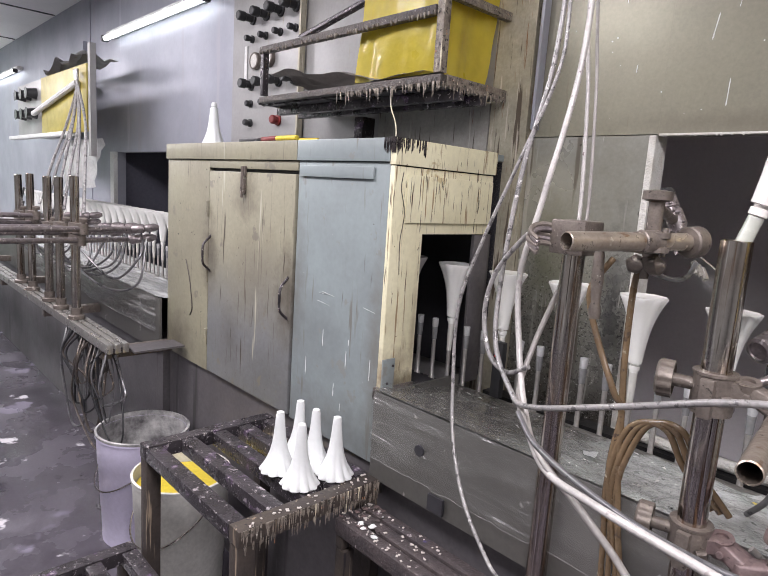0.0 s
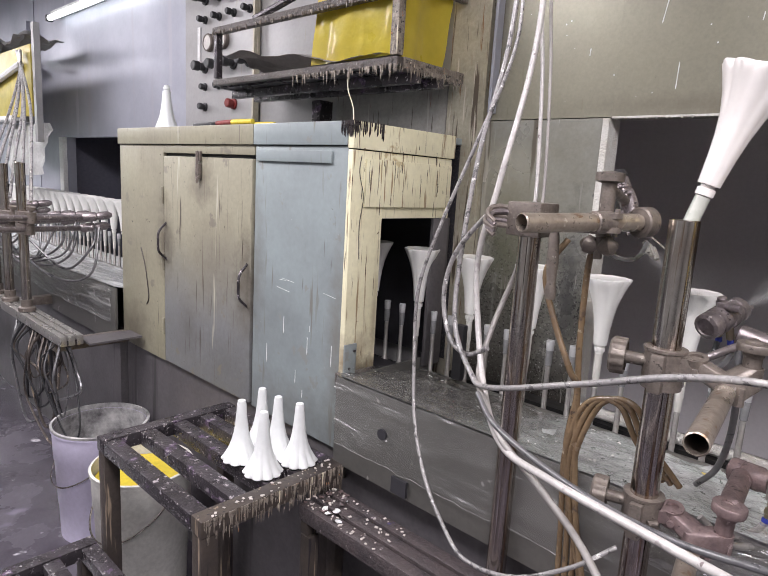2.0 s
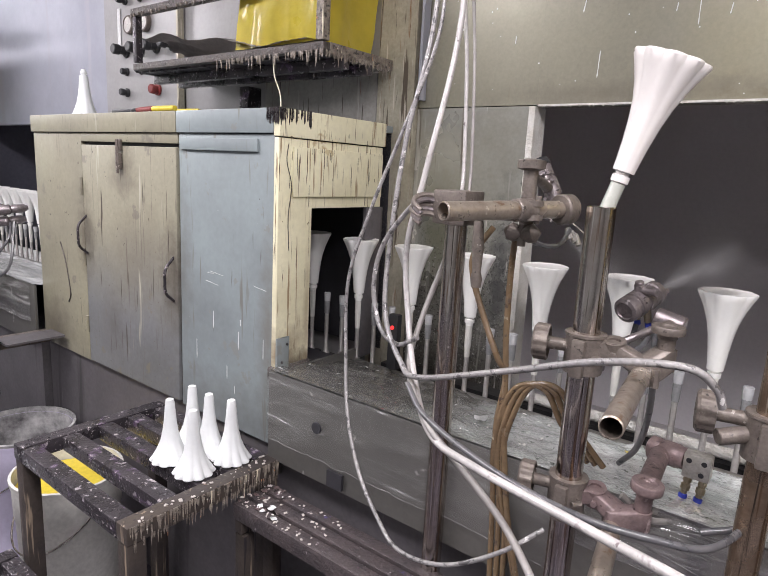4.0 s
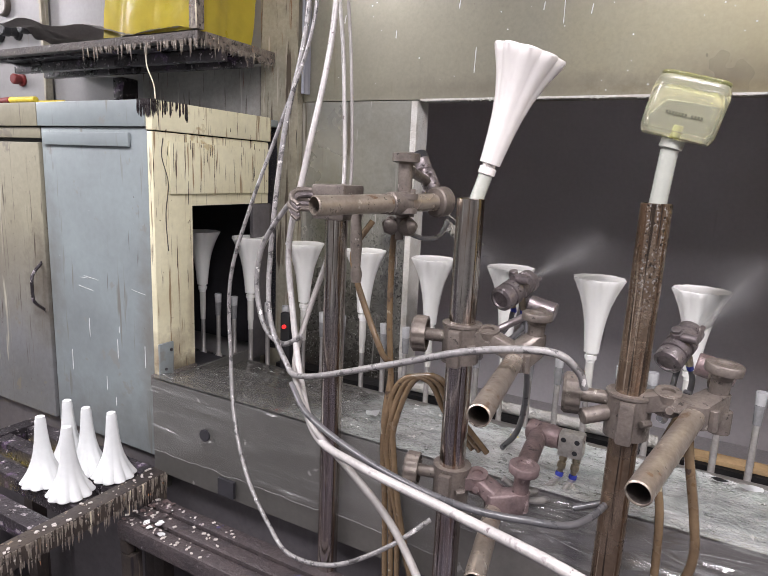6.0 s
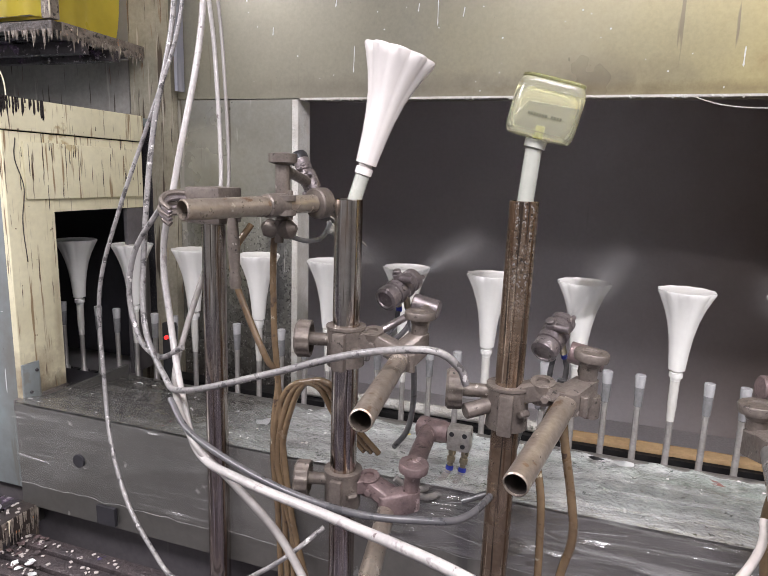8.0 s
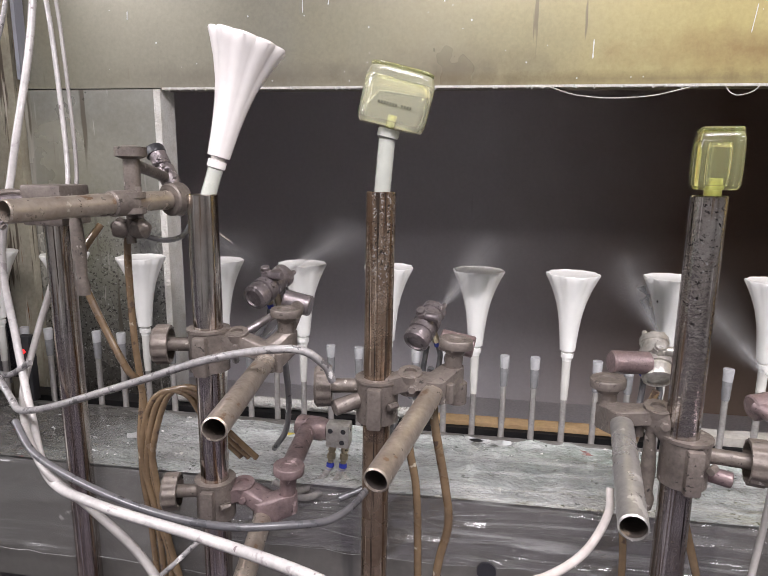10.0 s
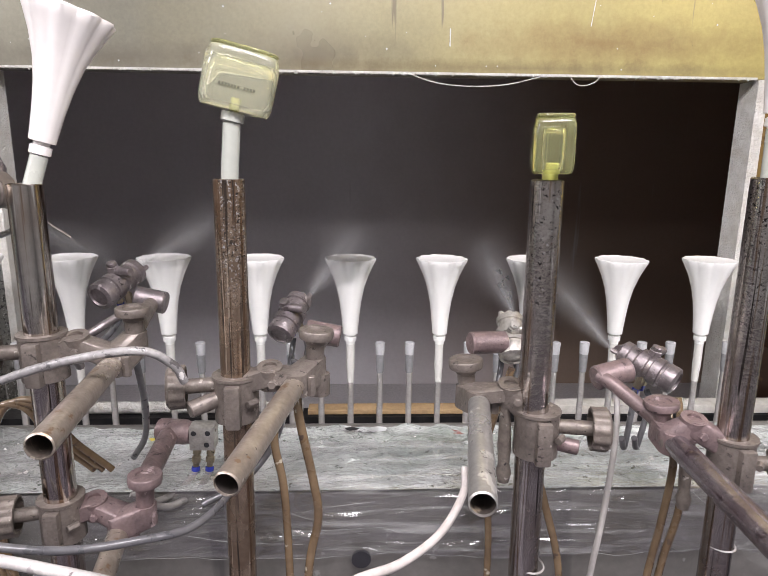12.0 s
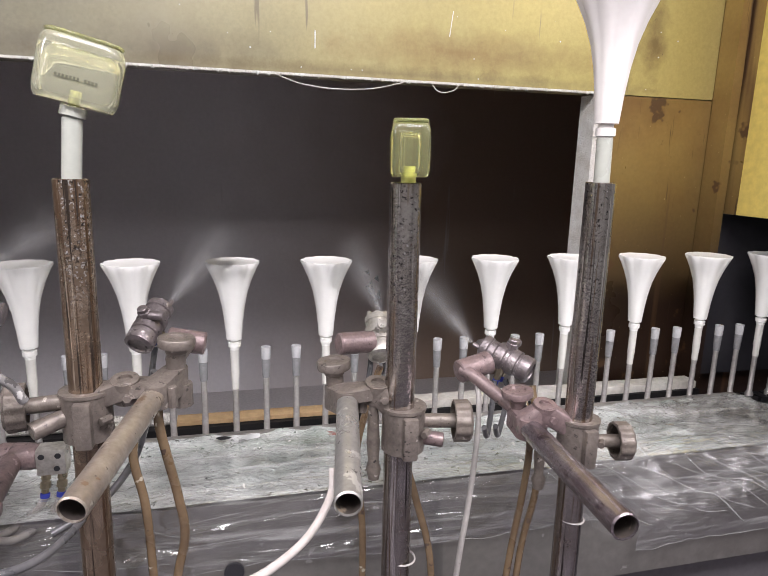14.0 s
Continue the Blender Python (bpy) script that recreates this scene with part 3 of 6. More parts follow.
def thing(name, at, label, category, group="", kind=""):
    ob = new(name)
    ob.location, ob.empty_display_size = at, 0.05
    return tagged(ob, label, category, group, kind)


def solo(name, bm, material, at, label="", category="", group="", kind=""):
    ob = new(name, mesh_of(name, bm, material, Vector(at)))
    ob.location = at
    return tagged(ob, label, category, group, kind)


def B():
    return bmesh.new()


def slab(name, x0, x1, y0, y1, z0, z1, material, label, category="wall", bevel=0.0):
    return solo(name, box(B(), x0, x1, y0, y1, z0, z1, bevel), material, ((x0 + x1) / 2, (y0 + y1) / 2, z0), label, category, "", "structure")


# ---- the place ----
WALL, TOP = 1.24, CEIL
slab("floor", -10, 4, -3.2, 3.2, -0.1, 0, FLOOR_MAT, "dark wet concrete floor with white paint stains", "floor")
slab("ceiling", -10, 4, -3.2, 3.2, TOP, TOP + 0.08, CEIL_MAT, "grey board ceiling", "ceiling")
for k in range(9):
    slab("trim_8", -9.6 + 1.2 * k, -9.58 + 1.2 * k, -3.0, WALL - 0.01, TOP - 0.006, TOP - 0.001, TABLE_IRON, "dark ceiling joint", "trim")
slab("trim_9", -9.8, 3.8, 0.18, 0.20, TOP - 0.0065, TOP - 0.0012, TABLE_IRON, "dark ceiling joint", "trim")
slab("wall_south", -10, 4, -3.2, -3.1, 0, TOP, PLASTER, "plain grey factory wall")
slab("wall_west", -10, -9.9, -3.1, 3.2, 0, TOP, PLASTER, "plain grey factory wall")
slab("wall_east", 3.9, 4, -3.1, 3.2, 0, TOP, PLASTER, "plain grey factory wall")
# booth wall, panel by panel; the joints are 2 mm gaps
slab("wall_panel_1", -9.9, -4.06, WALL, WALL + 0.05, 0, TOP, STEEL_WALL, "shiny brushed steel booth wall panel")
slab("wall_panel_2", -4.058, -3.602, WALL + 0.004, WALL + 0.05, 0.60, TOP, STEEL_WALL, "shiny brushed steel booth wall panel")
slab("wall_panel_3", -3.6, -2.245, WALL, WALL + 0.05, 1.288, TOP, STEEL_WALL, "shiny brushed steel booth wall panel")
slab("wall_panel_4", -2.243, -1.742, WALL - 0.006, WALL + 0.05, 0.60, TOP, GREY_PANEL, "grey enamelled control panel plate")
slab("wall_panel_5", -1.74, -0.902, WALL, WALL + 0.05, 0.60, TOP, GREY_PANEL, "grey steel wall panel behind the shelf")
slab("wall_panel_6", -0.9, -0.79, WALL - 0.02, WALL + 0.05, 0.60, TOP, STAIN_COL, "steel column stained with running paint drips", "column")
slab("wall_panel_7", -0.788, -0.484, WALL, WALL + 0.05, 1.315, TOP, KHAKI_WALL, "dull steel wall panel with overspray")
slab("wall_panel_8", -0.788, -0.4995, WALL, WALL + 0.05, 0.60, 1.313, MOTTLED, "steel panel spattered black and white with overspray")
slab("wall_panel_9", -0.4838, 1.178, WALL, WALL + 0.05, 1.313, TOP, KHAKI_WALL, "khaki oversprayed steel panel above the booth opening")
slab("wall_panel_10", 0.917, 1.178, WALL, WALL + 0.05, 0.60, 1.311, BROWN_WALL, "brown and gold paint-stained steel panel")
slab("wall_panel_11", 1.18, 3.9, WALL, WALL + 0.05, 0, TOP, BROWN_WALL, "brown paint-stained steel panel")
slab("wall_below_1", -4.06, -1.95, WALL, WALL + 0.05, 0, 0.60, BASE_STEEL, "dull steel wall below the line")
slab("wall_below_2", -1.948, 1.178, WALL, WALL + 0.05, 0, 0.60, BASE_STEEL, "dull steel wall below the line")
slab("trim_1", -0.498, -0.484, WALL - 0.006, WALL + 0.05, 0.60, 1.312, WHITE_EDGE, "white overspray-crusted edge of the booth opening", "trim")
slab("trim_2", 0.895, 0.915, WALL - 0.006, WALL + 0.05, 0.60, 1.311, WHITE_EDGE, "white overspray-crusted edge of the booth opening", "trim")
slab("trim_3", -0.775, -0.767, WALL - 0.026, WALL - 0.002, 1.33, TOP, STEEL_WALL, "thin steel channel on the wall", "trim")
slab("trim_4", -1.745, -1.735, WALL - 0.03, WALL - 0.008, 1.28, TOP, STAIN_COL, "stained steel joint strip", "trim")
slab("trim_5", -4.08, -4.03, WALL - 0.05, WALL - 0.003, 1.30, 1.95, STEEL_WALL, "steel joint post on the booth wall", "trim")
slab("trim_6", -3.66, -3.60, WALL - 0.02, WALL + 0.002, 0.72, 1.288, WHITE_ENAMEL, "pale edge of the far booth opening", "trim")
slab("trim_7", 1.178, 1.20, WALL - 0.05, WALL - 0.002, 0.60, TOP, BROWN_WALL, "stained steel joint post", "trim")
# ragged overspray fringe along the opening's top edge
bm = B()
rng = random.Random(3)
x = -0.48
while x < 0.892:
    w, h = rng.uniform(0.002, 0.007), rng.uniform(0.001, 0.0055)
    lathe(bm, [(w / 2, 0), (w * 0.4, h * 0.6), (0.0003, h)], (x, WALL - 0.002, 1.3135), (0, 0, -1), 5)
    x += rng.uniform(0.003, 0.010)
box(bm, -0.48, 0.893, WALL - 0.004, WALL + 0.004, 1.3115, 1.3155)
solo("overspray_fringe", bm, WHITE_EDGE, (0.2, WALL, 1.313), "ragged white overspray fringe hanging on the opening's top edge", "paint residue", "", "stuff")
# thin white runs splashed on the upper panels
bm = B()
rr = random.Random(41)
for k in range(34):
    px = -0.74 + 0.62 * rr.random() ** 1.2 if k < 24 else rr.uniform(-0.1, 0.8)
    pz, ln = rr.uniform(1.36, 1.78), rr.uniform(0.008, 0.055)
    w = rr.uniform(0.0006, 0.0013)
    lathe(bm, [(w * 0.5, 0), (w, ln * 0.15), (w * 0.7, ln * 0.7), (w * 1.2, ln * 0.92), (w * 0.3, ln)], (px, WALL - 0.0002, pz), (rr.uniform(-0.22, 0.04), 0, -1), 6)
for k in range(90):
    px, pz, w = rr.uniform(-0.76, 1.1), 1.325 + 0.45 * rr.random() ** 1.5, rr.uniform(0.0006, 0.0018)
    lathe(bm, [(w, 0), (w * 0.7, w * 0.5), (w * 0.1, w * 0.6)], (px, WALL - 0.0002, pz), (0, -1, 0), 6)
solo("paint_splashes", bm, MATTE_WHITE, (0.0, WALL, 1.5), "thin white paint runs and dots on the panel", "paint residue", "", "stuff")
# dim booth interiors behind the openings
BACK = 2.85
def booth(name, x0, x1, pad, lining):
    t = thing(name, ((x0 + x1) / 2, 1.7, 0.05), "dim grey-lined spray booth interior", "spray booth", "", "structure")
    part("back_lining", box(B(), x0 - pad, x1 + pad, BACK, BACK + 0.04, 0.05, 1.79), lining, t)
    part("booth_floor", box(B(), x0 - pad, x1 + pad, WALL + 0.052, BACK - 0.002, 0.05, 0.09), BOOTH_FLOOR, t)
    part("booth_roof", box(B(), x0 - pad, x1 + pad, WALL + 0.052, BACK - 0.002, 1.75, 1.79), lining, t)
    part("side_lining", box(B(), x0 - pad - 0.04, x0 - pad - 0.002, WALL + 0.052, BACK + 0.04, 0.05, 1.79), lining, t)
    part("side_lining", box(B(), x1 + pad + 0.002, x1 + pad + 0.04, WALL + 0.052, BACK + 0.04, 0.05, 1.79), lining, t)
    return t


booth("booth_interior", -0.48, 0.9, 1.2, HAZE_BOOTH)
booth("booth_interior", -3.4, -2.0, 0.25, FAR_BOOTH_SHADE)
# base body under the line
slab("base_body_1", -1.94, 1.2, 0.85, WALL - 0.002, 0, 0.56, BASE_STEEL, "grey steel base body under the line", "machine base")
slab("base_body_2", -8.0, -1.955, 0.83, WALL - 0.002, 0, 0.57, BASE_STEEL, "grey steel base body of the far line", "machine base")
slab("far_curtain", -8.4, -8.3, -1.0, 1.2, 0.02, 2.1, GREEN_CURTAIN, "pale green strip curtain closing the aisle", "curtain")


# ---- tray, conveyor and ledge ----
def tray(x0, x1, label, top=TRAY_TOP):
    t = thing("drip_tray", ((x0 + x1) / 2, 0.95, 0.5), label, "drip tray")
    bm = B()
    box(bm, x0, x1, 0.815, 0.825, 0.548, 0.742, 0.002)
    box(bm, x0, x0 + 0.008, 0.826, 1.085, 0.5, 0.735)
    part("front_plate", bm, TRAY_FRONT, t)
    bm = B()
    nx, ny = 150, 30
    vs = [[bm.verts.new((x0 + (x1 - x0) * i / nx, 0.814 + 0.271 * j / ny,
                         0.747 - 0.040 * j / ny + 0.0065 * min(1.0, j / 5) * noise.fractal(Vector((x0 + (x1 - x0) * i / nx, j / ny * 0.27, 0)) * 22, 0.7, 2.1, 4))) for j in range(ny + 1)] for i in range(nx + 1)]
    for i in range(nx):
        for j in range(ny):
            bm.faces.new((vs[i][j], vs[i + 1][j], vs[i + 1][j + 1], vs[i][j + 1])).smooth = True
    part("caked_top", bm, top, t, "tray top caked with wet white and coloured paint")
    part("back_lip", box(B(), x0, x1, 1.080, 1.092, 0.66, 0.709, 0.002), TRAY_FRONT, t)
    return t


TRAY = tray(-0.828, 1.195, "steel drip tray caked with wet paint and wrapped in film")
# no real openings: black discs and a plate paint the holes' inner shade
part("drain_hole_shade", lathe(B(), [(0.0115, 0), (0.0115, 0.004)], (-0.677, 0.8060, 0.667), (0, -1, 0), 18), HOLLOW_SHADE, TRAY)
part("drain_hole_shade", lathe(B(), [(0.0125, 0), (0.0125, 0.004)], (0.171, 0.8040, 0.655), (0, -1, 0), 18), HOLLOW_SHADE, TRAY)
part("cut_out_shade", box(B(), -0.650, -0.612, 0.8080, 0.8145, 0.555, 0.588), HOLLOW_SHADE, TRAY, "black plate standing for the shade in a square cut-out")
tray(-7.9, -1.955, "steel drip tray of the far line", WET_WHITE)


def film_sheet(name, x0, x1, zlo, zhi, seed, lean, material=FILM, creases=7):
    """Crumpled clear wrapping over the tray's front."""
    bm = B()
    nx, nz = 110, 22
    rows = []
    for i in range(nx + 1):
        x = x0 + (x1 - x0) * i / nx
        low = zlo + 0.012 * noise.noise(Vector((x * 7, seed, 0))) + 0.006 * noise.noise(Vector((x * 31, seed, 2)))
        row = []
        for j in range(nz + 1):
            f = j / nz
            z = low + (zhi - low) * f
            fold = 0.004 * noise.fractal(Vector((x * 9 + z * lean, z * 26, seed)), 0.6, 2.0, 4)
            ridge = 0.006 * (1 - abs(noise.noise(Vector((x * 5 + z * 9, z * 14 - x * 3, seed + 4))))) ** 4
            row.append(bm.verts.new((x, 0.8085 + fold - ridge, z)))
        for k, (dy, dz) in enumerate(((0.02, 0.005), (0.09, -0.004), (0.15, -0.014))):
            row.append(bm.verts.new((x, 0.812 + dy, zhi + 0.0015 + dz + 0.0012 * noise.noise(Vector((x * 18, dy * 30, seed))))))
        rows.append(row)
    for a, b in zip(rows, rows[1:]):
        for p, q, r, s in zip(a, b, b[1:], a[1:]):
            bm.faces.new((p, q, r, s)).smooth = True
    t = thing(name, ((x0 + x1) / 2, 0.81, zlo), "crumpled clear plastic film stretched over the tray", "plastic film")
    part("sheet", bm, material, t)
    hem = []
    for i in range(0, nx + 1, 3):
        x = x0 + (x1 - x0) * i / nx
        low = zlo + 0.012 * noise.noise(Vector((x * 7, seed, 0))) + 0.006 * noise.noise(Vector((x * 31, seed, 2)))
        hem.append((x, 0.8065, low))
    part("hem", sweep(B(), hem, 0.0005, 5, 2), FILM_HEM, t, "milky rolled hem of the film")
    rr = random.Random(int(seed * 7))
    for k in range(int(creases * (x1 - x0))):
        cx, cz = rr.uniform(x0 + 0.05, x1 - 0.1), rr.uniform(zlo + 0.02, zhi - 0.01)
        dx, dz = rr.uniform(0.05, 0.16), rr.uniform(-0.04, 0.03)
        part("crease", sweep(B(), [(cx, 0.8055, cz), (cx + dx * 0.4, 0.8035, cz + dz * 0.6), (cx + dx, 0.8055, cz + dz)], 0.0005, 4, 4), FILM_HEM, t)
    return t


film_sheet("plastic_film", -0.82, -0.20, 0.60, 0.752, 1.0, 6, FILM_TAUT, 0)
film_sheet("plastic_film", -0.20, 0.76, 0.655, 0.752, 2.0, -8)
film_sheet("plastic_film", 0.762, 1.19, 0.60, 0.752, 3.0, 14)
film_sheet("plastic_film", -3.6, -1.97, 0.62, 0.752, 5.0, 6)
slab("conveyor_bed", -8, 2.6, 1.094, 1.148, 0.6, 0.672, CHAIN, "black greasy conveyor bed", "conveyor")
bm = B()
for k in range(210):
    box(bm, -3.6 + k * 0.026, -3.6 + k * 0.026 + 0.018, 1.104, 1.136, 0.673, 0.685)
solo("conveyor_chain", bm, CHAIN, (0, 1.12, 0.673), "black greasy roller chain under the spindles", "chain", "", "stuff")
slab("ledge_body", -0.80, 1.178, 1.162, 1.205, 0.6, 0.688, CHAIN, "dark steel ledge behind the chain", "ledge")
slab("far_ledge", -8, -1.95, 1.150, WALL - 0.003, 0.6, 0.70, WHITE_ENAMEL, "pale steel ledge behind the far chain", "ledge")
solo("timber_strip", box(B(), 0.07, 0.45, 1.170, 1.203, 0.6895, 0.698, 0.001), WOOD_LEDGE, (0.26, 1.19, 0.6895), "raw timber strip lying on the ledge", "timber")
solo("paper_strip", box(B(), 0.50, 1.17, 1.166, 1.203, 0.6895, 0.706, 0.001), PAPER, (0.83, 1.19, 0.6895), "white paint-flecked paper strip on the ledge", "paper")
bm = B()
rod(bm, (-0.45, 1.184, 0.700), (0.06, 1.184, 0.700), 0.0115, 12)
solo("crusted_pipe", bm, WHITE_EDGE, (-0.2, 1.184, 0.6885), "paint-crusted pipe lying along the ledge", "pipe")
# flakes on the tray
def flake(x, y, z, w, d, seed, material, label):
    bm = B()
    rr = random.Random(seed)
    ring = [bm.verts.new((x + w * math.cos(a) * rr.uniform(0.6, 1.1), y + d * math.sin(a) * rr.uniform(0.6, 1.1), z + rr.uniform(0, 0.003))) for a in [k * math.pi / 5 for k in range(10)]]
    f = bm.faces.new(ring)
    bmesh.ops.solidify(bm, geom=[f], thickness=0.0015)
    solo("paint_flake", bm, material, (x, y, z), label, "paint flake")


# brittle paint shards lying in the tray
bm = B()
rr = random.Random(77)
for k in range(90):
    sx, sy = rr.uniform(-0.40, 0.85), rr.uniform(0.83, 1.07)
    sz = 0.7475 - 0.040 * (sy - 0.814) / 0.271 + 0.002
    a, s = rr.uniform(0, 6.28), rr.uniform(0.001, 0.0038)
    m = Matrix.Translation((sx, sy, sz)) @ Matrix.Rotation(a, 4, "Z") @ Matrix.Rotation(rr.uniform(-0.5, 0.5), 4, "X") @ Matrix.Rotation(rr.uniform(-0.5, 0.5), 4, "Y")
    v = [bm.verts.new(m @ Vector(p)) for p in ((-s, -s * 0.4, 0), (s * 0.7, -s * 0.6, 0.0005), (s, s * 0.3, 0), (-s * 0.3, s * 0.6, 0.0008))]
    w = [bm.verts.new(q.co - Vector((0, 0, 0.0012))) for q in v]
    bm.faces.new(v)
    bm.faces.new(list(reversed(w)))
    for i in range(4):
        bm.faces.new((w[i], w[(i + 1) % 4], v[(i + 1) % 4], v[i]))
solo("paint_shard_litter", bm, WHITE_COAT, (0.2, 0.95, 0.73), "brittle white paint shards littering the wet tray", "paint shards", "", "stuff")
flake(-0.389, 0.925, 0.738, 0.014, 0.018, 4, MATTE_WHITE, "torn white paint flake on the tray")
flake(0.195, 1.045, 0.718, 0.020, 0.010, 5, MATTE_WHITE, "white paint flake on the tray's back edge")
flake(0.155, 1.045, 0.719, 0.013, 0.007, 6, BLACK_PLASTIC, "black scrap on the tray's back edge")
flake(-0.150, 0.985, 0.733, 0.010, 0.006, 7, YELLOW_FILM, "small yellow-green scrap on the tray")


# ---- tunnel cabinet ----
def tunnel_cabinet():
    x0, x1, y0, zt = -1.945, -0.84, 0.84, 1.272
    c = thing("tunnel_cabinet", (-1.4, 1.0, 0.56), "blue-grey and beige enamelled steel tunnel cabinet, stained and scratched", "cabinet")
    part("side_panel", box(B(), -1.175, x1 - 0.008, y0, y0 + 0.018, 0.561, 1.222, 0.002), CAB_GREY, c, "blue-grey enamelled front panel with white drips")
    part("left_panel", box(B(), x0, -1.645, y0, y0 + 0.018, 0.561, 1.222, 0.002), CAB_BEIGE, c, "beige enamelled front panel")
    part("top_rail", box(B(), x0 - 0.004, -1.18, y0 - 0.006, y0 + 0.018, 1.2235, zt, 0.002), CAB_BEIGE, c)
    part("top_rail", box(B(), -1.178, x1 - 0.008, y0 - 0.006, y0 + 0.018, 1.2235, zt, 0.002), CAB_GREY, c)
    part("roof_sheet", box(B(), x0, x1 - 0.006, y0 + 0.02, WALL - 0.008, 1.254, zt - 0.002, 0.002), CAB_GREY, c)
    part("cover_strip", box(B(), -1.165, -0.895, y0 - 0.006, y0 - 0.001, 1.186, 1.212, 0.001), CAB_GREY, c)
    part("header_strip", box(B(), -1.645, -1.180, y0, y0 + 0.016, 1.199, 1.222, 0.001), CAB_BEIGE, c)
    # door leaf, with dark gap round it
    part("gap_plate", box(B(), -1.645, -1.175, y0 + 0.012, y0 + 0.018, 0.561, 1.2, 0), BLACK_PLASTIC, c)
    door = part("door", box(B(), -1.637, -1.183, y0 - 0.004, y0 + 0.011, 0.566, 1.190, 0.003), CAB_DOOR, c, "worn beige door leaf with rubbed dark stains")
    bm = B()
    box(bm, -1.437, -1.417, y0 - 0.012, y0 - 0.0045, 1.178, 1.206, 0.002)
    box(bm, -1.435, -1.419, y0 - 0.016, y0 - 0.0045, 1.13, 1.172, 0.003)
    rod(bm, (-1.427, y0 - 0.014, 1.120), (-1.427, y0 - 0.014, 1.205), 0.004, 8)
    part("latch", bm, CAST, c, "dull metal toggle latch")
    for hx, hz in ((-1.625, 0.94), (-1.20, 0.875)):
        bm = B()
        sweep(bm, [(hx, y0 - 0.002, hz + 0.055), (hx + 0.008, y0 - 0.030, hz + 0.03), (hx + 0.010, y0 - 0.034, hz), (hx + 0.008, y0 - 0.030, hz - 0.03), (hx, y0 - 0.002, hz - 0.055)], 0.0036, 8, 5)
        part("handle", bm, TABLE_IRON, c, "bent iron pull handle")
    for k in range(3):
        part("hinge", rod(B(), (-1.641, y0 - 0.006, 0.65 + 0.2 * k), (-1.641, y0 - 0.006, 0.70 + 0.2 * k), 0.005, 8), CAB_BEIGE, c)
    # end wall with the conveyor mouth
    part("end_post", box(B(), x1 - 0.008, x1 + 0.006, y0 - 0.002, 0.934, 0.70, 1.216, 0.002), CREAM, c, "pale cream end post with dark paint runs")
    part("end_header", box(B(), x1 - 0.008, x1 + 0.004, 0.9345, 1.172, 1.075, 1.216, 0.002), CREAM, c, "pale cream header board with dark paint runs")
    part("end_board", box(B(), x1 + 0.0065, x1 + 0.011, 0.875, 1.165, 1.10, 1.200, 0.001), CREAM, c)
    part("end_rail", box(B(), x1 - 0.008, x1 + 0.010, y0 - 0.004, 1.175, 1.218, zt, 0.002), CREAM, c, "pale cream top rail with black paint runs")
    part("end_foot", box(B(), x1 - 0.012, x1 + 0.010, y0 - 0.010, 0.938, 0.712, 0.742, 0.006), BLACK_DRIP, c, "crumbling paint-crusted foot of the end post")
    part("corner_plate", box(B(), x1 + 0.007, x1 + 0.012, y0 - 0.004, 0.872, 0.736, 0.806, 0.002), CAB_GREY, c, "grey steel corner plate over the post's foot")
    for by, bz in ((0.850, 0.752), (0.864, 0.79)):
        part("rivet", rod(B(), (x1 + 0.012, by, bz), (x1 + 0.015, by, bz), 0.003, 8), TABLE_IRON, c)
    bm = B()
    rr = random.Random(11)
    for k in range(52):
        yy = y0 - 0.004 + 0.085 * rr.random() ** 1.5
        ln = rr.uniform(0.008, 0.036)
        lathe(bm, [(0.0010, 0), (0.0015, ln * 0.8), (0.0004, ln)], (x1 + 0.010, yy, zt + 0.001), (0, 0, -1), 6)
    for k in range(34):
        xx = x1 + 0.008 - 0.035 * rr.random() ** 1.3
        ln = rr.uniform(0.010, 0.034)
        lathe(bm, [(0.0010, 0), (0.0015, ln * 0.8), (0.0004, ln)], (xx, y0 - 0.006, zt + 0.001), (0, 0, -1), 6)
    for k in range(22):
        yy, z = rr.uniform(0.86, 1.15), rr.uniform(1.1, 1.25)
        ln = 0.006 + 0.05 * rr.random() ** 2
        lathe(bm, [(0.0003, 0), (0.0007, ln * 0.85), (0.0002, ln)], (x1 + 0.0115, yy, z), (0, 0, -1), 5)
    tagged(part("paint_runs", bm, BLACK_RUN, c, "black dried paint runs"), kind="stuff")
    bm = B()
    sweep(bm, [(x1 + 0.008, 0.862, 1.205), (x1 + 0.008, 0.858, 1.17), (x1 + 0.008, 0.872, 1.12), (x1 + 0.008, 0.864, 1.06), (x1 + 0.008, 0.868, 0.99)], 0.0009, 6, 6)
    part("crack", bm, BLACK_DRIP, c)
    part("end_jamb", box(B(), x1 - 0.008, x1 + 0.002, 1.122, 1.186, 0.70, 1.0745, 0.002), BASE_STEEL, c, "dull grey jamb of the conveyor mouth")
    # inner lining, blackened to carry the tunnel's shade, and the far end
    part("inner_lining", box(B(), x0 + 0.02, x1 - 0.02, y0 + 0.0185, y0 + 0.022, 0.72, 1.25), HOLLOW_SHADE, c)
    part("inner_back", box(B(), x0, x1 - 0.009, WALL - 0.02, WALL - 0.008, 0.70, 1.253), HOLLOW_SHADE, c)
    part("inner_floor", box(B(), x0, x1 - 0.009, y0 + 0.023, 1.09, 0.66, 0.70), HOLLOW_SHADE, c)
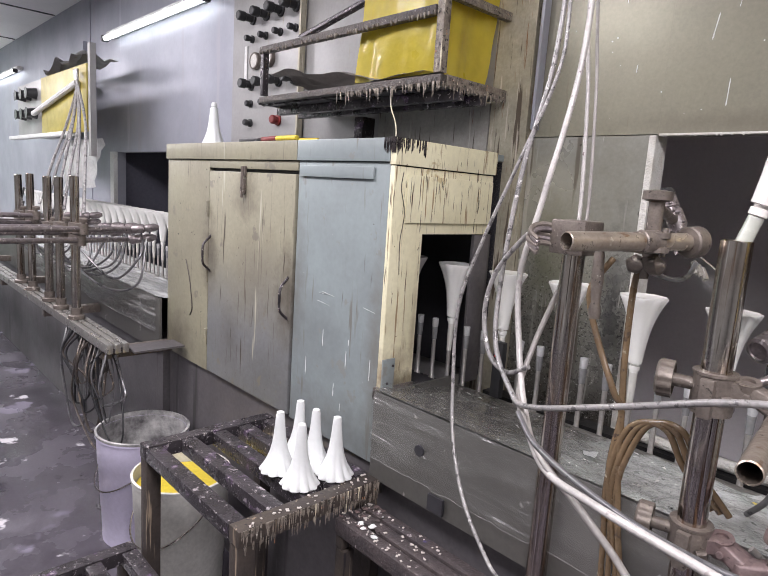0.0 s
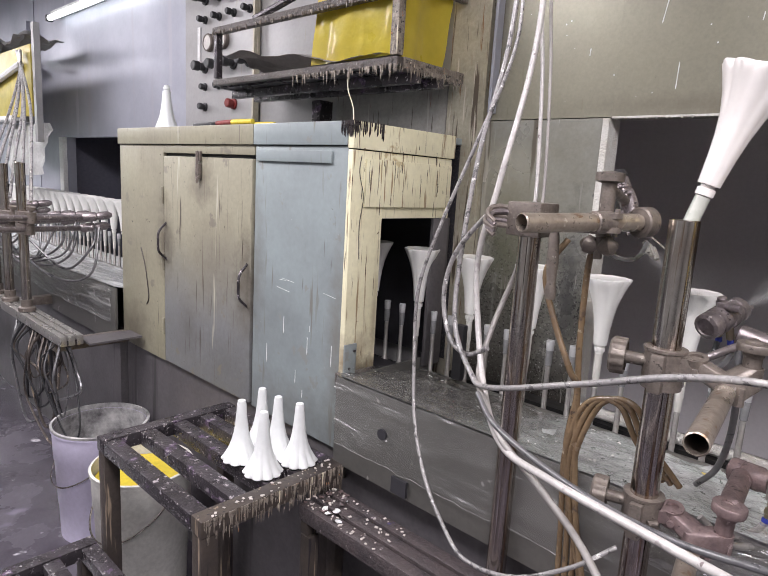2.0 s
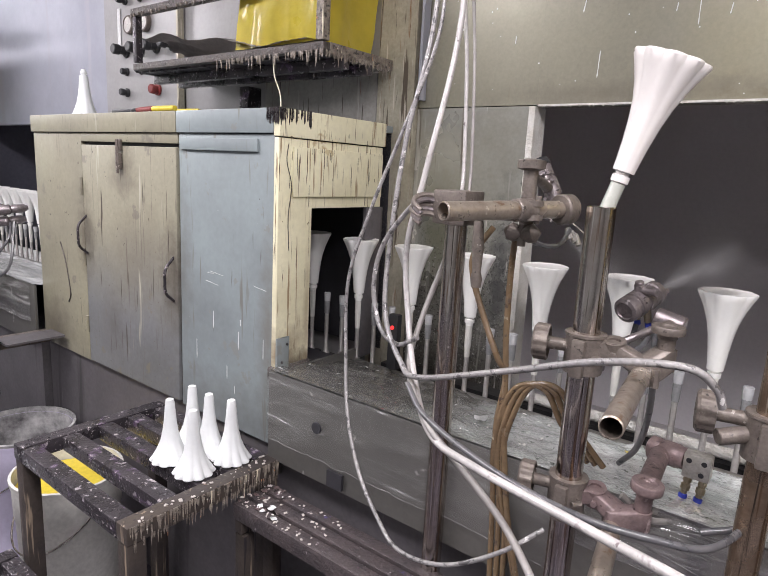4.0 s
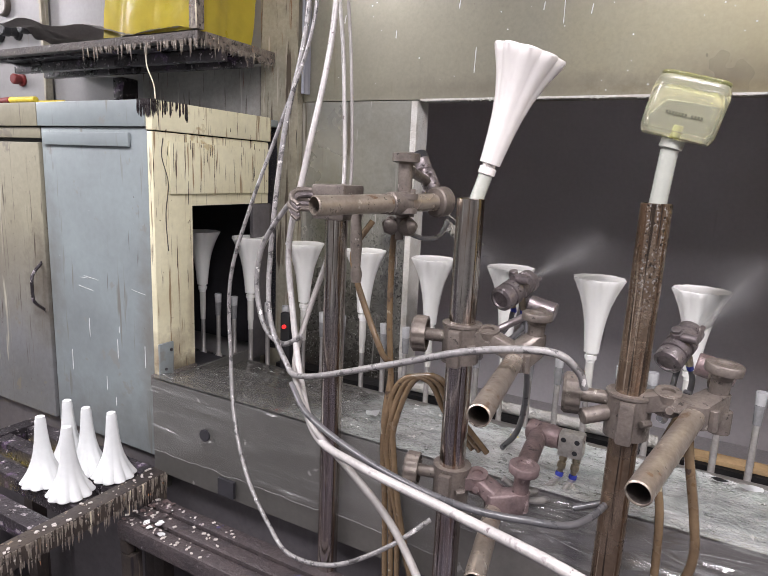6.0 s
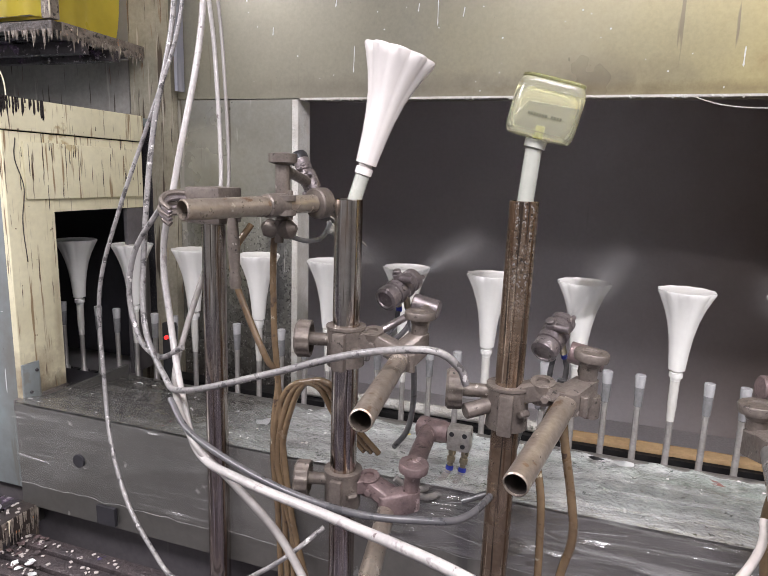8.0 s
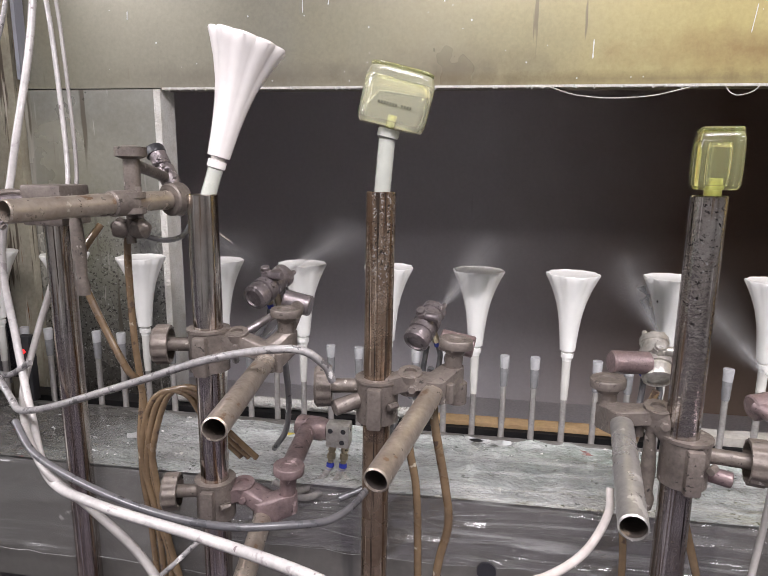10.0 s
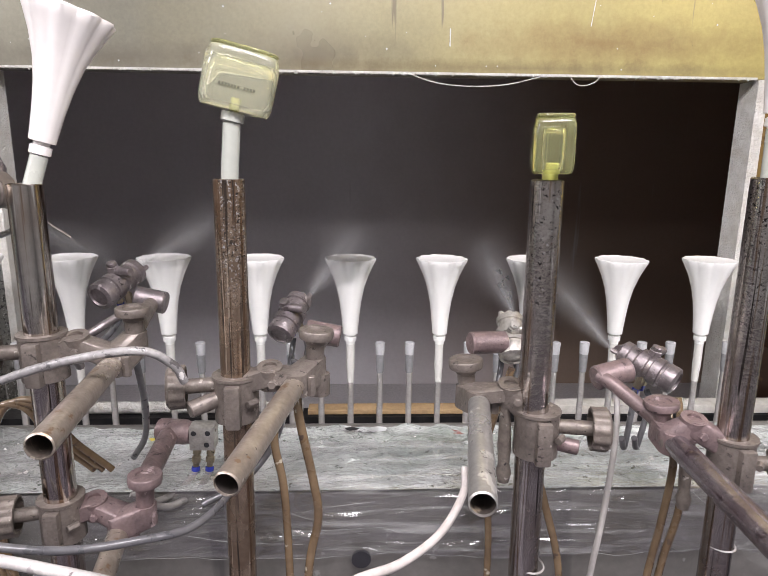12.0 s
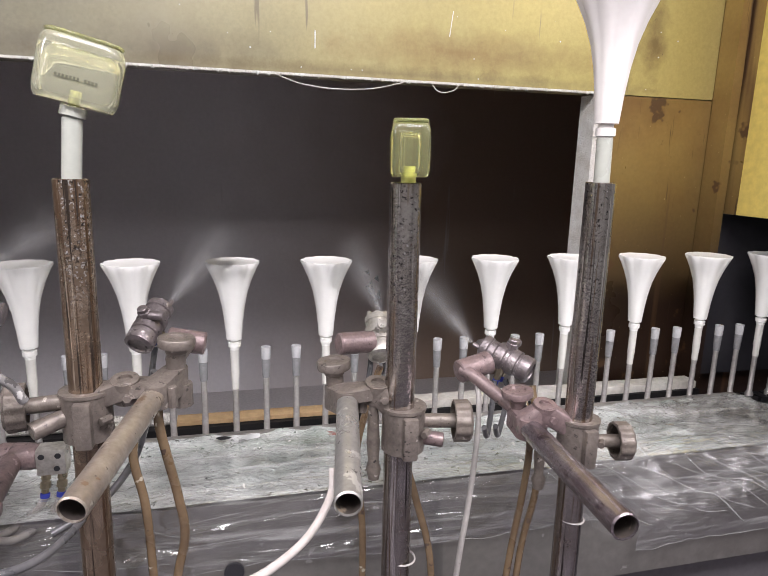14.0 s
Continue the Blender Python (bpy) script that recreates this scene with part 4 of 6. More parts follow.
    part("far_end_board", box(B(), x0, x0 + 0.012, y0 + 0.02, WALL - 0.021, 1.04, 1.25), CAB_BEIGE, c)
    part("crack_mark", sweep(B(), [(-1.80, y0 - 0.001, 0.90), (-1.775, y0 - 0.001, 0.85), (-1.76, y0 - 0.001, 0.80), (-1.75, y0 - 0.001, 0.745), (-1.765, y0 - 0.001, 0.72)], 0.0022, 5, 4), BLACK_DRIP, c, "black scratch with a drip")
    rr = random.Random(5)
    bm = B()
    for k in range(7):
        px, pz, ln = rr.uniform(-1.12, -0.86), rr.uniform(0.66, 0.84), rr.uniform(0.010, 0.05)
        lathe(bm, [(0.0006, 0), (0.0009, ln * 0.8), (0.0002, ln)], (px, y0 - 0.0003, pz), (0, 0, -1), 5)
    for k in range(4):
        px, pz = rr.uniform(-1.10, -0.90), 0.905 + rr.uniform(-0.012, 0.012)
        rod(bm, (px, y0 - 0.001, pz), (px + rr.uniform(0.02, 0.05), y0 - 0.001, pz + rr.uniform(-0.008, 0.006)), 0.0004, 5)
    tagged(part("white_drips", bm, MATTE_WHITE, c, "thin white paint drips and scratches"), kind="stuff")
    return c


tunnel_cabinet()


def right_cabinet():
    c = thing("tunnel_cabinet", (1.7, 1.0, 0.56), "bright yellow tunnel cabinet end with a dark conveyor mouth", "cabinet")
    x = 1.205
    part("front_panel", box(B(), x, 2.6, 0.84, 0.858, 0.56, 1.9, 0.002), CAB_GREY, c)
    part("end_post", box(B(), x, x + 0.014, 0.859, 0.934, 0.70, 1.9, 0.002), YELLOW_BOARD, c)
    part("end_header", box(B(), x - 0.002, x + 0.014, 0.9345, 1.16, 1.075, 1.9, 0.002), YELLOW_BOARD, c, "bright yellow header board")
    part("side_strip", box(B(), x, x + 0.014, 1.1605, WALL - 0.002, 1.075, 1.9, 0.002), BROWN_WALL, c)
    # linings blackened in place of the shade behind the mouth
    part("inner_back", box(B(), x + 0.02, 2.6, WALL - 0.02, WALL - 0.008, 0.70, 1.9), HOLLOW_SHADE, c)
    part("roof_sheet", box(B(), x + 0.016, 2.6, 0.86, WALL - 0.021, 1.6, 1.62), HOLLOW_SHADE, c)
    part("inner_lining", box(B(), x + 0.016, 2.6, 0.8585, 0.862, 0.70, 1.6), HOLLOW_SHADE, c)


right_cabinet()


# ---- bottles ----
BOTTLE = [(0.0425, 0.0), (0.0430, -0.0025), (0.0385, -0.012), (0.0308, -0.030), (0.0236, -0.052), (0.0187, -0.076), (0.0156, -0.100), (0.0138, -0.120), (0.0128, -0.133)]
NECK = [(0.0080, -0.1335), (0.0080, -0.137), (0.0105, -0.138), (0.0105, -0.146), (0.0080, -0.147), (0.0078, -0.152)]

PLAIN_NECK = [(0.0122, -0.142), (0.0118, -0.152), (0.0104, -0.156), (0.0100, -0.1605), (0.0085, -0.1615)]


def bottle_mesh(bm, at, axis, size=1.0, depth=0.07, fall=2.6, flare=1.0, neck=NECK):
    """Trumpet-shaped bottle, its wide foot at 'at', axis pointing from neck to foot."""
    lathe(bm, [(0.030 * size, -0.003 * size), (0.040 * size * flare, -0.001)] + [(r * size * (1 + (flare - 1) * min(1, r / 0.043) ** 2), h * size) for r, h in BOTTLE] + [(r * size, h * size) for r, h in neck], at, axis, 80, 10, depth, True, fall)
    return bm


def table_bottle(x, y, z, lean):
    ax = Vector((math.sin(radians(lean)) * 0.6, math.sin(radians(lean)) * 0.3, -1)).normalized()
    solo("coated_bottle", bottle_mesh(B(), (x, y, z), ax, 0.81, 0.13, 2.2, 1.16, PLAIN_NECK), MATTE_WHITE, (x, y, z), "matte white coated trumpet-shaped bottle standing on its foot", "bottle", "bottles on the slatted table")


for bx, by in ((-0.879, 0.668), (-0.959, 0.668), (-0.869, 0.752), (-0.990, 0.742), (-0.928, 0.740)):
    table_bottle(bx, by, 0.5535, 0)
solo("coated_bottle", bottle_mesh(B(), (-1.90, 0.98, 1.2735), Vector((0, 0, -1))), MATTE_WHITE, (-1.90, 0.98, 1.2735), "matte white coated bottle standing on the cabinet roof", "bottle")


# ---- conveyor spindles and bottles ----
PITCH, SPEED, FIRST = 0.0521, 0.0876, 0.052
def spindle_parts(t, x, y, carrying):
    bm = B()
    lathe(bm, [(0.0085, 0.672), (0.0085, 0.690), (0.0055, 0.694), (0.0052, 0.792)], (x, y, 0), (0, 0, 1), 12)
    part("shaft", bm, SHAFT, t)
    if carrying:
        part("sleeve", lathe(B(), [(0.0060, 0.775), (0.0064, 0.793), (0.0072, 0.800), (0.0074, 0.846)], (x, y, 0), (0, 0, 1), 14), SLEEVE, t, "milky white sleeve")
    else:
        part("tip", lathe(B(), [(0.0062, 0.793), (0.0066, 0.797), (0.0076, 0.826)], (x, y, 0), (0, 0, 1), 14), TIP_DARK, t, "dark cloth-like tip")
        part("tip_rim", lathe(B(), [(0.0077, 0.8265), (0.0086, 0.8465), (0.0079, 0.848)], (x, y, 0), (0, 0, 1), 14), TIP_PALE, t, "pale dusty rim")


MOVERS = []
def conveyor():
    y = 1.12
    bare = thing("spindle", (0, y, 0.672), "thin grey conveyor spindle with a dark tip and pale rim", "spindle", "conveyor spindles")
    spindle_parts(bare, 0, y, False)
    full = thing("spindle", (0, y, 0.672), "thin grey conveyor spindle with a milky sleeve under a bottle", "spindle", "conveyor spindles")
    spindle_parts(full, 0, y, True)
    cup = solo("coated_bottle", bottle_mesh(B(), (0, y, 0.998), Vector((0, 0, 1))), WHITE_COAT, (0, y, 0.998), "freshly coated white trumpet-shaped bottle upside down on a spindle", "bottle", "bottles on the conveyor")
    first = [True, True, True]
    rr = random.Random(8)
    def put(kind, ob, px):
        base = ob if first[kind] else copy_thing(ob, Matrix.Translation((0, y, ob.location.z)))
        first[kind] = False
        MOVERS.append((base, px, base.location.y, base.location.z, rr.uniform(0, 60) if kind == 2 else 0))
    for k in range(-46, 28):
        px = FIRST + k * PITCH
        if k % 3 == 0:
            put(1, full, px)
            put(2, cup, px)
        else:
            put(0, bare, px)
    for k in range(-100, -46):
        px = FIRST + k * PITCH
        if k % 2 == 0:
            put(1, full, px)
            put(2, cup, px)
        elif k > -84:
            put(0, bare, px)


conveyor()


# ---- spray stands ----
def handwheel(t, c, axis, material=WHEEL):
    c, ax = Vector(c), Vector(axis).normalized()
    bm = B()
    # cupped wheel, open towards the pole, with a ribbed rim
    lathe(bm, [(0.001, 0.006), (0.0188, 0.006), (0.0190, -0.008), (0.0222, -0.0075), (0.0226, 0.008), (0.0195, 0.011), (0.001, 0.011)], c, ax, 60, 12, 0.5, caps=False)
    part("handwheel", bm, material, t, "dusty ribbed handwheel")
    part("wheel_stem", rod(B(), c, c - 0.05 * ax, 0.008, 12), material, t)


def collar(t, x, y, z, r, material=CAST, height=0.052):
    bm = B()
    lathe(bm, [(r + 0.001, -height * 0.5), (r + 0.007, -height * 0.46), (r + 0.007, height * 0.42), (r + 0.0085, height * 0.44), (r + 0.0085, height * 0.5), (r + 0.001, height * 0.5)], (x, y, z), (0, 0, 1), 20)
    box(bm, x - 0.007, x + 0.009, y - r - 0.014, y - r + 0.004, z - height * 0.5, z + height * 0.40, 0.003)
    rod(bm, (x + 0.016, y - r - 0.008, z), (x + 0.024, y - r + 0.002, z), 0.004, 8)
    part("collar", bm, material, t, "dusty cast clamp collar")


def plate(bm, p, q, r1, r2, thick):
    """Cast link: the hull of two discs."""
    p, q = Vector(p), Vector(q)
    vs = [bm.verts.new(c + Vector((r * math.cos(2 * math.pi * k / 14), r * math.sin(2 * math.pi * k / 14), h)))
          for c, r in ((p, r1), (q, r2)) for h in (-thick / 2, thick / 2) for k in range(14)]
    bmesh.ops.convex_hull(bm, input=vs)
    return bm


def clamp(t, p, ring, cap, capb, root, material=CAST):
    """Cross clamp: plate with an eye ring, a knobbed post, and the socket of the arm tube."""
    ring, cap, capb, root = Vector(ring), Vector(cap), Vector(capb), Vector(root)
    p = Vector(p)
    bm = B()
    plate(bm, p, ring, 0.012, 0.0135, 0.016)
    part("clamp_lug", bm, material, t, "dusty cast lug")
    bm = B()
    plate(bm, ring, root + Vector((0, 0.004, 0.006)), 0.0125, 0.0165, 0.013)
    part("clamp_body", bm, material, t, "dusty cast cross clamp")
    part("clamp_jaw", plate(B(), root, capb, 0.0150, 0.0128, 0.024), material, t)
    part("clamp_bolt", rod(B(), ring + Vector((0.004, -0.014, -0.006)), ring + Vector((0.004, -0.019, -0.006)), 0.0045, 6), material, t)
    bm = B()
    lathe(bm, [(0.0075, 0.004), (0.0075, 0.010), (0.0135, 0.010), (0.0135, -0.014), (0.004, -0.014), (0.004, 0.004), (0.0075, 0.004)], ring, (0, -0.25, 1), 18, caps=False)
    part("eye_ring", bm, material, t)
    bm = B()
    n = (cap - capb).length
    lathe(bm, [(0.0098, 0), (0.0098, 0.62 * n), (0.0112, 0.66 * n), (0.0112, 0.76 * n), (0.0182, 0.80 * n), (0.0188, 0.86 * n), (0.0188, n), (0.0180, n + 0.0012), (0.0105, n + 0.0012), (0.0098, n - 0.001), (0.0005, n - 0.001)], capb, cap - capb, 20)
    part("clamp_post", bm, material, t, "dusty flat-headed clamp post")
    part("clamp_bolt", rod(B(), root + Vector((0.016, -0.006, -0.012)), root + Vector((0.016, -0.006, 0.010)), 0.005, 8), material, t)


def arm(t, root, end, material):
    root, end = Vector(root), Vector(end)
    r = 0.0128 if material is ARM_PURPLE else 0.0114
    part("socket", rod(B(), root - (root - end).normalized() * 0.006, root + (root - end).normalized() * 0.004, r + 0.0028, 22), CAST, t)
    part("arm_tube", rod(B(), end, root, r, 24, r - 0.0013), material, t, "open-ended steel arm tube")
    ax = (root - end).normalized()
    # dark insert: the shade deep in the bore, given as colour
    part("bore", lathe(B(), [(r - 0.0014, 0.003), (r - 0.0016, 0.02), (r - 0.003, 0.06), (0.0004, 0.062)], end, ax, 24, caps=False), TABLE_EDGE, t, "dark insert standing for the shade in the tube's bore")


def gun(t, rear, front, material, fittings=(0, 0, -1)):
    """Automatic spray gun: stepped barrel, cap, air nozzle, top screw and two hose nipples."""
    r, f = Vector(rear), Vector(front)
    ax = (f - r).normalized()
    n = (f - r).length
    bm = B()
    lathe(bm, [(0.0004, -0.0015), (0.0115, -0.0015), (0.0125, -0.004), (0.0172, -0.002), (0.0178, 0.001), (0.0178, 0.011), (0.0160, 0.012), (0.0160, 0.015), (0.0182, 0.016), (0.0182, n * 0.36), (0.0165, n * 0.38), (0.0165, n * 0.44), (0.0185, n * 0.46), (0.0185, n * 0.62), (0.0150, n * 0.66), (0.0150, n * 0.78), (0.0168, n * 0.80), (0.0168, n * 0.92), (0.0085, n), (0.004, n + 0.006)], r, ax, 20)
    body = part("gun", bm, material, t, "paint-dusted automatic spray gun")
    up = (Vector((0, 0, 1)) - ax * ax.z).normalized()
    side = ax.cross(up)
    bm = B()
    mid = r + ax * n * 0.45
    rod(bm, mid + up * 0.010, mid + up * 0.025, 0.0080, 6)
    rod(bm, mid + up * 0.025, mid + up * 0.030, 0.0062, 12)
    rod(bm, mid + up * 0.018 - side * 0.004, mid + up * 0.018 + side * 0.026, 0.0058, 10)
    part("gun_screw", bm, material, body)
    down = -up
    for s in (-0.008, 0.009):
        q = mid + side * s
        part("nipple", rod(B(), q + down * 0.010, q + down * 0.030, 0.005, 6), BRASS, body, "brass hose nipple")
        part("nipple_ring", rod(B(), q + down * 0.030, q + down * 0.038, 0.0045, 10), BLUE_PLASTIC, body, "blue push-fit ring")
    bm = B()
    for s in (-0.010, 0.010):
        rod(bm, r + ax * (n - 0.004) + side * s, r + ax * (n + 0.006) + side * s, 0.0035, 8)
    part("air_horn", bm, material, body)
    return body


def stub(t, a, b, r, material, name="side_cylinder"):
    part(name, rod(B(), a, b, r, 18), material, t)


def stand(x, y, top, material, label, lean=(0.0, 0.0)):
    t = thing("spray_stand", (x, y, 0), label, "spray stand", "spray stands along the line")
    bm = B()
    r = 0.0155 if material is RUSTY_TUBE else 0.0168 if material is CHROME else 0.016
    n = top - 0.012
    lathe(bm, [(r, 0.0), (r, n - 0.001), (r - 0.001, n), (r - 0.0022, n), (r - 0.0022, n - 0.05), (0.0004, n - 0.05)], (x - lean[0], y - lean[1], 0.012), (lean[0] * 2 / top, lean[1] * 2 / top, 1), 28)
    part("pole", bm, material, t)
    bm = B()
    lathe(bm, [(0.085, 0), (0.085, 0.008), (0.03, 0.012), (0.022, 0.03)], (x, y, 0), (0, 0, 1), 28)
    part("base_plate", bm, TABLE_IRON, t)
    return t


S0 = stand(-0.400, 0.805, 1.088, CHROME, "smeared chrome spray stand with a horizontal gun arm and hoses")
bm = B()
box(bm, -0.428, -0.372, 0.778, 0.836, 1.088, 1.139, 0.004)
part("head_clamp", bm, CAST, S0, "dusty block clamp on the pole's top")
part("arm_tube", rod(B(), (-0.306, 0.613, 1.119), (-0.240, 0.800, 1.123), 0.0118, 22, 0.0102), ARM_TUBE, S0, "open-ended steel arm tube")
part("arm_link", rod(B(), (-0.375, 0.79, 1.112), (-0.268, 0.71, 1.121), 0.013, 14), CAST, S0)
part("end_flange", rod(B(), (-0.240, 0.800, 1.123), (-0.233, 0.820, 1.124), 0.0205, 20), CAST, S0)
ARM0 = Vector((-0.240, 0.800, 1.123)) - Vector((-0.306, 0.613, 1.119))
AT0 = Vector((-0.306, 0.613, 1.119))
part("arm_jaw", rod(B(), AT0 + ARM0 * 0.58, AT0 + ARM0 * 0.74, 0.0148, 20), CAST, S0, "dusty split jaw round the arm tube")
bm = B()
for dz in (0.009, -0.009):
    plate(bm, AT0 + ARM0 * 0.72 + Vector((0, 0, dz)), Vector((-0.281, 0.79, 1.121 + dz)), 0.0165, 0.013, 0.007)
part("jaw_plate", bm, CAST, S0)
part("jaw_bolt", rod(B(), AT0 + ARM0 * 0.80 + Vector((0.004, -0.012, -0.018)), AT0 + ARM0 * 0.80 + Vector((0.004, -0.012, 0.018)), 0.0035, 8), CAST, S0)
bm = B()
lathe(bm, [(0.010, 0), (0.010, 0.072), (0.019, 0.075), (0.019, 0.086), (0.008, 0.088)], (-0.281, 0.79, 1.10), (0, 0, 1), 16)
part("clamp_post", bm, CAST, S0, "dusty flat-headed clamp post")
bm = B()
lathe(bm, [(0.010, 0), (0.0125, 0.002), (0.0125, 0.020), (0.0105, 0.022), (0.0135, 0.026), (0.0135, 0.050), (0.011, 0.054), (0.012, 0.074), (0.008, 0.088), (0.004, 0.094)], (-0.323, 0.925, 1.182), (0.050, -0.02, -0.080), 20)
g0 = part("gun", bm, GUN_GREY, S0, "paint-crusted spray gun pointing down")
part("gun_cap", lathe(B(), [(0.0130, 0), (0.0145, 0.003), (0.0145, 0.012), (0.010, 0.014)], (-0.330, 0.928, 1.190), (0.050, -0.02, -0.080), 18), BLACK_PLASTIC, g0, "black round end cap")
part("gun_bracket", sweep(B(), [(-0.281, 0.79, 1.166), (-0.292, 0.84, 1.160), (-0.300, 0.89, 1.152), (-0.302, 0.915, 1.146)], 0.0075, 10, 5), CAST, S0)
bm = B()
rr = random.Random(21)
for k in range(26):
    c = Vector((-0.323, 0.920, 1.182)) + Vector((0.050, -0.02, -0.080)) * rr.uniform(0.1, 1.05) + Vector((rr.uniform(-0.012, 0.016), -0.011, rr.uniform(-0.006, 0.006)))
    lathe(bm, [(0.0006, -0.004), (rr.uniform(0.002, 0.0048), 0), (0.0006, rr.uniform(0.003, 0.008))], c, (rr.uniform(-1, 1), -1, rr.uniform(-1, 0.4)), 6)
tagged(part("paint_crust", bm, GUN_GREY, g0, "lumps of dried paint on the gun"), kind="stuff")
for k in range(3):
    a = Vector((-0.262 + 0.006 * k, 0.898, 1.092 - 0.004 * k))
    part("nipple", rod(B(), a, a + Vector((0.010, -0.006, -0.016)), 0.0042, 8), GUN_BRIGHT, g0)
part("feed_pipe", sweep(B(), [(-0.281, 0.785, 1.083), (-0.262, 0.82, 1.070), (-0.255, 0.86, 1.072), (-0.256, 0.89, 1.090)], 0.0036, 8, 5), HOSE_DARK, S0)
bm = B()
lathe(bm, [(0.004, 0), (0.007, 0.015), (0.0085, 0.05), (0.006, 0.08), (0.0085, 0.09), (0.007, 0.102)], (-0.330, 0.745, 1.112), (0.05, -0.02, -1), 12)
part("clamp_lever", bm, WHEEL, S0, "dark teardrop clamp lever")
bm = B()
for k in (-1, 1):
    lathe(bm, [(0.006, 0), (0.012, 0.008), (0.013, 0.018), (0.004, 0.026)], (-0.281, 0.78, 1.085), (k, 0, 0.25), 10)
rod(bm, (-0.281, 0.78, 1.07), (-0.281, 0.78, 1.10), 0.006, 10)
part("wing_nut", bm, CAST, S0, "dusty wing nut")
for k in range(5):
    dz, dx = 0.007 * (k - 2), 0.003 * (k % 3)
    part("hose_bend", sweep(B(), [(-0.420, 0.792, 1.112 + dz), (-0.432 - dx, 0.774, 1.116 + dz), (-0.440 - dx, 0.757, 1.114 + 0.9 * dz), (-0.438 - dx, 0.748, 1.106 + 0.8 * dz), (-0.428, 0.748, 1.098 + 0.7 * dz)], 0.0042, 8, 5), GUN_GREY if k % 2 else CAST, S0, "paint-dusted bent hose end")
part("needle", rod(B(), (-0.250, 0.86, 1.108), (-0.190, 0.87, 1.063), 0.0013, 6), GUN_BRIGHT, S0, "thin bright wire")
S1 = stand(-0.164, 0.735, 1.134, CHROME, "shiny chrome spray stand carrying two guns")
collar(S1, -0.164, 0.735, 0.955, 0.0163)
handwheel(S1, (-0.212, 0.720, 0.962), (-1, -0.25, 0))
clamp(S1, (-0.164, 0.735, 0.955), (-0.130, 0.738, 0.968), (-0.078, 0.76, 1.001), (-0.078, 0.76, 0.962), (-0.096, 0.742, 0.944))
arm(S1, (-0.096, 0.742, 0.944), (-0.073, 0.548, 0.946), ARM_TUBE)
gun(S1, (-0.151, 0.850, 0.993), (-0.128, 0.915, 1.016), GUN_GREY)
stub(S1, (-0.120, 0.880, 0.985), (-0.082, 0.880, 0.977), 0.0145, GUN_GREY)
part("gun_bracket", rod(B(), (-0.078, 0.762, 0.975), (-0.100, 0.880, 0.978), 0.0095, 12), CAST, S1)
collar(S1, -0.164, 0.735, 0.765, 0.0163)
handwheel(S1, (-0.212, 0.720, 0.776), (-1, -0.25, 0))
clamp(S1, (-0.164, 0.735, 0.765), (-0.131, 0.744, 0.774), (-0.071, 0.738, 0.814), (-0.074, 0.738, 0.766), (-0.100, 0.735, 0.755), CAST_PINK)
arm(S1, (-0.104, 0.742, 0.748), (-0.078, 0.590, 0.745), ARM_TUBE)
part("gun_arm", rod(B(), (-0.074, 0.742, 0.802), (-0.084, 0.862, 0.802), 0.0125, 16), CAST_PINK, S1, "pink-dusted gun arm")
bm = B()
lathe(bm, [(0.012, 0), (0.0165, 0.003), (0.0165, 0.016), (0.0150, 0.018), (0.0165, 0.020), (0.0165, 0.040), (0.0150, 0.042), (0.0150, 0.052)], (-0.101, 0.875, 0.802), (1, -0.28, 0.06), 20)
part("gun_cylinder", bm, CAST_PINK, S1, "pink-dusted ribbed gun cylinder")
bm = B()
box(bm, -0.053, -0.020, 0.842, 0.866, 0.788, 0.821, 0.003)
part("manifold_block", bm, GUN_BRIGHT, S1, "pale metal manifold block with dark ports")
bm = B()
for hx, hz in ((-0.046, 0.813), (-0.028, 0.813), (-0.030, 0.797)):
    rod(bm, (hx, 0.8415, hz), (hx, 0.8405, hz), 0.0036, 10)
part("port", bm, BLACK_PLASTIC, S1)
for nx in (-0.045, -0.027):
    bm = B()
    lathe(bm, [(0.0055, 0), (0.0055, 0.007), (0.0044, 0.008), (0.0044, 0.010), (0.0060, 0.011), (0.0060, 0.018), (0.0042, 0.019), (0.0042, 0.024)], (nx, 0.852, 0.787), (-0.1, -0.15, -1), 8)
    part("nipple", bm, BRASS, S1, "brass hose nipple")
    part("nipple_ring", rod(B(), (nx - 0.0024, 0.8484, 0.763), (nx - 0.003, 0.8475, 0.757), 0.0055, 10), BLUE_PLASTIC, S1, "blue push-fit ring")

S2 = stand(0.0345, 0.7265, 1.141, RUSTY_TUBE, "rust-streaked paint-pitted spray stand with one gun", (0.0045, 0.0))
collar(S2, 0.0372, 0.7265, 0.912, 0.0163)
handwheel(S2, (-0.0205, 0.716, 0.927), (-1, -0.2, 0))
stub(S2, (0.03, 0.7265, 0.915), (-0.006, 0.700, 0.908), 0.009, CAST, "clamp_stub")
clamp(S2, (0.038, 0.7265, 0.925), (0.074, 0.724, 0.938), (0.122, 0.742, 0.981), (0.119, 0.742, 0.938), (0.102, 0.722, 0.929))
arm(S2, (0.102, 0.722, 0.929), (0.066, 0.546, 0.914), ARM_TUBE)
gun(S2, (0.066, 0.863, 0.941), (0.089, 0.916, 0.977), GUN_GREY)
stub(S2, (0.098, 0.875, 0.942), (0.143, 0.872, 0.934), 0.0145, CAST_PINK)
part("gun_bracket", rod(B(), (0.118, 0.752, 0.955), (0.122, 0.872, 0.936), 0.0095, 12), CAST, S2)
bm = B()
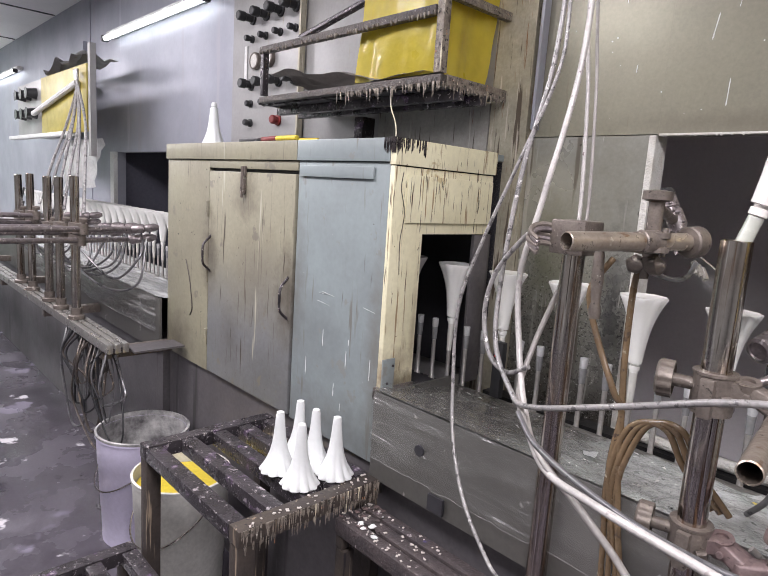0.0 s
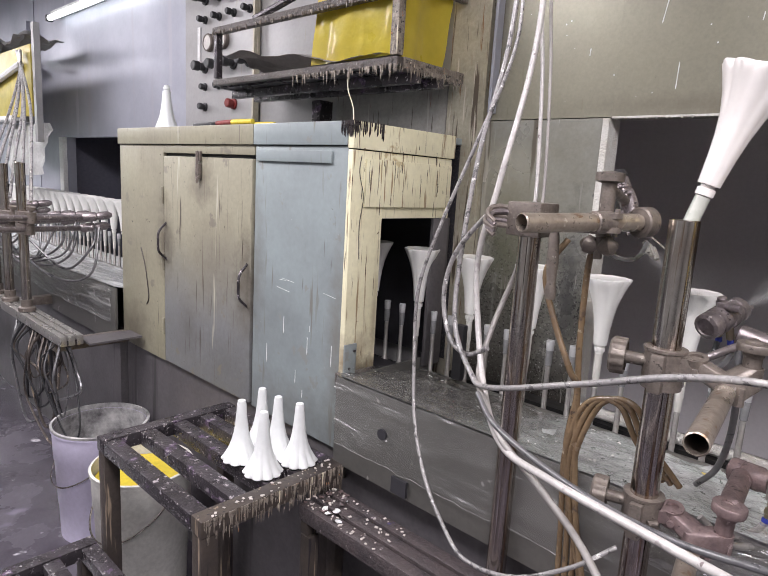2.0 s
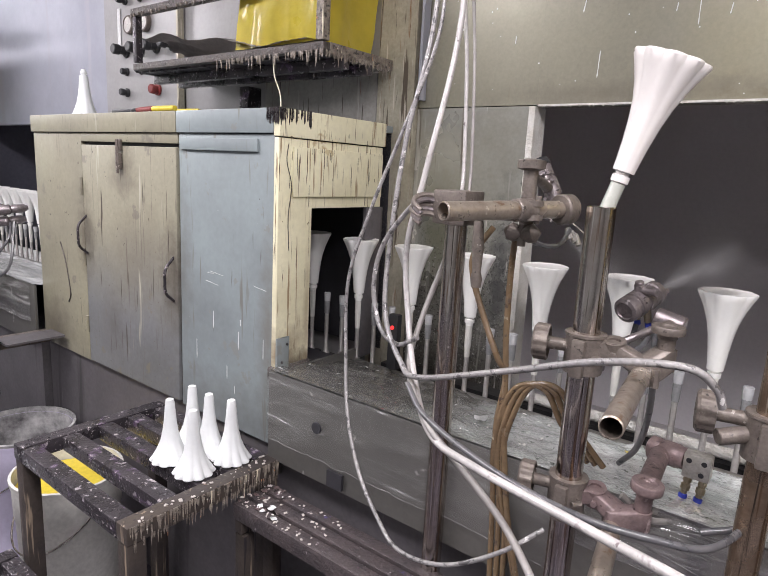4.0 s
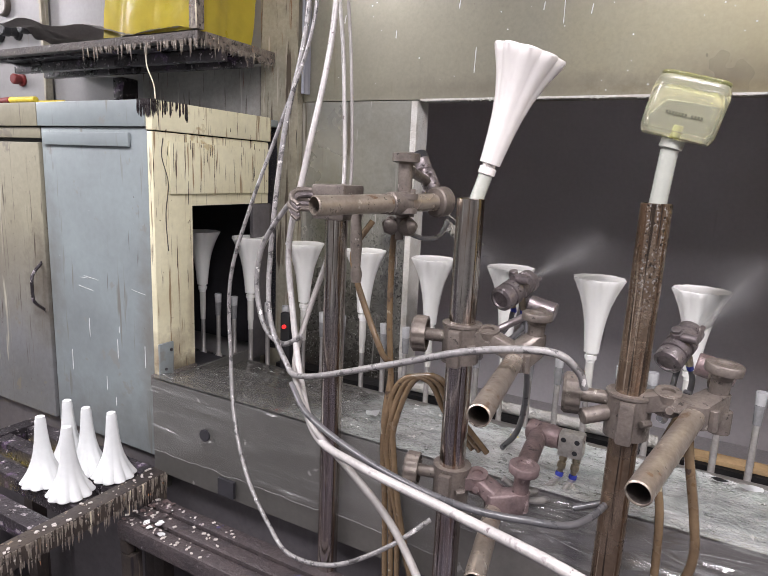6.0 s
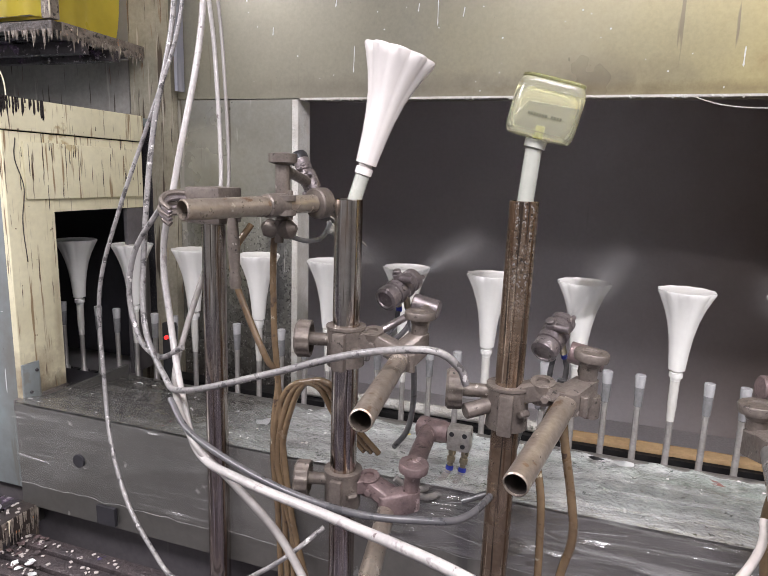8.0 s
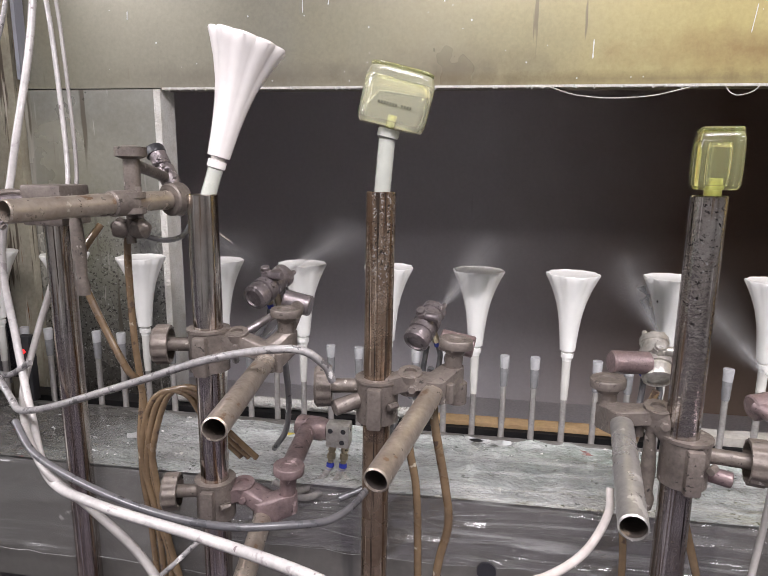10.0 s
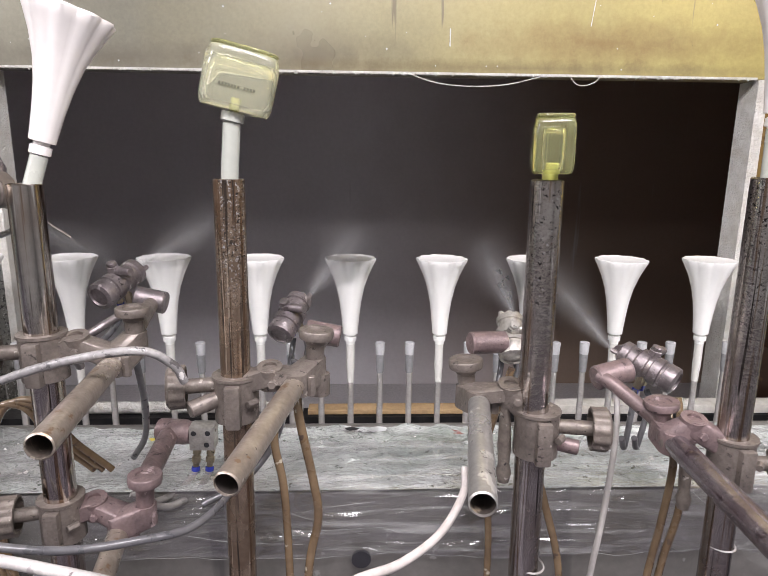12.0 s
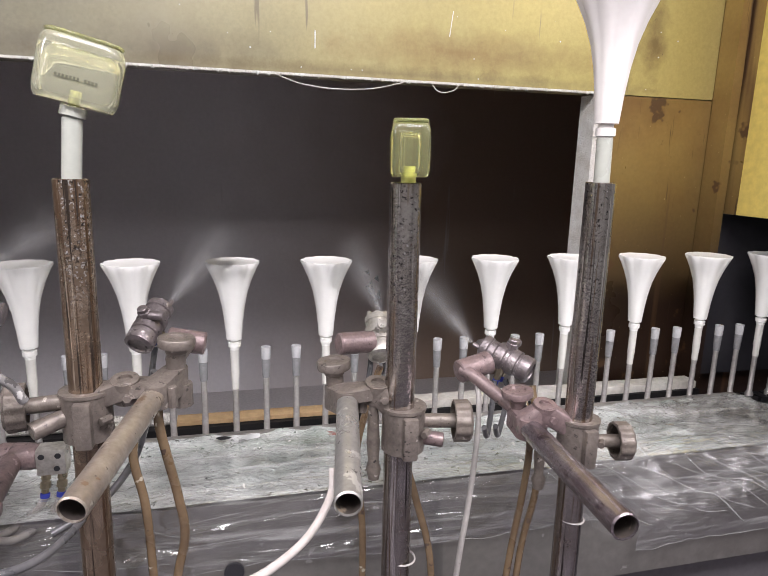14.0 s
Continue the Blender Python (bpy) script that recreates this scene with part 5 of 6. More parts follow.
lathe(bm, [(0.011, -0.012), (0.011, 0.012)], (0.125, 0.742, 0.920), (0, 0, 1), 10)
part("clamp_foot", bm, CAST, S2)

S3 = stand(0.352, 0.70, 1.144, PITTED_TUBE, "paint-pitted chrome spray stand with a grey gun arm", (-0.003, 0.0))
collar(S3, 0.355, 0.70, 0.882, 0.0163)
handwheel(S3, (0.417, 0.690, 0.889), (1, -0.2, 0))
stub(S3, (0.365, 0.70, 0.872), (0.398, 0.69, 0.868), 0.008, CAST_PINK, "clamp_stub")
clamp(S3, (0.355, 0.70, 0.895), (0.327, 0.708, 0.924), (0.285, 0.742, 0.947), (0.288, 0.742, 0.905), (0.296, 0.716, 0.911), CAST)
arm(S3, (0.296, 0.716, 0.911), (0.263, 0.529, 0.905), ARM_GREY)
gun(S3, (0.355, 0.805, 0.930), (0.359, 0.850, 0.968), GUN_BRIGHT)
stub(S3, (0.300, 0.800, 0.948), (0.345, 0.810, 0.946), 0.0135, CAST_PINK)
bm = B()
lathe(bm, [(0.004, 0), (0.006, 0.02), (0.0075, 0.05), (0.006, 0.072), (0.0085, 0.080), (0.006, 0.092)], (0.322, 0.705, 0.915), (0.02, -0.03, -1), 12)
part("clamp_lever", bm, WHEEL, S3, "dark teardrop clamp lever")
part("wire_tie", lathe(B(), [(0.0160, 0), (0.0177, 0.0012), (0.0160, 0.0024)], (0.357, 0.70, 0.722), (0.1, -0.05, 1), 20, caps=False), HOSE_GREY, S3)

S4 = stand(0.570, 0.70, 1.148, PITTED_TUBE, "black-flecked chrome spray stand with a purple-stained gun arm", (-0.002, 0.0))
collar(S4, 0.570, 0.70, 0.850, 0.0163)
handwheel(S4, (0.622, 0.690, 0.846), (1, -0.2, 0))
clamp(S4, (0.570, 0.70, 0.858), (0.528, 0.708, 0.884), (0.505, 0.732, 0.901), (0.508, 0.732, 0.868), (0.512, 0.712, 0.863), CAST_PINK)
arm(S4, (0.512, 0.712, 0.863), (0.494, 0.505, 0.870), ARM_PURPLE)
part("gun_elbow", sweep(B(), [(0.503, 0.735, 0.878), (0.487, 0.758, 0.890), (0.470, 0.780, 0.903), (0.458, 0.795, 0.908)], 0.0085, 12, 5), CAST_PINK, S4, "pink-dusted bent bracket")
stub(S4, (0.455, 0.797, 0.904), (0.500, 0.806, 0.912), 0.0150, CAST_PINK)
gun(S4, (0.553, 0.797, 0.900), (0.506, 0.850, 0.922), GUN_GREY)
bm = B()
lathe(bm, [(0.004, 0), (0.006, 0.02), (0.007, 0.05), (0.0055, 0.072), (0.0085, 0.080), (0.006, 0.092)], (0.524, 0.705, 0.880), (0.02, -0.03, -1), 12)
part("clamp_lever", bm, WHEEL, S4, "dark teardrop clamp lever")
part("wire_tie", lathe(B(), [(0.0160, 0), (0.0177, 0.0012), (0.0160, 0.0024)], (0.571, 0.70, 0.745), (0.1, -0.05, 1), 20, caps=False), HOSE_GREY, S4)


# ---- samples plugged on the poles ----
def pole_bottle(foot, neck, stem_low, label):
    foot, neck = Vector(foot), Vector(neck)
    ax = (foot - neck).normalized()
    t = thing("coated_bottle", stem_low, label, "bottle")
    part("body", bottle_mesh(B(), foot, ax, 0.97, 0.085, 1.6), WHITE_STILL, t)
    q = foot - ax * 0.147
    part("stem", rod(B(), q + ax * 0.004, Vector(stem_low), 0.0085, 16), MILKY, t, "milky plastic stem")
    return t


pole_bottle((-0.1145, 0.758, 1.299), (-0.1513, 0.746, 1.164), (-0.164, 0.735, 1.112), "white coated trumpet-shaped bottle leaning upside down on a pole")
pole_bottle((0.5675, 0.700, 1.338), (0.5675, 0.70, 1.201), (0.569, 0.70, 1.128), "white coated trumpet-shaped bottle upside down on a pole")


def rounded_block(w, d, h, r, at, turn, steps=6, inset=0.0):
    """Block with rounded upright corners; the foot at the top."""
    bm = B()
    ring = []
    for cx, cy, a0 in ((w / 2 - r, d / 2 - r, 0), (-w / 2 + r, d / 2 - r, 90), (-w / 2 + r, -d / 2 + r, 180), (w / 2 - r, -d / 2 + r, 270)):
        for k in range(steps + 1):
            a = radians(a0 + 90 * k / steps)
            ring.append((cx + r * math.cos(a), cy + r * math.sin(a)))
    e = min(0.014, h * 0.34)
    rows = [(0.90, 0.0), (0.96, 0.25 * e), (0.99, 0.55 * e), (1.0, e), (1.0, h - e), (0.992, h - 0.7 * e), (0.965, h - 0.35 * e), (0.92, h - 0.1 * e), (0.87, h)]
    m = Matrix.Translation(at) @ turn
    verts = [[bm.verts.new(m @ Vector((x * s, y * s, z))) for x, y in ring] for s, z in rows]
    n = len(ring)
    for a, b in zip(verts, verts[1:]):
        for k in range(n):
            bm.faces.new((a[k], a[(k + 1) % n], b[(k + 1) % n], b[k])).smooth = True
    bm.faces.new(list(reversed(verts[0])))
    bm.faces.new(verts[-1])
    return bm


def perfume_wide():
    turn = pose(0, 0, 0, 0, 13.0, 8)
    at = Vector((0.0465, 0.728, 1.2055))
    t = thing("glass_bottle", (0.0375, 0.7265, 1.112), "lime-tinted clear glass bottle leaning upside down on a pole", "bottle")
    ax = (turn @ Vector((0, 0, 1))).normalized()
    part("outer_glass", rounded_block(0.0705, 0.036, 0.0555, 0.015, at, turn), GLASS_LIME, t, "thick clear glass with a lime tint")
    part("hollow", rounded_block(0.060, 0.026, 0.0405, 0.011, at + ax * 0.006, turn), clear("inner_air", (1, 1, 0.95), 0.01, 0.70), t)
    part("foot_rim", rounded_block(0.0645, 0.031, 0.0044, 0.013, at + ax * 0.0553, turn), GLASS_LIME_DEEP, t, "lime green glass foot")
    part("neck", rod(B(), at - ax * 0.001, at + ax * 0.012, 0.0048, 14), LIME_PLASTIC, t, "lime plastic neck")
    part("neck_ring", lathe(B(), [(0.0085, 0), (0.0112, 0.001), (0.0112, 0.009), (0.0085, 0.010)], at - ax * 0.011, ax, 20), MILKY, t)
    part("stem", rod(B(), at - ax * 0.011, Vector((0.0375, 0.7265, 1.112)), 0.0086, 16), MILKY, t, "milky plastic stem")
    # printed word, upside down on the glass: unreadable brand drawn as one bar
    bm = B()
    m = Matrix.Translation(at + ax * 0.021) @ turn
    for k in range(12):
        if k != 7:
            box(bm, -0.017 + k * 0.0029, -0.0151 + k * 0.0029, -0.0190, -0.0187, -0.0014, 0.0014)
    bmesh.ops.transform(bm, matrix=m, verts=bm.verts)
    part("print", bm, INK, t, "small dark printed line")


def perfume_narrow():
    turn = pose(0, 0, 0, 0, -0.5, 78)
    at = Vector((0.3515, 0.70, 1.150))
    ax = Vector((0, 0, 1))
    t = thing("glass_bottle", (0.352, 0.70, 1.130), "square lime-coated glass bottle upside down on a pole", "bottle")
    part("outer_glass", rounded_block(0.052, 0.038, 0.050, 0.007, at, turn), GLASS_LIME_DEEP, t, "thick lime-coated glass")
    part("hollow", rounded_block(0.030, 0.020, 0.036, 0.006, at + ax * 0.005, turn), clear("inner_air", (1, 1, 0.95), 0.01, 0.70), t)
    part("foot_rim", rounded_block(0.047, 0.034, 0.004, 0.006, at + ax * 0.0505, turn), GLASS_LIME_DEEP, t)
    part("neck", rod(B(), at - ax * 0.018, at + ax * 0.010, 0.0075, 14), LIME_PLASTIC, t, "lime plastic neck")


perfume_wide()
perfume_narrow()


# ---- hoses ----
def hose(pts, r, material, label, step=8):
    solo("hose", sweep(B(), pts, r, 10, step), material, pts[0], label, "hose", "hoses of the spray stands")


WH = "white air hose specked with paint"
hose([(-0.56, 0.95, 2.22), (-0.535, 0.92, 1.75), (-0.511, 0.90, 1.492), (-0.507, 0.88, 1.372), (-0.545, 0.85, 1.227), (-0.579, 0.82, 1.099), (-0.607, 0.80, 0.973), (-0.589, 0.78, 0.837), (-0.553, 0.75, 0.747), (-0.499, 0.72, 0.675), (-0.44, 0.70, 0.625), (-0.384, 0.68, 0.607), (-0.296, 0.66, 0.636), (-0.226, 0.68, 0.677), (-0.183, 0.72, 0.711)], 0.0032, HOSE_SPECK, WH)
hose([(-0.53, 0.97, 2.22), (-0.51, 0.96, 1.8), (-0.505, 0.95, 1.503), (-0.477, 0.93, 1.339), (-0.450, 0.90, 1.144), (-0.43, 0.84, 1.12)], 0.0035, HOSE_WHITE, WH)
hose([(-0.54, 0.98, 2.22), (-0.522, 0.97, 1.8), (-0.49, 0.95, 1.503), (-0.462, 0.93, 1.339), (-0.436, 0.90, 1.144), (-0.42, 0.84, 1.12)], 0.0028, HOSE_GREY, "thin grey air hose")
hose([(-0.51, 0.93, 2.22), (-0.49, 0.92, 1.75), (-0.475, 0.90, 1.418), (-0.484, 0.84, 1.172), (-0.500, 0.82, 1.042), (-0.475, 0.80, 0.93), (-0.416, 0.745, 0.845), (-0.329, 0.66, 0.817), (-0.227, 0.60, 0.829), (-0.087, 0.55, 0.841), (0.043, 0.48, 0.866), (0.16, 0.40, 0.88)], 0.0050, HOSE_WHITE, "thick white hose sweeping down in front of the stands")
hose([(-0.55, 0.94, 2.22), (-0.53, 0.92, 1.75), (-0.52, 0.89, 1.42), (-0.535, 0.85, 1.22), (-0.535, 0.82, 1.05), (-0.515, 0.79, 0.93), (-0.45, 0.75, 0.87), (-0.394, 0.72, 0.866), (-0.236, 0.68, 0.926), (-0.127, 0.66, 0.969), (-0.041, 0.66, 0.985), (-0.012, 0.675, 0.967), (-0.004, 0.685, 0.945)], 0.0043, HOSE_SPECK, "grey-white hose arching between two stands")
hose([(-0.461, 0.79, 1.118), (-0.49, 0.80, 1.10), (-0.535, 0.80, 1.04), (-0.550, 0.80, 0.97), (-0.525, 0.79, 0.905), (-0.48, 0.78, 0.885), (-0.44, 0.78, 0.905)], 0.0042, HOSE_SPECK, "looped white paint-specked air hose")
hose([(-0.436, 0.90, 1.13), (-0.45, 0.86, 1.02), (-0.46, 0.82, 0.93), (-0.44, 0.76, 0.86), (-0.337, 0.66, 0.832), (-0.264, 0.64, 0.796), (-0.197, 0.62, 0.762), (-0.138, 0.58, 0.735), (-0.08, 0.53, 0.70)], 0.0046, HOSE_GREY, "dull grey hose hanging in front of the tray")
hose([(-0.40, 0.70, 0.86), (-0.337, 0.66, 0.838), (-0.212, 0.62, 0.822), (-0.107, 0.60, 0.820), (-0.034, 0.615, 0.818), (0.010, 0.66, 0.806), (0.035, 0.745, 0.81), (0.05, 0.80, 0.86)], 0.0040, HOSE_DARK, "smoky clear plastic hose")
AM = "amber paint tube full of paint"
hose([(-0.335, 0.80, 1.09), (-0.352, 0.78, 1.05), (-0.349, 0.78, 1.013), (-0.325, 0.78, 0.955), (-0.300, 0.78, 0.905), (-0.294, 0.80, 0.87), (-0.301, 0.80, 0.776), (-0.275, 0.80, 0.655), (-0.235, 0.80, 0.52)], 0.0047, HOSE_BROWN, AM)
hose([(-0.281, 0.79, 1.10), (-0.300, 0.80, 1.065), (-0.300, 0.80, 0.95), (-0.295, 0.80, 0.885), (-0.285, 0.80, 0.765), (-0.262, 0.79, 0.65), (-0.22, 0.78, 0.52)], 0.0047, HOSE_BROWN, AM)
for k in range(3):
    o = 0.011 * k
    hose([(-0.290 + o, 0.805, 0.52), (-0.297 + o, 0.805, 0.66), (-0.302 + 0.7 * o, 0.80, 0.76), (-0.290 + o, 0.80, 0.835 + 0.3 * o), (-0.266 + o, 0.80, 0.868 + 0.3 * o), (-0.230 + o, 0.80, 0.868 + 0.2 * o), (-0.206 + o, 0.81, 0.822), (-0.17 + o, 0.83, 0.77)], 0.0045, HOSE_BROWN, AM)
hose([(0.090, 0.77, 0.915), (0.073, 0.745, 0.86), (0.083, 0.74, 0.793), (0.087, 0.74, 0.684), (0.09, 0.74, 0.5)], 0.0048, HOSE_BROWN, AM)
hose([(0.10, 0.77, 0.925), (0.100, 0.745, 0.888), (0.116, 0.74, 0.805), (0.121, 0.74, 0.755), (0.109, 0.74, 0.684), (0.10, 0.74, 0.5)], 0.0052, HOSE_BROWN, AM)
hose([(0.092, 0.79, 0.93), (0.080, 0.80, 0.87), (0.062, 0.79, 0.82), (0.03, 0.76, 0.79), (-0.01, 0.74, 0.775)], 0.0042, HOSE_DARK, "smoky clear plastic hose")
hose([(0.262, 0.60, 0.897), (0.258, 0.585, 0.880), (0.235, 0.55, 0.868), (0.199, 0.50, 0.878), (0.159, 0.45, 0.900), (0.10, 0.38, 0.91)], 0.0034, HOSE_PINK, "pinkish white hose hanging from an arm tube")
hose([(0.475, 0.79, 0.905), (0.469, 0.76, 0.875), (0.462, 0.745, 0.819), (0.446, 0.725, 0.745), (0.437, 0.72, 0.69), (0.42, 0.72, 0.5)], 0.0036, HOSE_GREY, "pale translucent plastic hose")
hose([(0.53, 0.77, 0.89), (0.531, 0.74, 0.831), (0.526, 0.74, 0.749), (0.516, 0.74, 0.672), (0.50, 0.74, 0.5)], 0.0045, HOSE_BROWN, AM)
hose([(0.545, 0.77, 0.89), (0.545, 0.745, 0.83), (0.545, 0.74, 0.76), (0.530, 0.74, 0.672), (0.52, 0.74, 0.5)], 0.0045, HOSE_BROWN, AM)
hose([(0.375, 0.80, 0.925), (0.37, 0.79, 0.85), (0.39, 0.76, 0.764), (0.416, 0.76, 0.658), (0.42, 0.76, 0.5)], 0.0048, HOSE_BROWN, AM)
hose([(0.350, 0.79, 0.92), (0.335, 0.79, 0.87), (0.322, 0.79, 0.80), (0.33, 0.78, 0.70), (0.33, 0.78, 0.5)], 0.0045, HOSE_BROWN, AM)
hose([(-0.104, 0.80, 0.985), (-0.125, 0.775, 0.972), (-0.150, 0.765, 0.955), (-0.16, 0.80, 0.92)], 0.005, GUN_GREY, "paint-dusted grey gun hose")
hose([(-0.104, 0.81, 0.985), (-0.095, 0.80, 0.93), (-0.100, 0.83, 0.86), (-0.115, 0.86, 0.80), (-0.14, 0.88, 0.76)], 0.0042, HOSE_DARK, "smoky clear plastic hose")
hose([(-0.048, 0.8475, 0.757), (-0.060, 0.835, 0.742), (-0.085, 0.80, 0.742), (-0.11, 0.79, 0.76)], 0.0045, HOSE_GREY, "paint-dusted grey gun hose")
hose([(-0.030, 0.8475, 0.757), (-0.042, 0.832, 0.738), (-0.07, 0.80, 0.735), (-0.10, 0.79, 0.752)], 0.0045, HOSE_GREY, "paint-dusted grey gun hose")
# fine paint threads hanging from the opening's edge
solo("paint_thread", sweep(B(), [(0.255, 1.234, 1.312), (0.30, 1.233, 1.298), (0.36, 1.233, 1.292), (0.43, 1.233, 1.296), (0.49, 1.234, 1.310)], 0.0009, 5, 6), WHITE_EDGE, (0.255, 1.234, 1.312), "fine white paint thread hanging from the opening's edge", "paint thread")
solo("paint_thread", sweep(B(), [(0.545, 1.234, 1.312), (0.555, 1.233, 1.300), (0.57, 1.233, 1.296), (0.59, 1.233, 1.302), (0.60, 1.234, 1.312)], 0.0009, 5, 6), WHITE_EDGE, (0.545, 1.234, 1.312), "fine white paint thread hanging from the opening's edge", "paint thread")
# torn film flaps and curling strands by the last stand
rr = random.Random(31)
for k in range(5):
    fx, fz = 0.60 + 0.115 * k, 0.748 - 0.006 * (k % 2)
    bm = B()
    n = 12
    grid = []
    for i in range(n + 1):
        u = i / n
        row = []
        for j in range(n + 1):
            v = j / n
            nz = noise.fractal(Vector((u * 3.1 + k * 7, v * 3.4, 1.7)), 0.7, 2.0, 3)
            row.append(bm.verts.new((fx + 0.15 * u + 0.03 * v + 0.012 * nz, 0.812 - 0.075 * v + 0.016 * noise.noise(Vector((u * 5, v * 5, k))), fz + 0.012 * (1 - v) - 0.05 * v * v * (1 + 0.5 * math.sin(k * 2 + u * 4)) + 0.016 * nz)))
        grid.append(row)
    for i in range(n):
        for j in range(n):
            bm.faces.new((grid[i][j], grid[i + 1][j], grid[i + 1][j + 1], grid[i][j + 1])).smooth = True
    t = thing("plastic_film", (fx, 0.812, fz), "torn crumpled flap of clear plastic film", "plastic film", "torn film flaps")
    part("sheet", bm, FILM_FLAP, t)
    for j in range(4):
        ax, az = fx + 0.03 * j, fz - 0.004
        pts = [(ax, 0.806, az)]
        for q in range(1, 5):
            pts.append((ax + 0.028 * q + rr.uniform(-0.01, 0.01), 0.806 - 0.020 * q + rr.uniform(-0.008, 0.008), az - 0.010 * q + rr.uniform(-0.012, 0.012)))
        part("strand", sweep(B(), pts, rr.uniform(0.0004, 0.0008), 5, 5), FILM_HEM, t, "milky torn strand")
# gun hoses, two to a gun
for gx, gy, gz, ex, ey, ez in ((0.086, 0.906, 0.922, 0.075, 0.80, 0.90), (-0.137, 0.890, 0.968, -0.150, 0.775, 0.968), (0.358, 0.842, 0.916, 0.330, 0.78, 0.90), (0.524, 0.82, 0.880, 0.50, 0.79, 0.84)):
    for s in (-0.008, 0.008):
        hose([(gx + s, gy, gz), (gx + s * 1.3, gy - 0.006, gz - 0.018), ((gx + ex) / 2 + s, (gy + ey) / 2, min(gz, ez) - 0.030), (ex + s, ey, ez - 0.012)], 0.0038, HOSE_DARK, "short smoky gun feed hose")
# red sensor beside the tunnel mouth
t = thing("sensor", (-0.70, 1.075, 0.71), "small dark sensor with a lit red lamp", "sensor")
part("sensor_body", box(B(), -0.715, -0.690, 1.070, 1.088, 0.715, 0.845, 0.003), BLACK_PLASTIC, t)
part("sensor_lamp", lathe(B(), [(0.0045, 0), (0.0045, 0.005), (0.002, 0.006)], (-0.703, 1.070, 0.815), (0.3, -1, 0), 14), RED_GLOW, t, "lit red lamp")


# ---- slatted table, stool, bench ----
def slatted(name, x0, x1, y0, y1, z, slats, bar, label, category, top_mat, edge_mat, feet=True):
    t = thing(name, ((x0 + x1) / 2, (y0 + y1) / 2, 0), label, category)
    h = 0.034
    part("end_bar", box(B(), x0, x0 + bar, y0, y1, z - h, z, 0.003), top_mat, t)
    part("end_bar", box(B(), x1 - bar, x1, y0, y1, z - h, z, 0.003), edge_mat, t, "end bar with dried paint runs")
    for yy in slats:
        part("slat", box(B(), x0 + bar + 0.001, x1 - bar - 0.001, yy, yy + bar, z - h, z - 0.002, 0.003), top_mat, t)
    for lx in (x0 + 0.002, x1 - bar - 0.002 + 0.004 - 0.002):
        for ly in (y0 + 0.002, y1 - bar):
            part("leg", box(B(), lx, lx + bar - 0.002, ly, ly + bar - 0.002, 0, z - h - 0.001, 0.002), edge_mat, t)
    return t


TABLE = slatted("slatted_table", -1.255, -0.798, 0.482, 0.822, 0.552, (0.482, 0.566, 0.645, 0.716, 0.786), 0.036, "black iron slatted table flecked with white paint", "table", TABLE_IRON, TABLE_EDGE)
slatted("slatted_stool", -1.297, -0.94, 0.12, 0.478, 0.285, (0.12, 0.20, 0.28, 0.36, 0.442), 0.036, "low black iron slatted stool flecked with paint", "stool", TABLE_IRON, TABLE_EDGE)
# fringe of dried runs on the table's end bar
bm = B()
rr = random.Random(21)
for k in range(120):
    py, ln = rr.uniform(0.486, 0.818), rr.uniform(0.008, 0.034)
    lathe(bm, [(0.0012, -0.001), (0.0018 * rr.uniform(0.6, 1.5), 0.002), (0.0013, ln * 0.7), (0.0005, ln)], (-0.7975, py, 0.5505), (0, 0, -1), 5)
for k in range(70):
    py, ln = rr.uniform(0.486, 0.818), rr.uniform(0.006, 0.022)
    lathe(bm, [(0.0016, -0.006), (0.0016, 0.0), (0.0004, ln)], (-0.799, py, 0.519), (0, 0, -1), 5)
tagged(part("paint_fringe", bm, PALE_DRIP, TABLE, "crusty fringe of dried paint runs"), kind="stuff")
# crumbs of dried paint on the bench and table
bm = B()
for k in range(110):
    if k < 75:
        px, py, pz = -0.80 + 0.22 * rr.random() ** 1.5, 0.702 + 0.036 * rr.randrange(3) + rr.uniform(0.003, 0.026), 0.5035
    else:
        px, py, pz = rr.uniform(-0.832, -0.80), rr.uniform(0.49, 0.81), 0.5525
    s = rr.uniform(0.0012, 0.0036)
    box(bm, px - s, px + s, py - s * 0.7, py + s * 0.7, pz, pz + s * 0.6, s * 0.15, Matrix.Rotation(rr.uniform(0, 3), 4, "Z"))
solo("paint_crumb_litter", bm, HOSE_PINK, (-0.75, 0.74, 0.5035), "pale dried paint crumbs lying on the bench and table edge", "paint crumbs", "", "stuff")
t = thing("bar_bench", (-0.57, 0.755, 0), "narrow bench of paint-crusted bars", "bench")
for k in range(3):
    part("bar", box(B(), -0.80, -0.33, 0.702 + 0.036 * k, 0.731 + 0.036 * k, 0.468, 0.503, 0.004), BENCH_TOP, t)
part("end_rail", box(B(), -0.797, -0.775, 0.704, 0.804, 0.44, 0.467, 0.003), TABLE_EDGE, t)
for lx in (-0.795, -0.365):
    for ly in (0.704, 0.778):
        part("leg", box(B(), lx, lx + 0.028, ly, ly + 0.026, 0, 0.439, 0.002), TABLE_EDGE, t)
# paint scraps on the bench and table
rr = random.Random(14)
for k in range(26):
    bx = -0.795 + 0.10 * rr.random()
    flake(bx, 0.706 + 0.09 * rr.random(), 0.5045, rr.uniform(0.003, 0.010), rr.uniform(0.003, 0.008), 30 + k, rr.choice((MATTE_WHITE, CAST_PINK, BENCH_TOP)), "dried pale paint scrap on the bench")


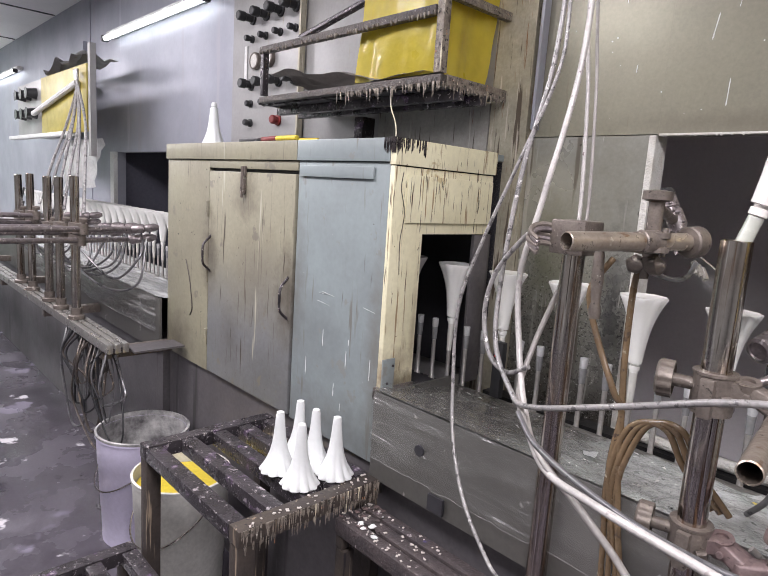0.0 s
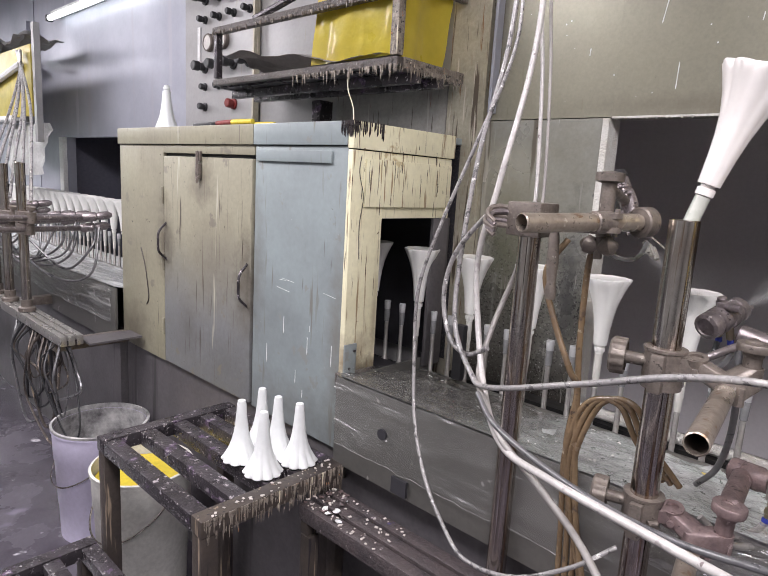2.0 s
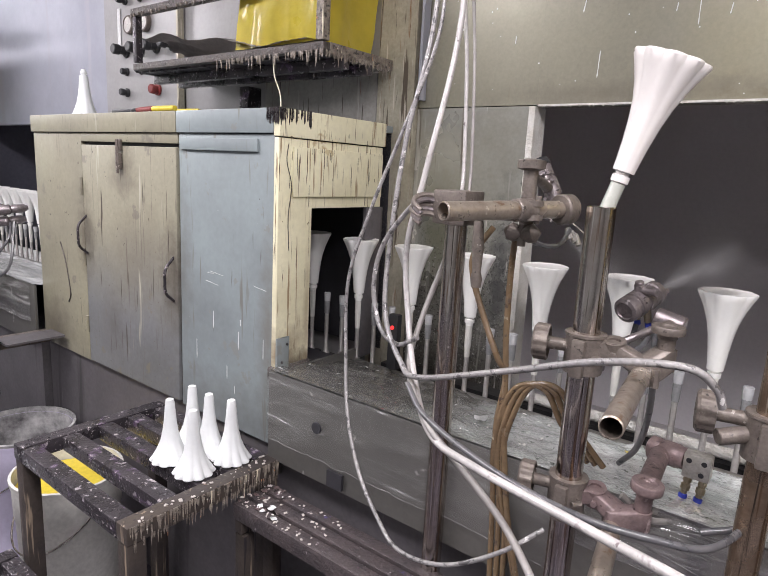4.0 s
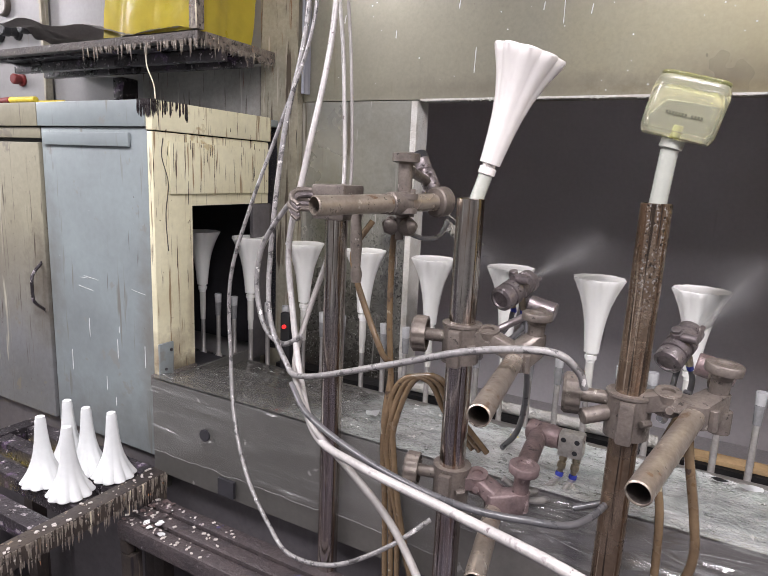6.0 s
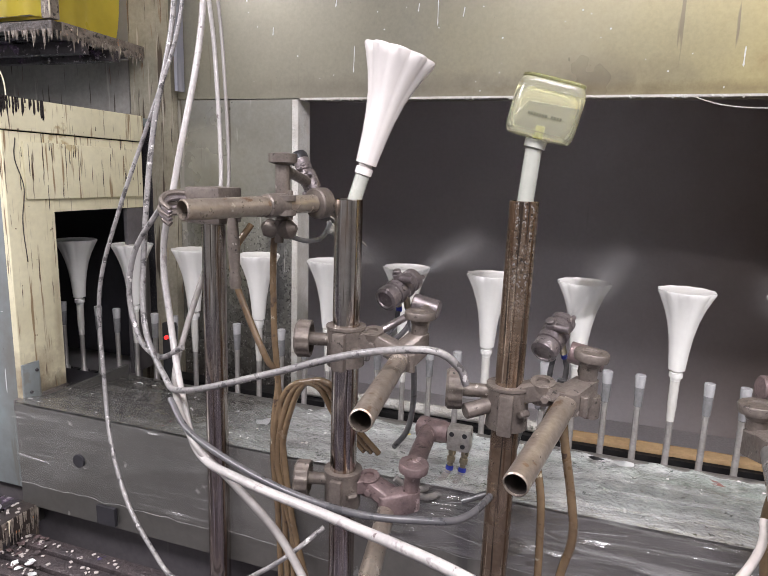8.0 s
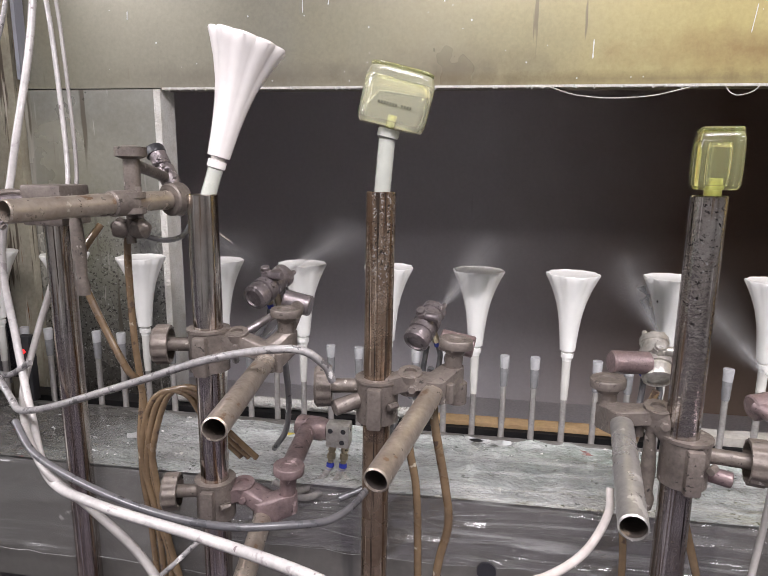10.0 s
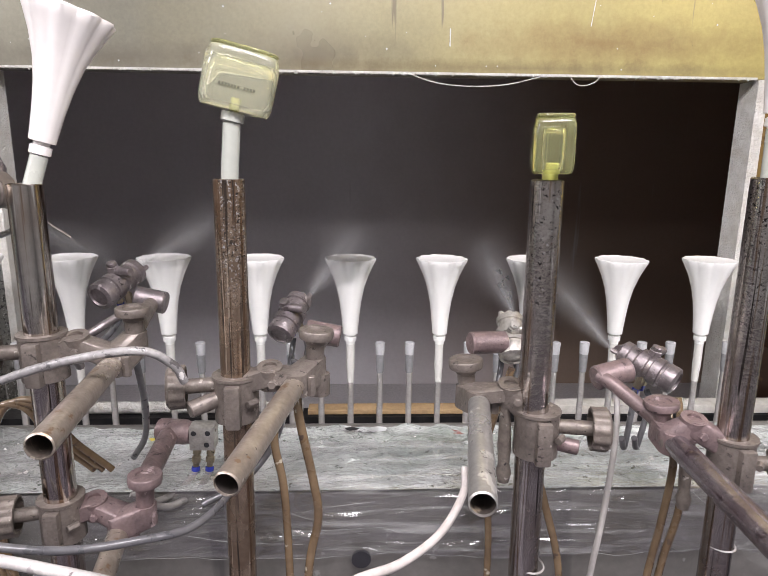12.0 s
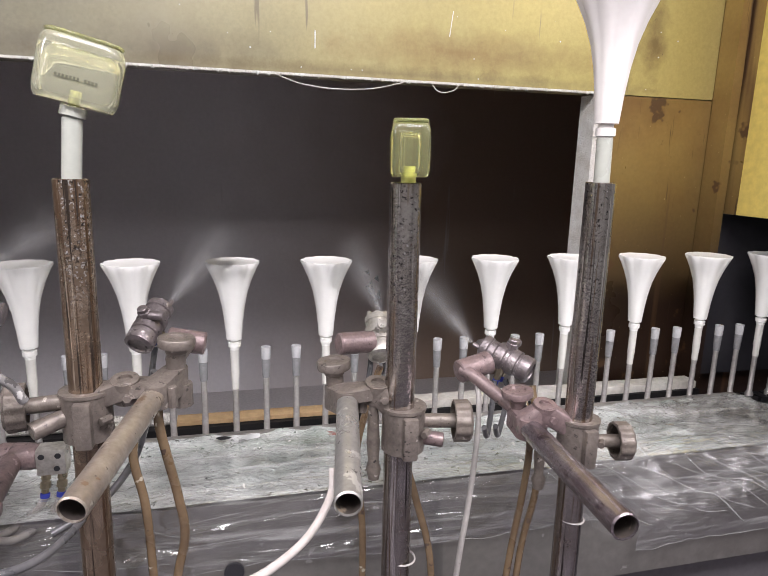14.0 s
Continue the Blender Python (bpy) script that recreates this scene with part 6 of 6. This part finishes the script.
# ---- pails ----
def pail(x, y, h, r, body_mat, label, inside, level, wire):
    t = thing("pail", (x, y, 0), label, "pail")
    bm = B()
    lathe(bm, [(0.001, 0.004), (r * 0.86, 0.004), (r * 0.88, 0.0), (r * 0.90, h * 0.3), (r * 0.915, h * 0.31), (r * 0.955, h * 0.72), (r * 0.975, h * 0.73), (r * 0.99, h - 0.012), (r * 1.02, h - 0.010), (r * 1.02, h), (r * 0.985, h), (r * 0.965, h - 0.012), (r * 0.86, 0.02), (0.001, 0.02)], (x, y, 0), (0, 0, 1), 40, caps=False)
    part("body", bm, body_mat, t)
    part("crusted_rim", lathe(B(), [(r * 1.012, 0), (r * 1.026, 0.003), (r * 1.026, 0.009), (r * 0.975, 0.010), (r * 0.94, -0.05), (r * 0.952, -0.05)], (x, y, h - 0.006), (0, 0, 1), 40, caps=False), PAIL_CRUST if body_mat == LILAC else body_mat, t)
    if body_mat == LILAC:
        part("crusted_lining", lathe(B(), [(r * 0.957, h - 0.012), (r * 0.93, h * 0.75), (r * 0.885, h * 0.4), (r * 0.865, 0.1)], (x, y, 0), (0, 0, 1), 40, caps=False), PAIL_CRUST, t, "pale paint crust inside the pail")
    part("fill_disc", lathe(B(), [(0.001, 0), (r * 0.93, 0.0)], (x, y, level), (0, 0, 1), 32, caps=False), inside, t)
    pts = [(x + r * 1.03 * math.cos(a), y + r * 1.03 * math.sin(a), h - 0.05 - 0.12 * math.sin((a - wire) / math.pi * math.pi) ** 1) for a in [wire + k * math.pi / 8 for k in range(9)]]
    part("bail", sweep(B(), pts, 0.0024, 6, 4), CHROME, t, "thin wire bail")
    return t


# the lilac pail's black disc stands for its shaded inside, not paint
pail(-1.775, 0.690, 0.358, 0.140, LILAC, "lilac painted metal pail with a paint-crusted rim", BLACK_RUN, 0.17, radians(180))
pail(-1.43, 0.665, 0.355, 0.130, WHITE_PAIL, "white plastic pail holding yellow paint", YELLOW_PAINT, 0.325, radians(190))


# ---- shelf with yellow containers over the cabinet ----
def shelf():
    t = thing("wall_shelf", (-1.22, 1.1, 1.40), "angle-iron wall shelf crusted with dripping paint", "shelf")
    x0, x1, y0, z = -1.60, -0.855, 0.975, 1.411
    part("front_angle", box(B(), x0, x1, y0, y0 + 0.022, z - 0.006, z + 0.012, 0.003), BLACK_DRIP, t)
    part("end_angle", box(B(), x1 - 0.022, x1, y0 + 0.023, WALL - 0.021, z - 0.012, z + 0.014, 0.003), PALE_DRIP, t)
    part("end_angle", box(B(), x0, x0 + 0.022, y0 + 0.023, WALL - 0.007, z - 0.012, z + 0.014, 0.003), TABLE_IRON, t)
    part("deck", box(B(), x0 + 0.004, x1 - 0.004, y0 + 0.024, WALL - 0.022, z - 0.010, z - 0.002), TABLE_IRON, t)
    for yy in (1.04, 1.12):
        part("bearer", box(B(), x0, x1, yy, yy + 0.02, z - 0.034, z - 0.011, 0.002), TABLE_IRON, t)
    part("post", box(B(), x1 - 0.024, x1 - 0.002, y0, y0 + 0.022, z + 0.015, 1.66, 0.003), PALE_DRIP, t)
    part("post", box(B(), x0 + 0.002, x0 + 0.02, y0, y0 + 0.02, z + 0.015, 1.555, 0.003), TABLE_IRON, t)
    part("top_rail", box(B(), x0, x1 - 0.025, y0 - 0.004, y0 + 0.016, 1.548, 1.568, 0.003), BLACK_DRIP, t)
    part("side_rail", box(B(), x1 - 0.022, x1 - 0.004, y0 + 0.023, WALL - 0.021, 1.585, 1.605, 0.003), PALE_DRIP, t)
    part("brace", rod(B(), (x0 + 0.19, y0 + 0.012, 1.57), (-1.02, 1.225, 1.80), 0.010, 8), TABLE_IRON, t)
    bm = B()
    rr = random.Random(2)
    for k in range(170):
        if k < 80:
            px, py = x1 - 0.36 * rr.random() ** 1.2, y0 - 0.001
        else:
            px, py = x1 + 0.001, y0 + (WALL - y0 - 0.03) * rr.random()
        ln = rr.uniform(0.003, 0.016) if rr.random() < 0.85 else rr.uniform(0.016, 0.032)
        lathe(bm, [(0.0016, -0.004), (0.002 * rr.uniform(0.7, 1.3), 0), (0.0012, ln * 0.6), (0.0003, ln)], (px, py, z - 0.008), (0.05 * rr.uniform(-1, 1), 0, -1), 5)
    for k in range(60):
        px = x0 + (x1 - x0) * rr.random()
        ln = rr.uniform(0.003, 0.012)
        lathe(bm, [(0.0022, -0.003), (0.0026, 0), (0.0004, ln)], (px, y0 - 0.006, 1.551), (0, 0, -1), 5)
    tagged(part("paint_drips", bm, PALE_DRIP, t, "hanging crust of dried paint drips"), kind="stuff")
    part("drip_thread", sweep(B(), [(-1.02, 0.985, 1.40), (-1.01, 0.98, 1.36), (-0.985, 0.975, 1.32), (-0.975, 0.97, 1.275)], 0.0014, 5, 5), CREAM, t)
    part("bracket_plate", box(B(), -1.32, -0.905, 1.222, WALL - 0.003, 1.275, 1.398, 0.002), BACK_PLATE, t, "dark stained back plate")
    part("bracket", box(B(), -1.36, -1.322, 1.16, 1.21, 1.275, 1.377, 0.003), TABLE_IRON, t)


shelf()


def wavy(name, corners, nx, ny, amp, freq, material, at, label, category, thick=0.003, seed=0.0):
    """Loose sheet between four corners, buckled by noise."""
    a, b, c, d = [Vector(p) for p in corners]
    nrm = (b - a).cross(d - a).normalized()
    bm = B()
    vs = [[bm.verts.new((a * (1 - u) + b * u) * (1 - v) + (d * (1 - u) + c * u) * v + nrm * amp * noise.fractal(Vector((u * freq, v * freq, seed)), 0.7, 2.0, 3)) for v in [j / ny for j in range(ny + 1)]] for u in [i / nx for i in range(nx + 1)]]
    fs = [bm.faces.new((vs[i][j], vs[i + 1][j], vs[i + 1][j + 1], vs[i][j + 1])) for i in range(nx) for j in range(ny)]
    for f in fs:
        f.smooth = True
    bmesh.ops.solidify(bm, geom=fs, thickness=thick)
    return solo(name, bm, material, at, label, category)


wavy("rubber_sheet", ((-1.57, 0.985, 1.492), (-0.90, 0.99, 1.425), (-0.90, 1.19, 1.428), (-1.50, 1.19, 1.428)), 24, 10, 0.03, 2.4, RUBBER, (-1.2, 1.1, 1.42), "curled grey rubber sheet lying on the shelf", "rubber sheet", 0.004, 3.0)
YSHEET = "mustard yellow plastic sheet hanging inside the shelf frame"
wavy("yellow_sheet", ((-1.175, 1.000, 1.432), (-0.89, 1.000, 1.432), (-0.89, 1.005, 2.0), (-1.14, 1.010, 2.0)), 26, 20, 0.012, 2.2, YELLOW_FILM, (-1.03, 1.0, 1.43), YSHEET, "plastic sheet", 0.003, 2.0)
wavy("yellow_sheet", ((-0.884, 0.998, 1.428), (-0.884, 1.165, 1.425), (-0.880, 1.235, 2.0), (-0.880, 0.990, 2.0)), 20, 20, 0.014, 2.0, YELLOW_FILM, (-0.88, 1.08, 1.43), YSHEET, "plastic sheet", 0.003, 6.0)
# tools on the cabinet roof
t = thing("hand_tool", (-1.38, 0.885, 1.2735), "dark pliers with red and yellow grips lying on the cabinet roof", "tool")
part("jaw", box(B(), -1.53, -1.435, 0.870, 0.892, 1.2735, 1.285, 0.004), BLACK_PLASTIC, t)
part("pivot", lathe(B(), [(0.017, 0), (0.017, 0.008), (0.009, 0.0125)], (-1.423, 0.882, 1.2736), (0, 0, 1), 16), BLACK_PLASTIC, t)
part("grip", rod(B(), (-1.412, 0.878, 1.281), (-1.315, 0.862, 1.281), 0.0072, 10), RED, t, "dull red grip")
part("grip", rod(B(), (-1.412, 0.892, 1.281), (-1.315, 0.922, 1.281), 0.0072, 10), RED, t, "dull red grip")
part("grip_end", rod(B(), (-1.314, 0.862, 1.281), (-1.225, 0.864, 1.281), 0.0070, 10), YELLOW_PAINT, t, "yellow grip end")
part("grip_end", rod(B(), (-1.314, 0.922, 1.281), (-1.225, 0.930, 1.281), 0.0070, 10), YELLOW_PAINT, t, "yellow grip end")
solo("black_bracket", box(B(), -1.30, -1.19, 0.99, 1.03, 1.2735, 1.292, 0.005), BLACK_PLASTIC, (-1.25, 1.0, 1.2735), "small black bracket lying on the cabinet roof", "bracket")


# ---- control panel on the wall ----
def control_panel(x, z0, face, full):
    t = thing("switchboard", (x, face, z0), "row of black control knobs, gauges and buttons on a grey plate", "switchboard")
    def knob(px, pz, r, n, m, name="knob", label=""):
        part(name, lathe(B(), [(r * 1.25, 0), (r * 1.25, 0.006), (r * 0.8, 0.008), (r * 0.8, n * 0.55), (r, n * 0.6), (r, n), (r * 0.8, n + 0.003)], (px, face - 0.001, pz), (0, -1, 0), 16), m, t, label)
    for row, (pz, r, n, count) in enumerate(((z0 + 0.315, 0.018, 0.065, 4), (z0 + 0.24, 0.0115, 0.032, 4), (z0 + 0.07, 0.018, 0.052, 4), (z0 - 0.002, 0.0115, 0.022, 2), (z0 - 0.075, 0.0125, 0.028, 1))):
        for k in range(count):
            knob(x + 0.098 * k, pz, r, n, BLACK_PLASTIC)
    for k in range(2):
        px = x + 0.035 + 0.098 * k
        g = part("gauge", lathe(B(), [(0.032, 0), (0.032, 0.014), (0.029, 0.017), (0.026, 0.017), (0.026, 0.013), (0.001, 0.013)], (px, face - 0.001, z0 + 0.155), (0, -1, 0), 24), CAST, t, "round pressure gauge")
        part("gauge_face", lathe(B(), [(0.001, 0), (0.0255, 0)], (px, face - 0.0155, z0 + 0.155), (0, -1, 0), 24, caps=False), DIAL, g)
    knob(x + 0.20, z0 - 0.072, 0.016, 0.03, RED, "stop_button", "dull red stop button")
    part("label_plate", box(B(), x - 0.055, x - 0.035, face - 0.004, face - 0.001, z0 + 0.09, z0 + 0.22, 0.001), WHITE_ENAMEL, t)


control_panel(-2.09, 1.47, WALL - 0.006, True)


# ---- lamps ----
def tube_lamp(x0, x1, y, z, lit=True, label="lit fluorescent tube on the booth wall"):
    t = thing("tube_lamp", ((x0 + x1) / 2, y, z), label, "lamp", "fluorescent tubes")
    part("batten", box(B(), x0 - 0.03, x1 + 0.03, y + 0.012, y + 0.055, z + 0.010, z + 0.040, 0.004), WHITE_ENAMEL, t)
    part("tube", rod(B(), (x0, y, z), (x1, y, z), 0.014, 14), TUBE_GLOW, t, "glowing white tube")
    for ex in (x0 - 0.025, x1 + 0.001):
        part("holder", box(B(), ex, ex + 0.022, y - 0.016, y + 0.019, z - 0.016, z + 0.016, 0.003), BLACK_PLASTIC, t)


tube_lamp(-3.60, -2.40, WALL - 0.06, 1.905)
tube_lamp(-7.0, -5.8, WALL - 0.06, 1.945)
# housings for the unseen ceiling lights, the added fill ones too
for lx, ly in LAMPS:
    t = thing("unseen_ceiling_light", (lx, ly, CEIL - 0.06), "long white ceiling light fitting added out of view", "lamp", "ceiling lights")
    part("housing", box(B(), lx - 0.62, lx + 0.62, ly - 0.29, ly + 0.29, CEIL - 0.06, CEIL - 0.001, 0.004), WHITE_ENAMEL, t)


# ---- far line ----
def far_stands():
    rq = random.Random(19)
    for k, (x, top) in enumerate(((-2.215, 1.145), (-2.41, 1.137), (-2.57, 1.135), (-2.84, 1.139), (-3.05, 1.13))):
        y = 0.62
        t = thing("spray_stand", (x, y, 0.637), "grey steel spray stand of the far line", "spray stand", "spray stands of the far line")
        part("pole", rod(B(), (x, y, 0.637), (x, y, top), 0.0155, 16), CHROME, t)
        part("foot", lathe(B(), [(0.028, 0), (0.028, 0.012), (0.019, 0.016), (0.019, 0.040)], (x, y, 0.637), (0, 0, 1), 18), CAST, t)
        for z, dx, y0 in ((0.925 + 0.008 * (k % 2), 0.0, 0.30), (0.965 - 0.012 * (k % 3), 0.02, 0.36)):
            a, b = Vector((x + 0.12 + dx, y0, z + 0.006)), Vector((x + 0.035 + dx, 0.80, z))
            part("arm_tube", rod(B(), a, b, 0.0095, 12), GUN_GREY, t)
            c = a + (b - a) * ((y - y0) / (0.80 - y0))
            part("clamp_body", plate(B(), c, (x, y, z), 0.017, 0.021, 0.036), CAST, t)
            part("gun", lathe(B(), [(0.010, -0.01), (0.017, 0.0), (0.017, 0.035), (0.012, 0.04), (0.015, 0.05), (0.015, 0.075), (0.007, 0.09)], b, (0.25, 1, 0.12), 14), GUN_GREY, t, "paint-dusted spray gun")
            part("clamp_knob", lathe(B(), [(0.006, 0), (0.006, 0.025), (0.014, 0.027), (0.014, 0.038)], c, (0.2, 0, 1), 12), CAST, t)
        for j in range(2):
            o = 0.03 * j
            w = [rq.uniform(-0.05, 0.05) for q in range(6)]
            hose_pts = [(x + 0.05 + o, 0.84, 0.93), (x + 0.10 + o + w[0], 0.80, 0.84 - o + w[1]), (x + 0.03 + w[2], 0.74, 0.78 - o + 0.6 * w[3]), (x - 0.10 - o + w[4], 0.68, 0.81 + w[5]), (x - 0.16 + w[1], 0.66, 0.90 + w[2]), (x - 0.12 + w[3], 0.66, 1.03 + w[4])]
            solo("hose", sweep(B(), hose_pts, 0.0045, 6, 6), HOSE_DARK, hose_pts[0], "grey hose of the far spray stands", "hose", "hoses of the far line")
    t = thing("rail_frame", (-2.6, 0.60, 0.0), "aluminium profile rail carrying the far stands", "rail")
    for k in range(3):
        part("profile", box(B(), -5.4, -1.81, 0.592 + 0.024 * k, 0.611 + 0.024 * k, 0.605, 0.636, 0.003), ARM_GREY, t)
    part("profile_web", box(B(), -5.4, -1.813, 0.596, 0.656, 0.609, 0.622), TABLE_IRON, t, "dark grooves of the profile")
    for x in (-1.9, -2.6, -3.4, -4.3):
        part("bracket", box(B(), x - 0.02, x + 0.02, 0.600, 0.829, 0.57, 0.604, 0.003), CAST, t)
    part("end_plate", box(B(), -1.87, -1.78, 0.666, 0.829, 0.606, 0.612), BASE_STEEL, t)
    rr = random.Random(6)
    for k in range(13):
        x = -1.84 - 0.035 * k
        low = rr.uniform(0.22, 0.46)
        pts = [(x, 0.60, 0.60), (x + rr.uniform(-0.06, 0.05), 0.57, 0.52), (x + rr.uniform(-0.09, 0.07), 0.59, (low + 0.5) / 2 + rr.uniform(-0.03, 0.03)), (x + rr.uniform(-0.05, 0.09), 0.61, low), (x + rr.uniform(0.02, 0.10), 0.63, low + 0.06), (x + rr.uniform(-0.03, 0.07), 0.64, 0.52), (x + 0.02, 0.62, 0.60)]
        solo("cable", sweep(B(), pts, rr.choice((0.0028, 0.0036, 0.0045)), 6, 7), rr.choice((BLACK_PLASTIC, HOSE_DARK, TABLE_EDGE)), pts[0], "dark cable looping under the rail", "cable", "cables under the rail")
    for k in range(2):
        x = -1.93 - 0.06 * k
        pts = [(x, 0.60, 0.60), (x - 0.03, 0.62, 0.40), (x + 0.03, 0.66, 0.18), (x - 0.03, 0.70, 0.006)]
        solo("cable", sweep(B(), pts, 0.0045, 6, 6), BLACK_PLASTIC, pts[0], "black cable hanging to the floor", "cable", "cables under the rail")


far_stands()
t = thing("control_cabinet", (-4.0, 1.05, 1.36), "yellow-curtained control cabinet of the far booth with hoses", "control cabinet")
part("body", box(B(), -4.75, -4.0, 0.98, WALL - 0.055, 1.37, 1.70, 0.006), GREY_PANEL, t)
part("yellow_sheet", box(B(), -4.04, -3.19, 0.955, 0.976, 1.36, 1.69, 0.006), SHADED_YELLOW, t, "yellow plastic sheet")
slab("trim_5", -3.175, -3.140, 0.958, 0.985, 1.24, 1.78, GREY_PANEL, "pale steel post beside the far cabinet", "trim")
part("strut", rod(B(), (-4.15, 0.938, 1.49), (-3.28, 0.938, 1.60), 0.016, 8), WHITE_ENAMEL, t, "white diagonal strut")
part("base_rail", box(B(), -4.8, -3.45, 0.93, 0.975, 1.345, 1.368, 0.004), WHITE_ENAMEL, t)
for k in range(6):
    part("knob", lathe(B(), [(0.035, 0), (0.025, 0.05), (0.035, 0.06)], (-4.25 - 0.14 * (k % 3), 0.978, 1.50 + 0.12 * (k // 3)), (0, -1, 0), 12), BLACK_PLASTIC, t)
wavy("crumpled_film", ((-4.0, 0.96, 1.735), (-3.3, 0.96, 1.745), (-3.3, 1.15, 1.745), (-4.0, 1.15, 1.735)), 14, 8, 0.05, 4.0, GREY_PANEL, (-3.8, 1.05, 1.78), "crumpled grey film heaped on the far cabinet", "plastic film", 0.003, 9.0)
for k in range(6):
    pts = [(-3.24 - 0.012 * k, 0.93, 1.66), (-3.20 + 0.01 * k, 0.91, 1.55), (-2.97 + 0.05 * k + 0.03 * (k % 2), 0.80, 1.36), (-2.78 + 0.09 * k, 0.69, 1.18), (-2.69 + 0.115 * k, 0.62, 1.02)]
    solo("hose", sweep(B(), pts, 0.006, 6, 6), HOSE_SPECK, pts[0], "grey-white hose hanging from the far control cabinet", "hose", "hoses of the far line")
wavy("hanging_sheet", ((-3.75, 1.0, 1.33), (-3.1, 1.0, 1.33), (-3.15, 0.98, 1.09), (-3.72, 0.98, 1.05)), 14, 8, 0.03, 3.0, WHITE_ENAMEL, (-3.4, 1.0, 1.2), "white sheet hanging below the far control cabinet", "sheet", 0.003, 5.0)


# ---- spray mist: thin fans of droplets ----
def mist_material():
    """Droplets that thin out away from the jet's axis (local z) and along it."""
    m = bpy.data.materials.new("spray_mist")
    m.use_nodes = True
    nt = m.node_tree
    lk = nt.links.new
    out = nt.nodes["Material Output"]
    nt.nodes.remove(nt.nodes["Principled BSDF"])
    tr, df, mx = nt.nodes.new("ShaderNodeBsdfTransparent"), nt.nodes.new("ShaderNodeBsdfTranslucent"), nt.nodes.new("ShaderNodeMixShader")
    df.inputs["Color"].default_value = (0.5, 0.5, 0.5, 1)
    fr, both = nt.nodes.new("ShaderNodeBsdfDiffuse"), nt.nodes.new("ShaderNodeAddShader")
    fr.inputs["Color"].default_value = (0.5, 0.5, 0.5, 1)
    lk(df.outputs[0], both.inputs[0])
    lk(fr.outputs[0], both.inputs[1])
    co, sp = nt.nodes.new("ShaderNodeTexCoord"), nt.nodes.new("ShaderNodeSeparateXYZ")
    lk(co.outputs["Object"], sp.inputs[0])

    def calc(op, a, b):
        n = nt.nodes.new("ShaderNodeMath")
        n.operation, n.use_clamp = op, op in ("SUBTRACT",)
        for k, v in enumerate((a, b)):
            if isinstance(v, float):
                n.inputs[k].default_value = v
            else:
                lk(v, n.inputs[k])
        return n.outputs[0]

    x, y, z = sp.outputs
    r = calc("SQRT", calc("ADD", calc("MULTIPLY", x, x), calc("MULTIPLY", y, y)), 0.0)
    side = calc("SUBTRACT", 1.0, calc("DIVIDE", r, calc("ADD", calc("MULTIPLY", z, 0.48), 0.006)))
    along = calc("SUBTRACT", 1.0, calc("MULTIPLY", z, 5.0))
    no = nt.nodes.new("ShaderNodeTexNoise")
    no.inputs["Scale"].default_value, no.inputs["Detail"].default_value = 22.0, 4.0
    lk(co.outputs["Object"], no.inputs["Vector"])
    fac = calc("MULTIPLY", calc("MULTIPLY", calc("POWER", side, 2.0), calc("POWER", along, 1.1)), calc("MULTIPLY", no.outputs["Fac"], 0.165))
    lk(fac, mx.inputs["Fac"])
    lk(tr.outputs[0], mx.inputs[1])
    lk(both.outputs[0], mx.inputs[2])
    lk(mx.outputs[0], out.inputs["Surface"])
    return m


MIST = mist_material()
def mist(a, b):
    """Sheets through the jet's axis, seen from any side as one soft plume."""
    bm = B()
    a, b = Vector(a), Vector(b)
    for k in range(7):
        d = Vector((math.cos(math.pi * k / 7), math.sin(math.pi * k / 7), 0))
        bm.faces.new([bm.verts.new(v) for v in (-0.006 * d, 0.006 * d, 0.102 * d + Vector((0, 0, 0.2)), -0.102 * d + Vector((0, 0, 0.2)))])
    me = bpy.data.meshes.new("spray_mist")
    bm.to_mesh(me)
    bm.free()
    me.materials.append(MIST)
    ob = new("spray_mist", me)
    ob.matrix_world = Matrix.Translation(a) @ (b - a).to_track_quat("Z", "Y").to_matrix().to_4x4()
    tagged(ob, "faint white cloud of spray mist leaving a gun", "mist", "", "stuff")


mist((-0.126, 0.922, 1.018), (-0.06, 1.06, 1.065))
mist((0.096, 0.930, 0.974), (0.165, 1.06, 1.05))
mist((0.365, 0.855, 0.970), (0.35, 1.05, 1.06))
mist((0.494, 0.852, 0.925), (0.43, 1.03, 1.03))
mist((-0.262, 0.890, 1.082), (-0.20, 1.06, 0.99))


# ---- movement ----
def motions():
    times = [0.5 * k for k in range(29)]
    # now and then the chain drags a little on its sprocket
    drag = {5.0: -0.0015, 5.5: -0.004, 6.0: -0.015, 6.5: -0.009, 7.0: -0.003, 7.5: -0.003, 8.0: -0.016, 8.5: -0.009, 9.0: -0.003, 10.5: -0.008, 11.0: -0.001, 11.5: -0.006, 12.0: -0.014, 12.5: -0.008, 13.0: -0.002, 13.5: -0.002, 14.0: -0.009}
    for ob, px, y, z, spin in MOVERS:
        walk(ob, [(t, pose(px + SPEED * t + drag.get(t, 0.0), y, z, 0, 0, spin)) for t in times])


motions()
